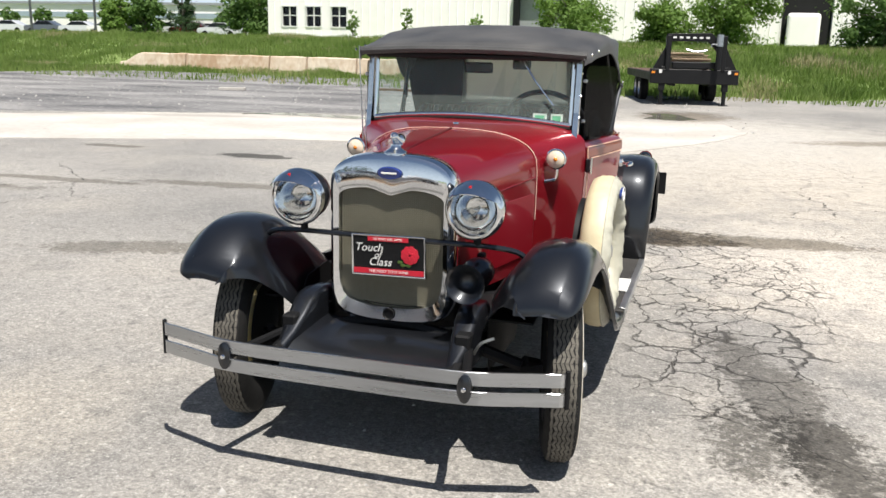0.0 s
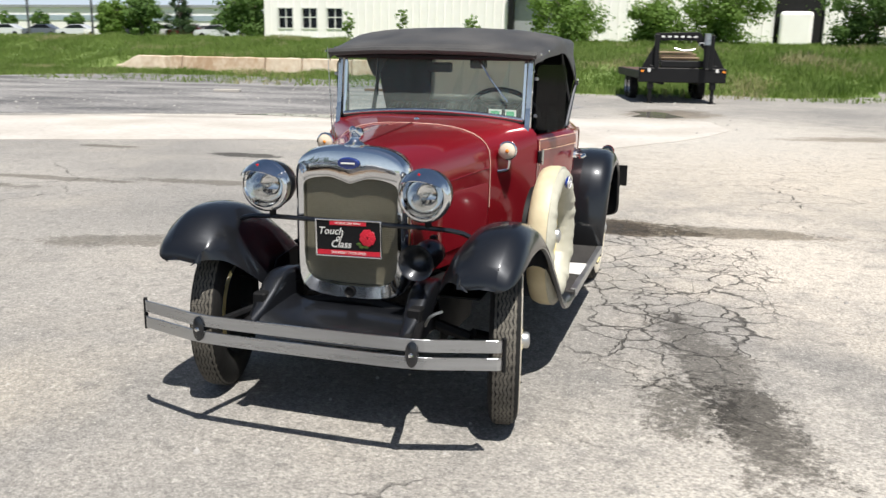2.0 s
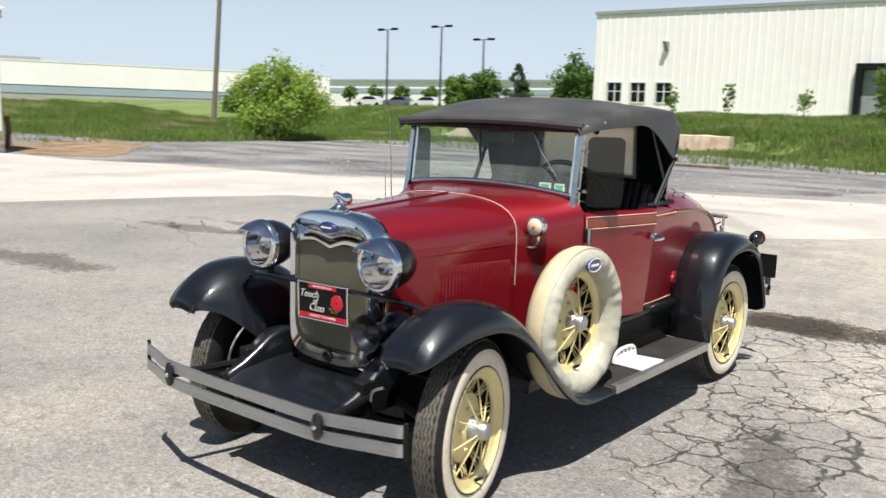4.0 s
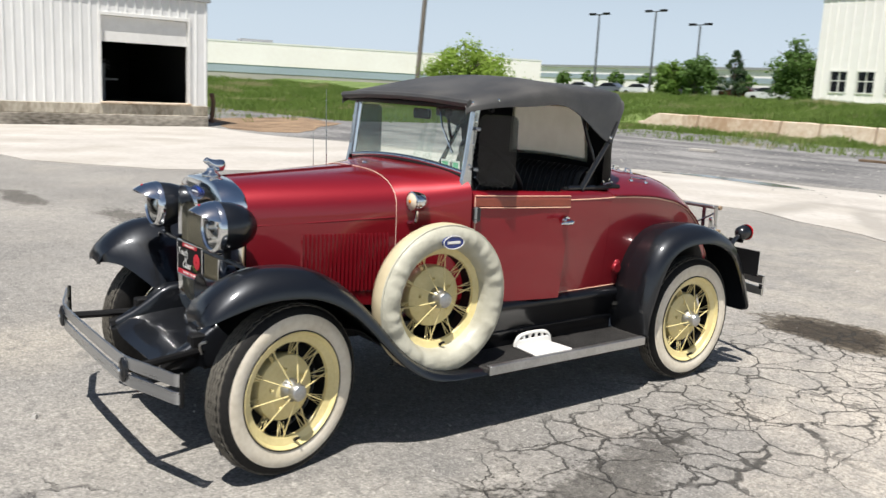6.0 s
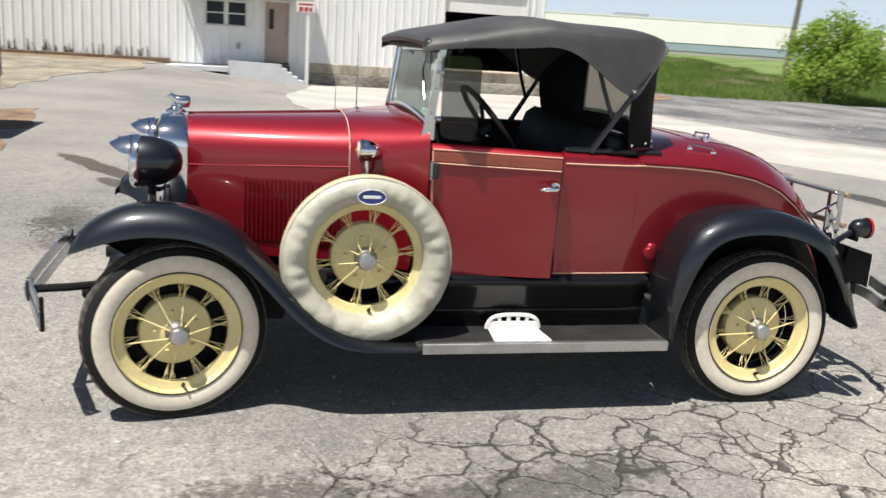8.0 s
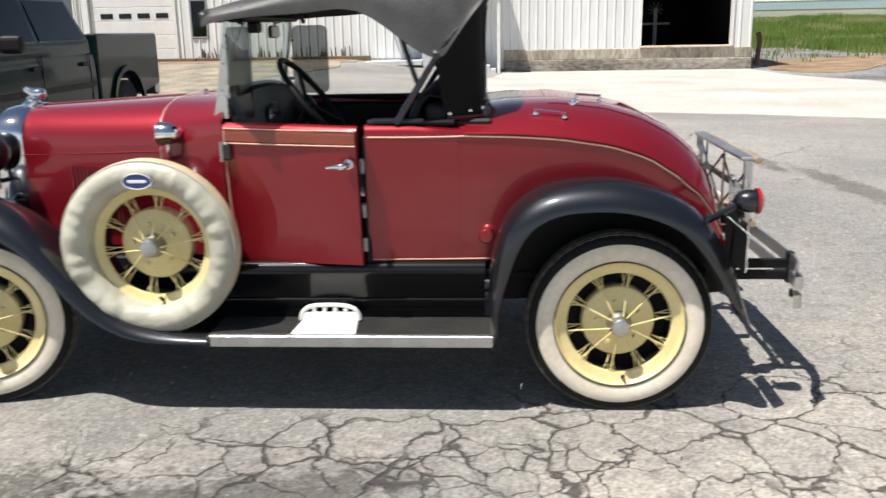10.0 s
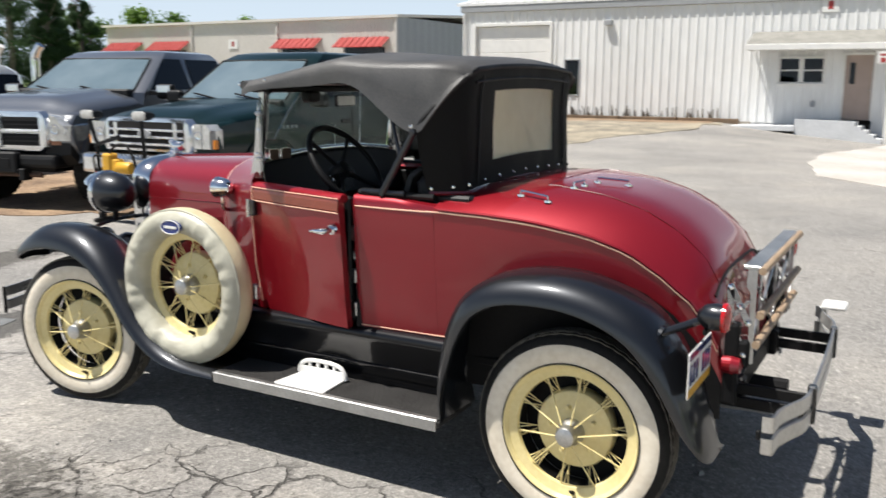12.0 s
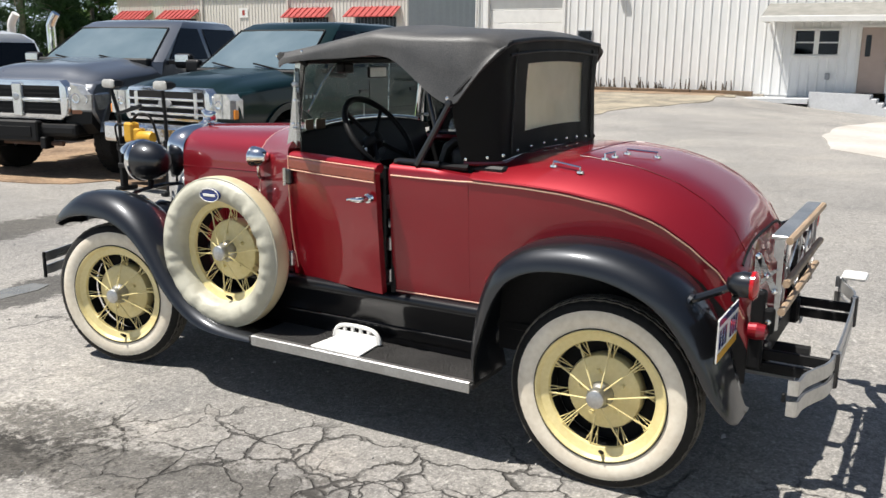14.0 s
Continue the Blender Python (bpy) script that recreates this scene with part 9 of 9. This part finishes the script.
def plow_mount():
    p = thing("plough_mount", "black and yellow snow plough mount with two work lamps", "plough mount", (-3.22, -4.17, 0.0))
    for y, lean in ((-0.42, -0.08), (0.32, 0.0)):
        m = part("mast", tube([(0, y, 0.30), (0, y, 0.86), (0.02, y + lean, 1.16)], 0.022, 6), TRIMBLACK, p)
        lm = part("work_lamp", loft([[(x, y + lean + 0.5 * w * a, 1.215 + h * b) for a, b in ((-1, -0.5), (-0.7, -0.8), (0.7, -0.8), (1, -0.5), (1, 0.5), (0.7, 0.8), (-0.7, 0.8), (-1, 0.5))] for x, w, h in ((-0.12, 0.12, 0.03), (-0.05, 0.19, 0.058), (0.05, 0.20, 0.062))]), TRIMBLACK, p, "rectangular work lamp", smooth=40)
        part("lens", loft([[(x, y + lean + 0.5 * w * a, 1.215 + h * b) for a, b in ((-1, -0.5), (-0.7, -0.8), (0.7, -0.8), (1, -0.5), (1, 0.5), (0.7, 0.8), (-0.7, 0.8), (-1, 0.5))] for x, w, h in ((0.05, 0.20, 0.062), (0.062, 0.19, 0.056), (0.068, 0.14, 0.036))]), LAMPWHITE, lm, "frosted lens", smooth=40)
        part("skid", box((-0.18, y - 0.035, 0.0), (0.10, y + 0.035, 0.05), 0.01), TRIMBLACK, p)
        part("leg", box((-0.05, y - 0.025, 0.045), (0.03, y + 0.025, 0.62), 0.006), TRIMBLACK, p)
    part("cross_beam", box((-0.04, -0.46, 0.46), (0.04, 0.36, 0.54), 0.01), TRIMBLACK, p)
    part("cross_beam", box((-0.04, -0.46, 0.26), (0.04, 0.36, 0.32), 0.01), TRIMBLACK, p)
    part("lift_arm", prism([(-0.42, 0.86), (-0.38, 0.90), (-0.02, 1.00), (0.0, 0.96)], 0.02, 0.06, "x"), TRIMBLACK, p)
    part("pump_housing", box((0.02, -0.20, 0.58), (0.15, -0.06, 0.80), 0.02), YELLOWPAINT, p, "yellow pump housing")
    part("pump_block", box((0.03, -0.07, 0.60), (0.13, 0.04, 0.74), 0.015), YELLOWPAINT, p)
    part("pump_motor", lathe([(0, -0.11), (0.055, -0.11), (0.066, -0.09), (0.066, 0.07), (0.055, 0.10), (0, 0.10)], 20, Matrix.Translation((0.10, 0.12, 0.65)) @ TO_Y), YELLOWPAINT, p, "yellow pump motor", smooth=40)
    part("hose", tube(smooth_path([(0.10, -0.12, 0.80), (0.12, 0.04, 0.90), (0.10, 0.2, 0.86), (0.06, 0.28, 0.56)], 5), 0.014, 6), RUBBER, p)
    part("hose", tube(smooth_path([(0.12, -0.16, 0.76), (0.16, -0.3, 0.76), (0.08, -0.36, 0.52)], 5), 0.013, 6), RUBBER, p)


plow_mount()


def silver_van():
    t = thing("silver_suv", "silver sport utility vehicle with dark windows, parked", "car", (-1.45, -10.8, 0.0), 0)
    pts = [(-4.9, 0.5), (-4.3, 0.42)] + arc_pts(-3.75, 0.38, 0.46, 175, 5) + [(-2.6, 0.40), (-1.5, 0.40)] + arc_pts(-0.95, 0.38, 0.46, 175, 5) + [(-0.05, 0.45), (0.0, 0.9), (-0.2, 1.05), (-1.25, 1.14), (-4.85, 1.16), (-4.95, 0.8)]
    part("body", prism(pts, -0.98, 0.98, "y", 0.04), SILVER, t, smooth=30)
    secs = [(1.14, -1.3, -4.9, 0.96), (1.72, -2.0, -4.75, 0.78), (1.82, -2.2, -4.6, 0.72), (1.86, -2.4, -4.4, 0.6)]
    part("cabin", loft([[(f, w - 0.1, z), (f - 0.1, w, z), (b + 0.12, w, z), (b, w - 0.1, z), (b, -w + 0.1, z), (b + 0.12, -w, z), (f - 0.1, -w, z), (f, -w + 0.1, z)] for z, f, b, w in secs]), SILVER, t, smooth=35)
    for s in (1, -1):
        for x0, x1, k in ((-1.75, -2.65, 0.42), (-2.75, -3.7, 0.0), (-3.82, -4.72, 0.0)):
            bm = bmesh.new()
            bm.faces.new([bm.verts.new(p) for p in ((x0, s * 0.955, 1.20), (x1, s * 0.955, 1.20), (x1 + (0.06 if x1 < -4.5 else 0), s * 0.81, 1.68), (x0 - k, s * 0.81, 1.68))])
            part("side_glass", bm, TRUCKSIDE, t)
        for x in (-0.95, -3.75):
            truck_wheel(t, x, s * 0.84, 0.37, s)
    bm = bmesh.new()
    bm.faces.new([bm.verts.new(p) for p in ((-1.38, 0.84, 1.18), (-1.38, -0.84, 1.18), (-1.96, -0.70, 1.68), (-1.96, 0.70, 1.68))])
    part("windscreen", bm, SKYTONEGLASS, t)
    part("front_bumper", box((-0.1, -0.95, 0.4), (0.08, 0.95, 0.62), 0.04), GREYMETAL, t)


silver_van()
for x, y, h, lb in ((-8.25, -12.41, 2.28, "chromed upright exhaust stack with curved tip"), (-8.8, -14.47, 2.32, "white upright exhaust stack")):
    st = tagged(part("upright_exhaust", tube(smooth_path([(0, 0, 0.0), (0, 0, h - 0.5), (0.0, 0.02, h - 0.2), (-0.04, 0.14, h)], 4), 0.085, 12), CHROME if x > -8.5 else WHITE, smooth=50), lb, "exhaust pipe")
    st.matrix_basis = pose(x, y, 0)


def trailer():
    """Black gooseneck flatbed, nose towards the lot."""
    t = thing("gooseneck_trailer", "black gooseneck flatbed trailer parked on the gravel edge", "trailer", (0.42, 24.2, 0.0), 13)
    for s in (1, -1):
        part("landing_leg", box((s * 0.92 - 0.05, -0.05, 0.0), (s * 0.92 + 0.05, 0.05, 1.0), 0.01), TRIMBLACK, t)
        part("foot", box((s * 0.92 - 0.11, -0.11, 0.0), (s * 0.92 + 0.11, 0.11, 0.03), 0.005), TRIMBLACK, t)
        part("neck_upright", box((s * 0.80 - 0.07, -0.12, 0.95), (s * 0.80 + 0.07, 0.08, 2.02), 0.015), TRIMBLACK, t, "upright of the gooseneck")
        part("side_rail", box((s * 1.24 - 0.04, 0.0, 0.72), (s * 1.24 + 0.04, 5.2, 0.95), 0.01), TRIMBLACK, t)
        part("reflector", box((s * 1.0 - 0.04, -0.14, 0.93), (s * 1.0 + 0.04, -0.125, 1.03)), WHITE, t)
        for y in (2.6, 3.45):
            truck_wheel(t, s * 1.08, y, 0.38, s)
    for o in [o for o in t.children if o.name.startswith("wheel")]:
        o.matrix_basis = Matrix.Translation(o.matrix_basis.translation) @ Matrix.Rotation(math.pi / 2 * (1 if o.matrix_basis.translation.x < 0 else -1), 4, "Z")
    part("headboard", box((-1.28, -0.12, 0.62), (1.28, 0.12, 1.05), 0.02), TRIMBLACK, t, "black front cross beam")
    part("deck", box((-1.2, 0.12, 0.86), (1.2, 5.2, 0.96), 0.01), RUST, t, "dark timber deck")
    part("toolbox", box((-0.66, -0.1, 1.06), (0.66, 0.35, 1.26), 0.02), TRIMBLACK, t, "black chain tray")
    part("neck_plate", prism([(-0.86, 2.06), (0.40, 2.10), (0.46, 2.06), (0.80, 1.66), (0.80, 1.46), (0.70, 1.46), (0.34, 1.86), (-0.86, 1.84)], -0.10, 0.02, "y", 0.012), TRIMBLACK, t, "bent black neck plate")
    for i in range(6):
        part("marker", box((-0.70 + i * 0.19, -0.115, 1.93), (-0.60 + i * 0.19, -0.101, 1.985)), WHITE, t, "small white bar")
    part("coupler", tube([(0.62, -0.25, 1.05), (0.62, -0.25, 2.0)], 0.085, 12), TRIMBLACK, t, "upright coupler tube")
    part("coupler_cap", tube([(0.62, -0.25, 1.72), (0.62, -0.25, 2.06)], 0.10, 12), STEEL, t, "grey coupler collar")
    part("jack_crank", tube([(0.52, -0.36, 1.78), (0.36, -0.40, 1.78), (0.36, -0.40, 1.70)], 0.018, 6), STEEL, t)
    part("chain", tube(smooth_path([(-0.3, -0.12, 1.62), (0.0, -0.14, 1.56), (0.3, -0.12, 1.60)], 4), 0.03, 6), STEEL, t)
    ld = part("load", box((-0.62, 0.9, 0.96), (0.62, 1.0, 1.04), 0.01), TIMBER, t, "stacked weathered boards")
    rr = random.Random(5)
    for k in range(9):
        z = 1.04 + k * 0.055
        sh = rr.uniform(-0.12, 0.12)
        part("board", box((-0.62 + sh, 0.82 + rr.uniform(0, 0.1), z), (0.55 + sh, 1.7, z + 0.045), 0.006), WOOD if k % 3 else TIMBER, ld)
    for s in (1, -1):
        part("gusset", prism([(s * 0.86, 1.05), (s * 1.22, 1.05), (s * 0.86, 1.72)], -0.02, 0.04, "y"), TRIMBLACK, t, "black triangular gusset")
        part("jack_body", box((s * 0.92 - 0.085, -0.085, 0.42), (s * 0.92 + 0.085, 0.085, 1.12), 0.01), TRIMBLACK, t)
        part("jack_foot_bar", box((s * 0.92 - 0.035, -0.035, 0.02), (s * 0.92 + 0.035, 0.035, 0.42)), RUST, t)
        part("lamp", box((s * 1.2 - 0.05, -0.135, 0.92), (s * 1.2 + 0.05, -0.122, 0.98)), AMBER, t)
    part("frame_beam", box((-0.6, 0.1, 0.55), (-0.5, 5.0, 0.86)), TRIMBLACK, t)
    part("frame_beam", box((0.5, 0.1, 0.55), (0.6, 5.0, 0.86)), TRIMBLACK, t)


trailer()
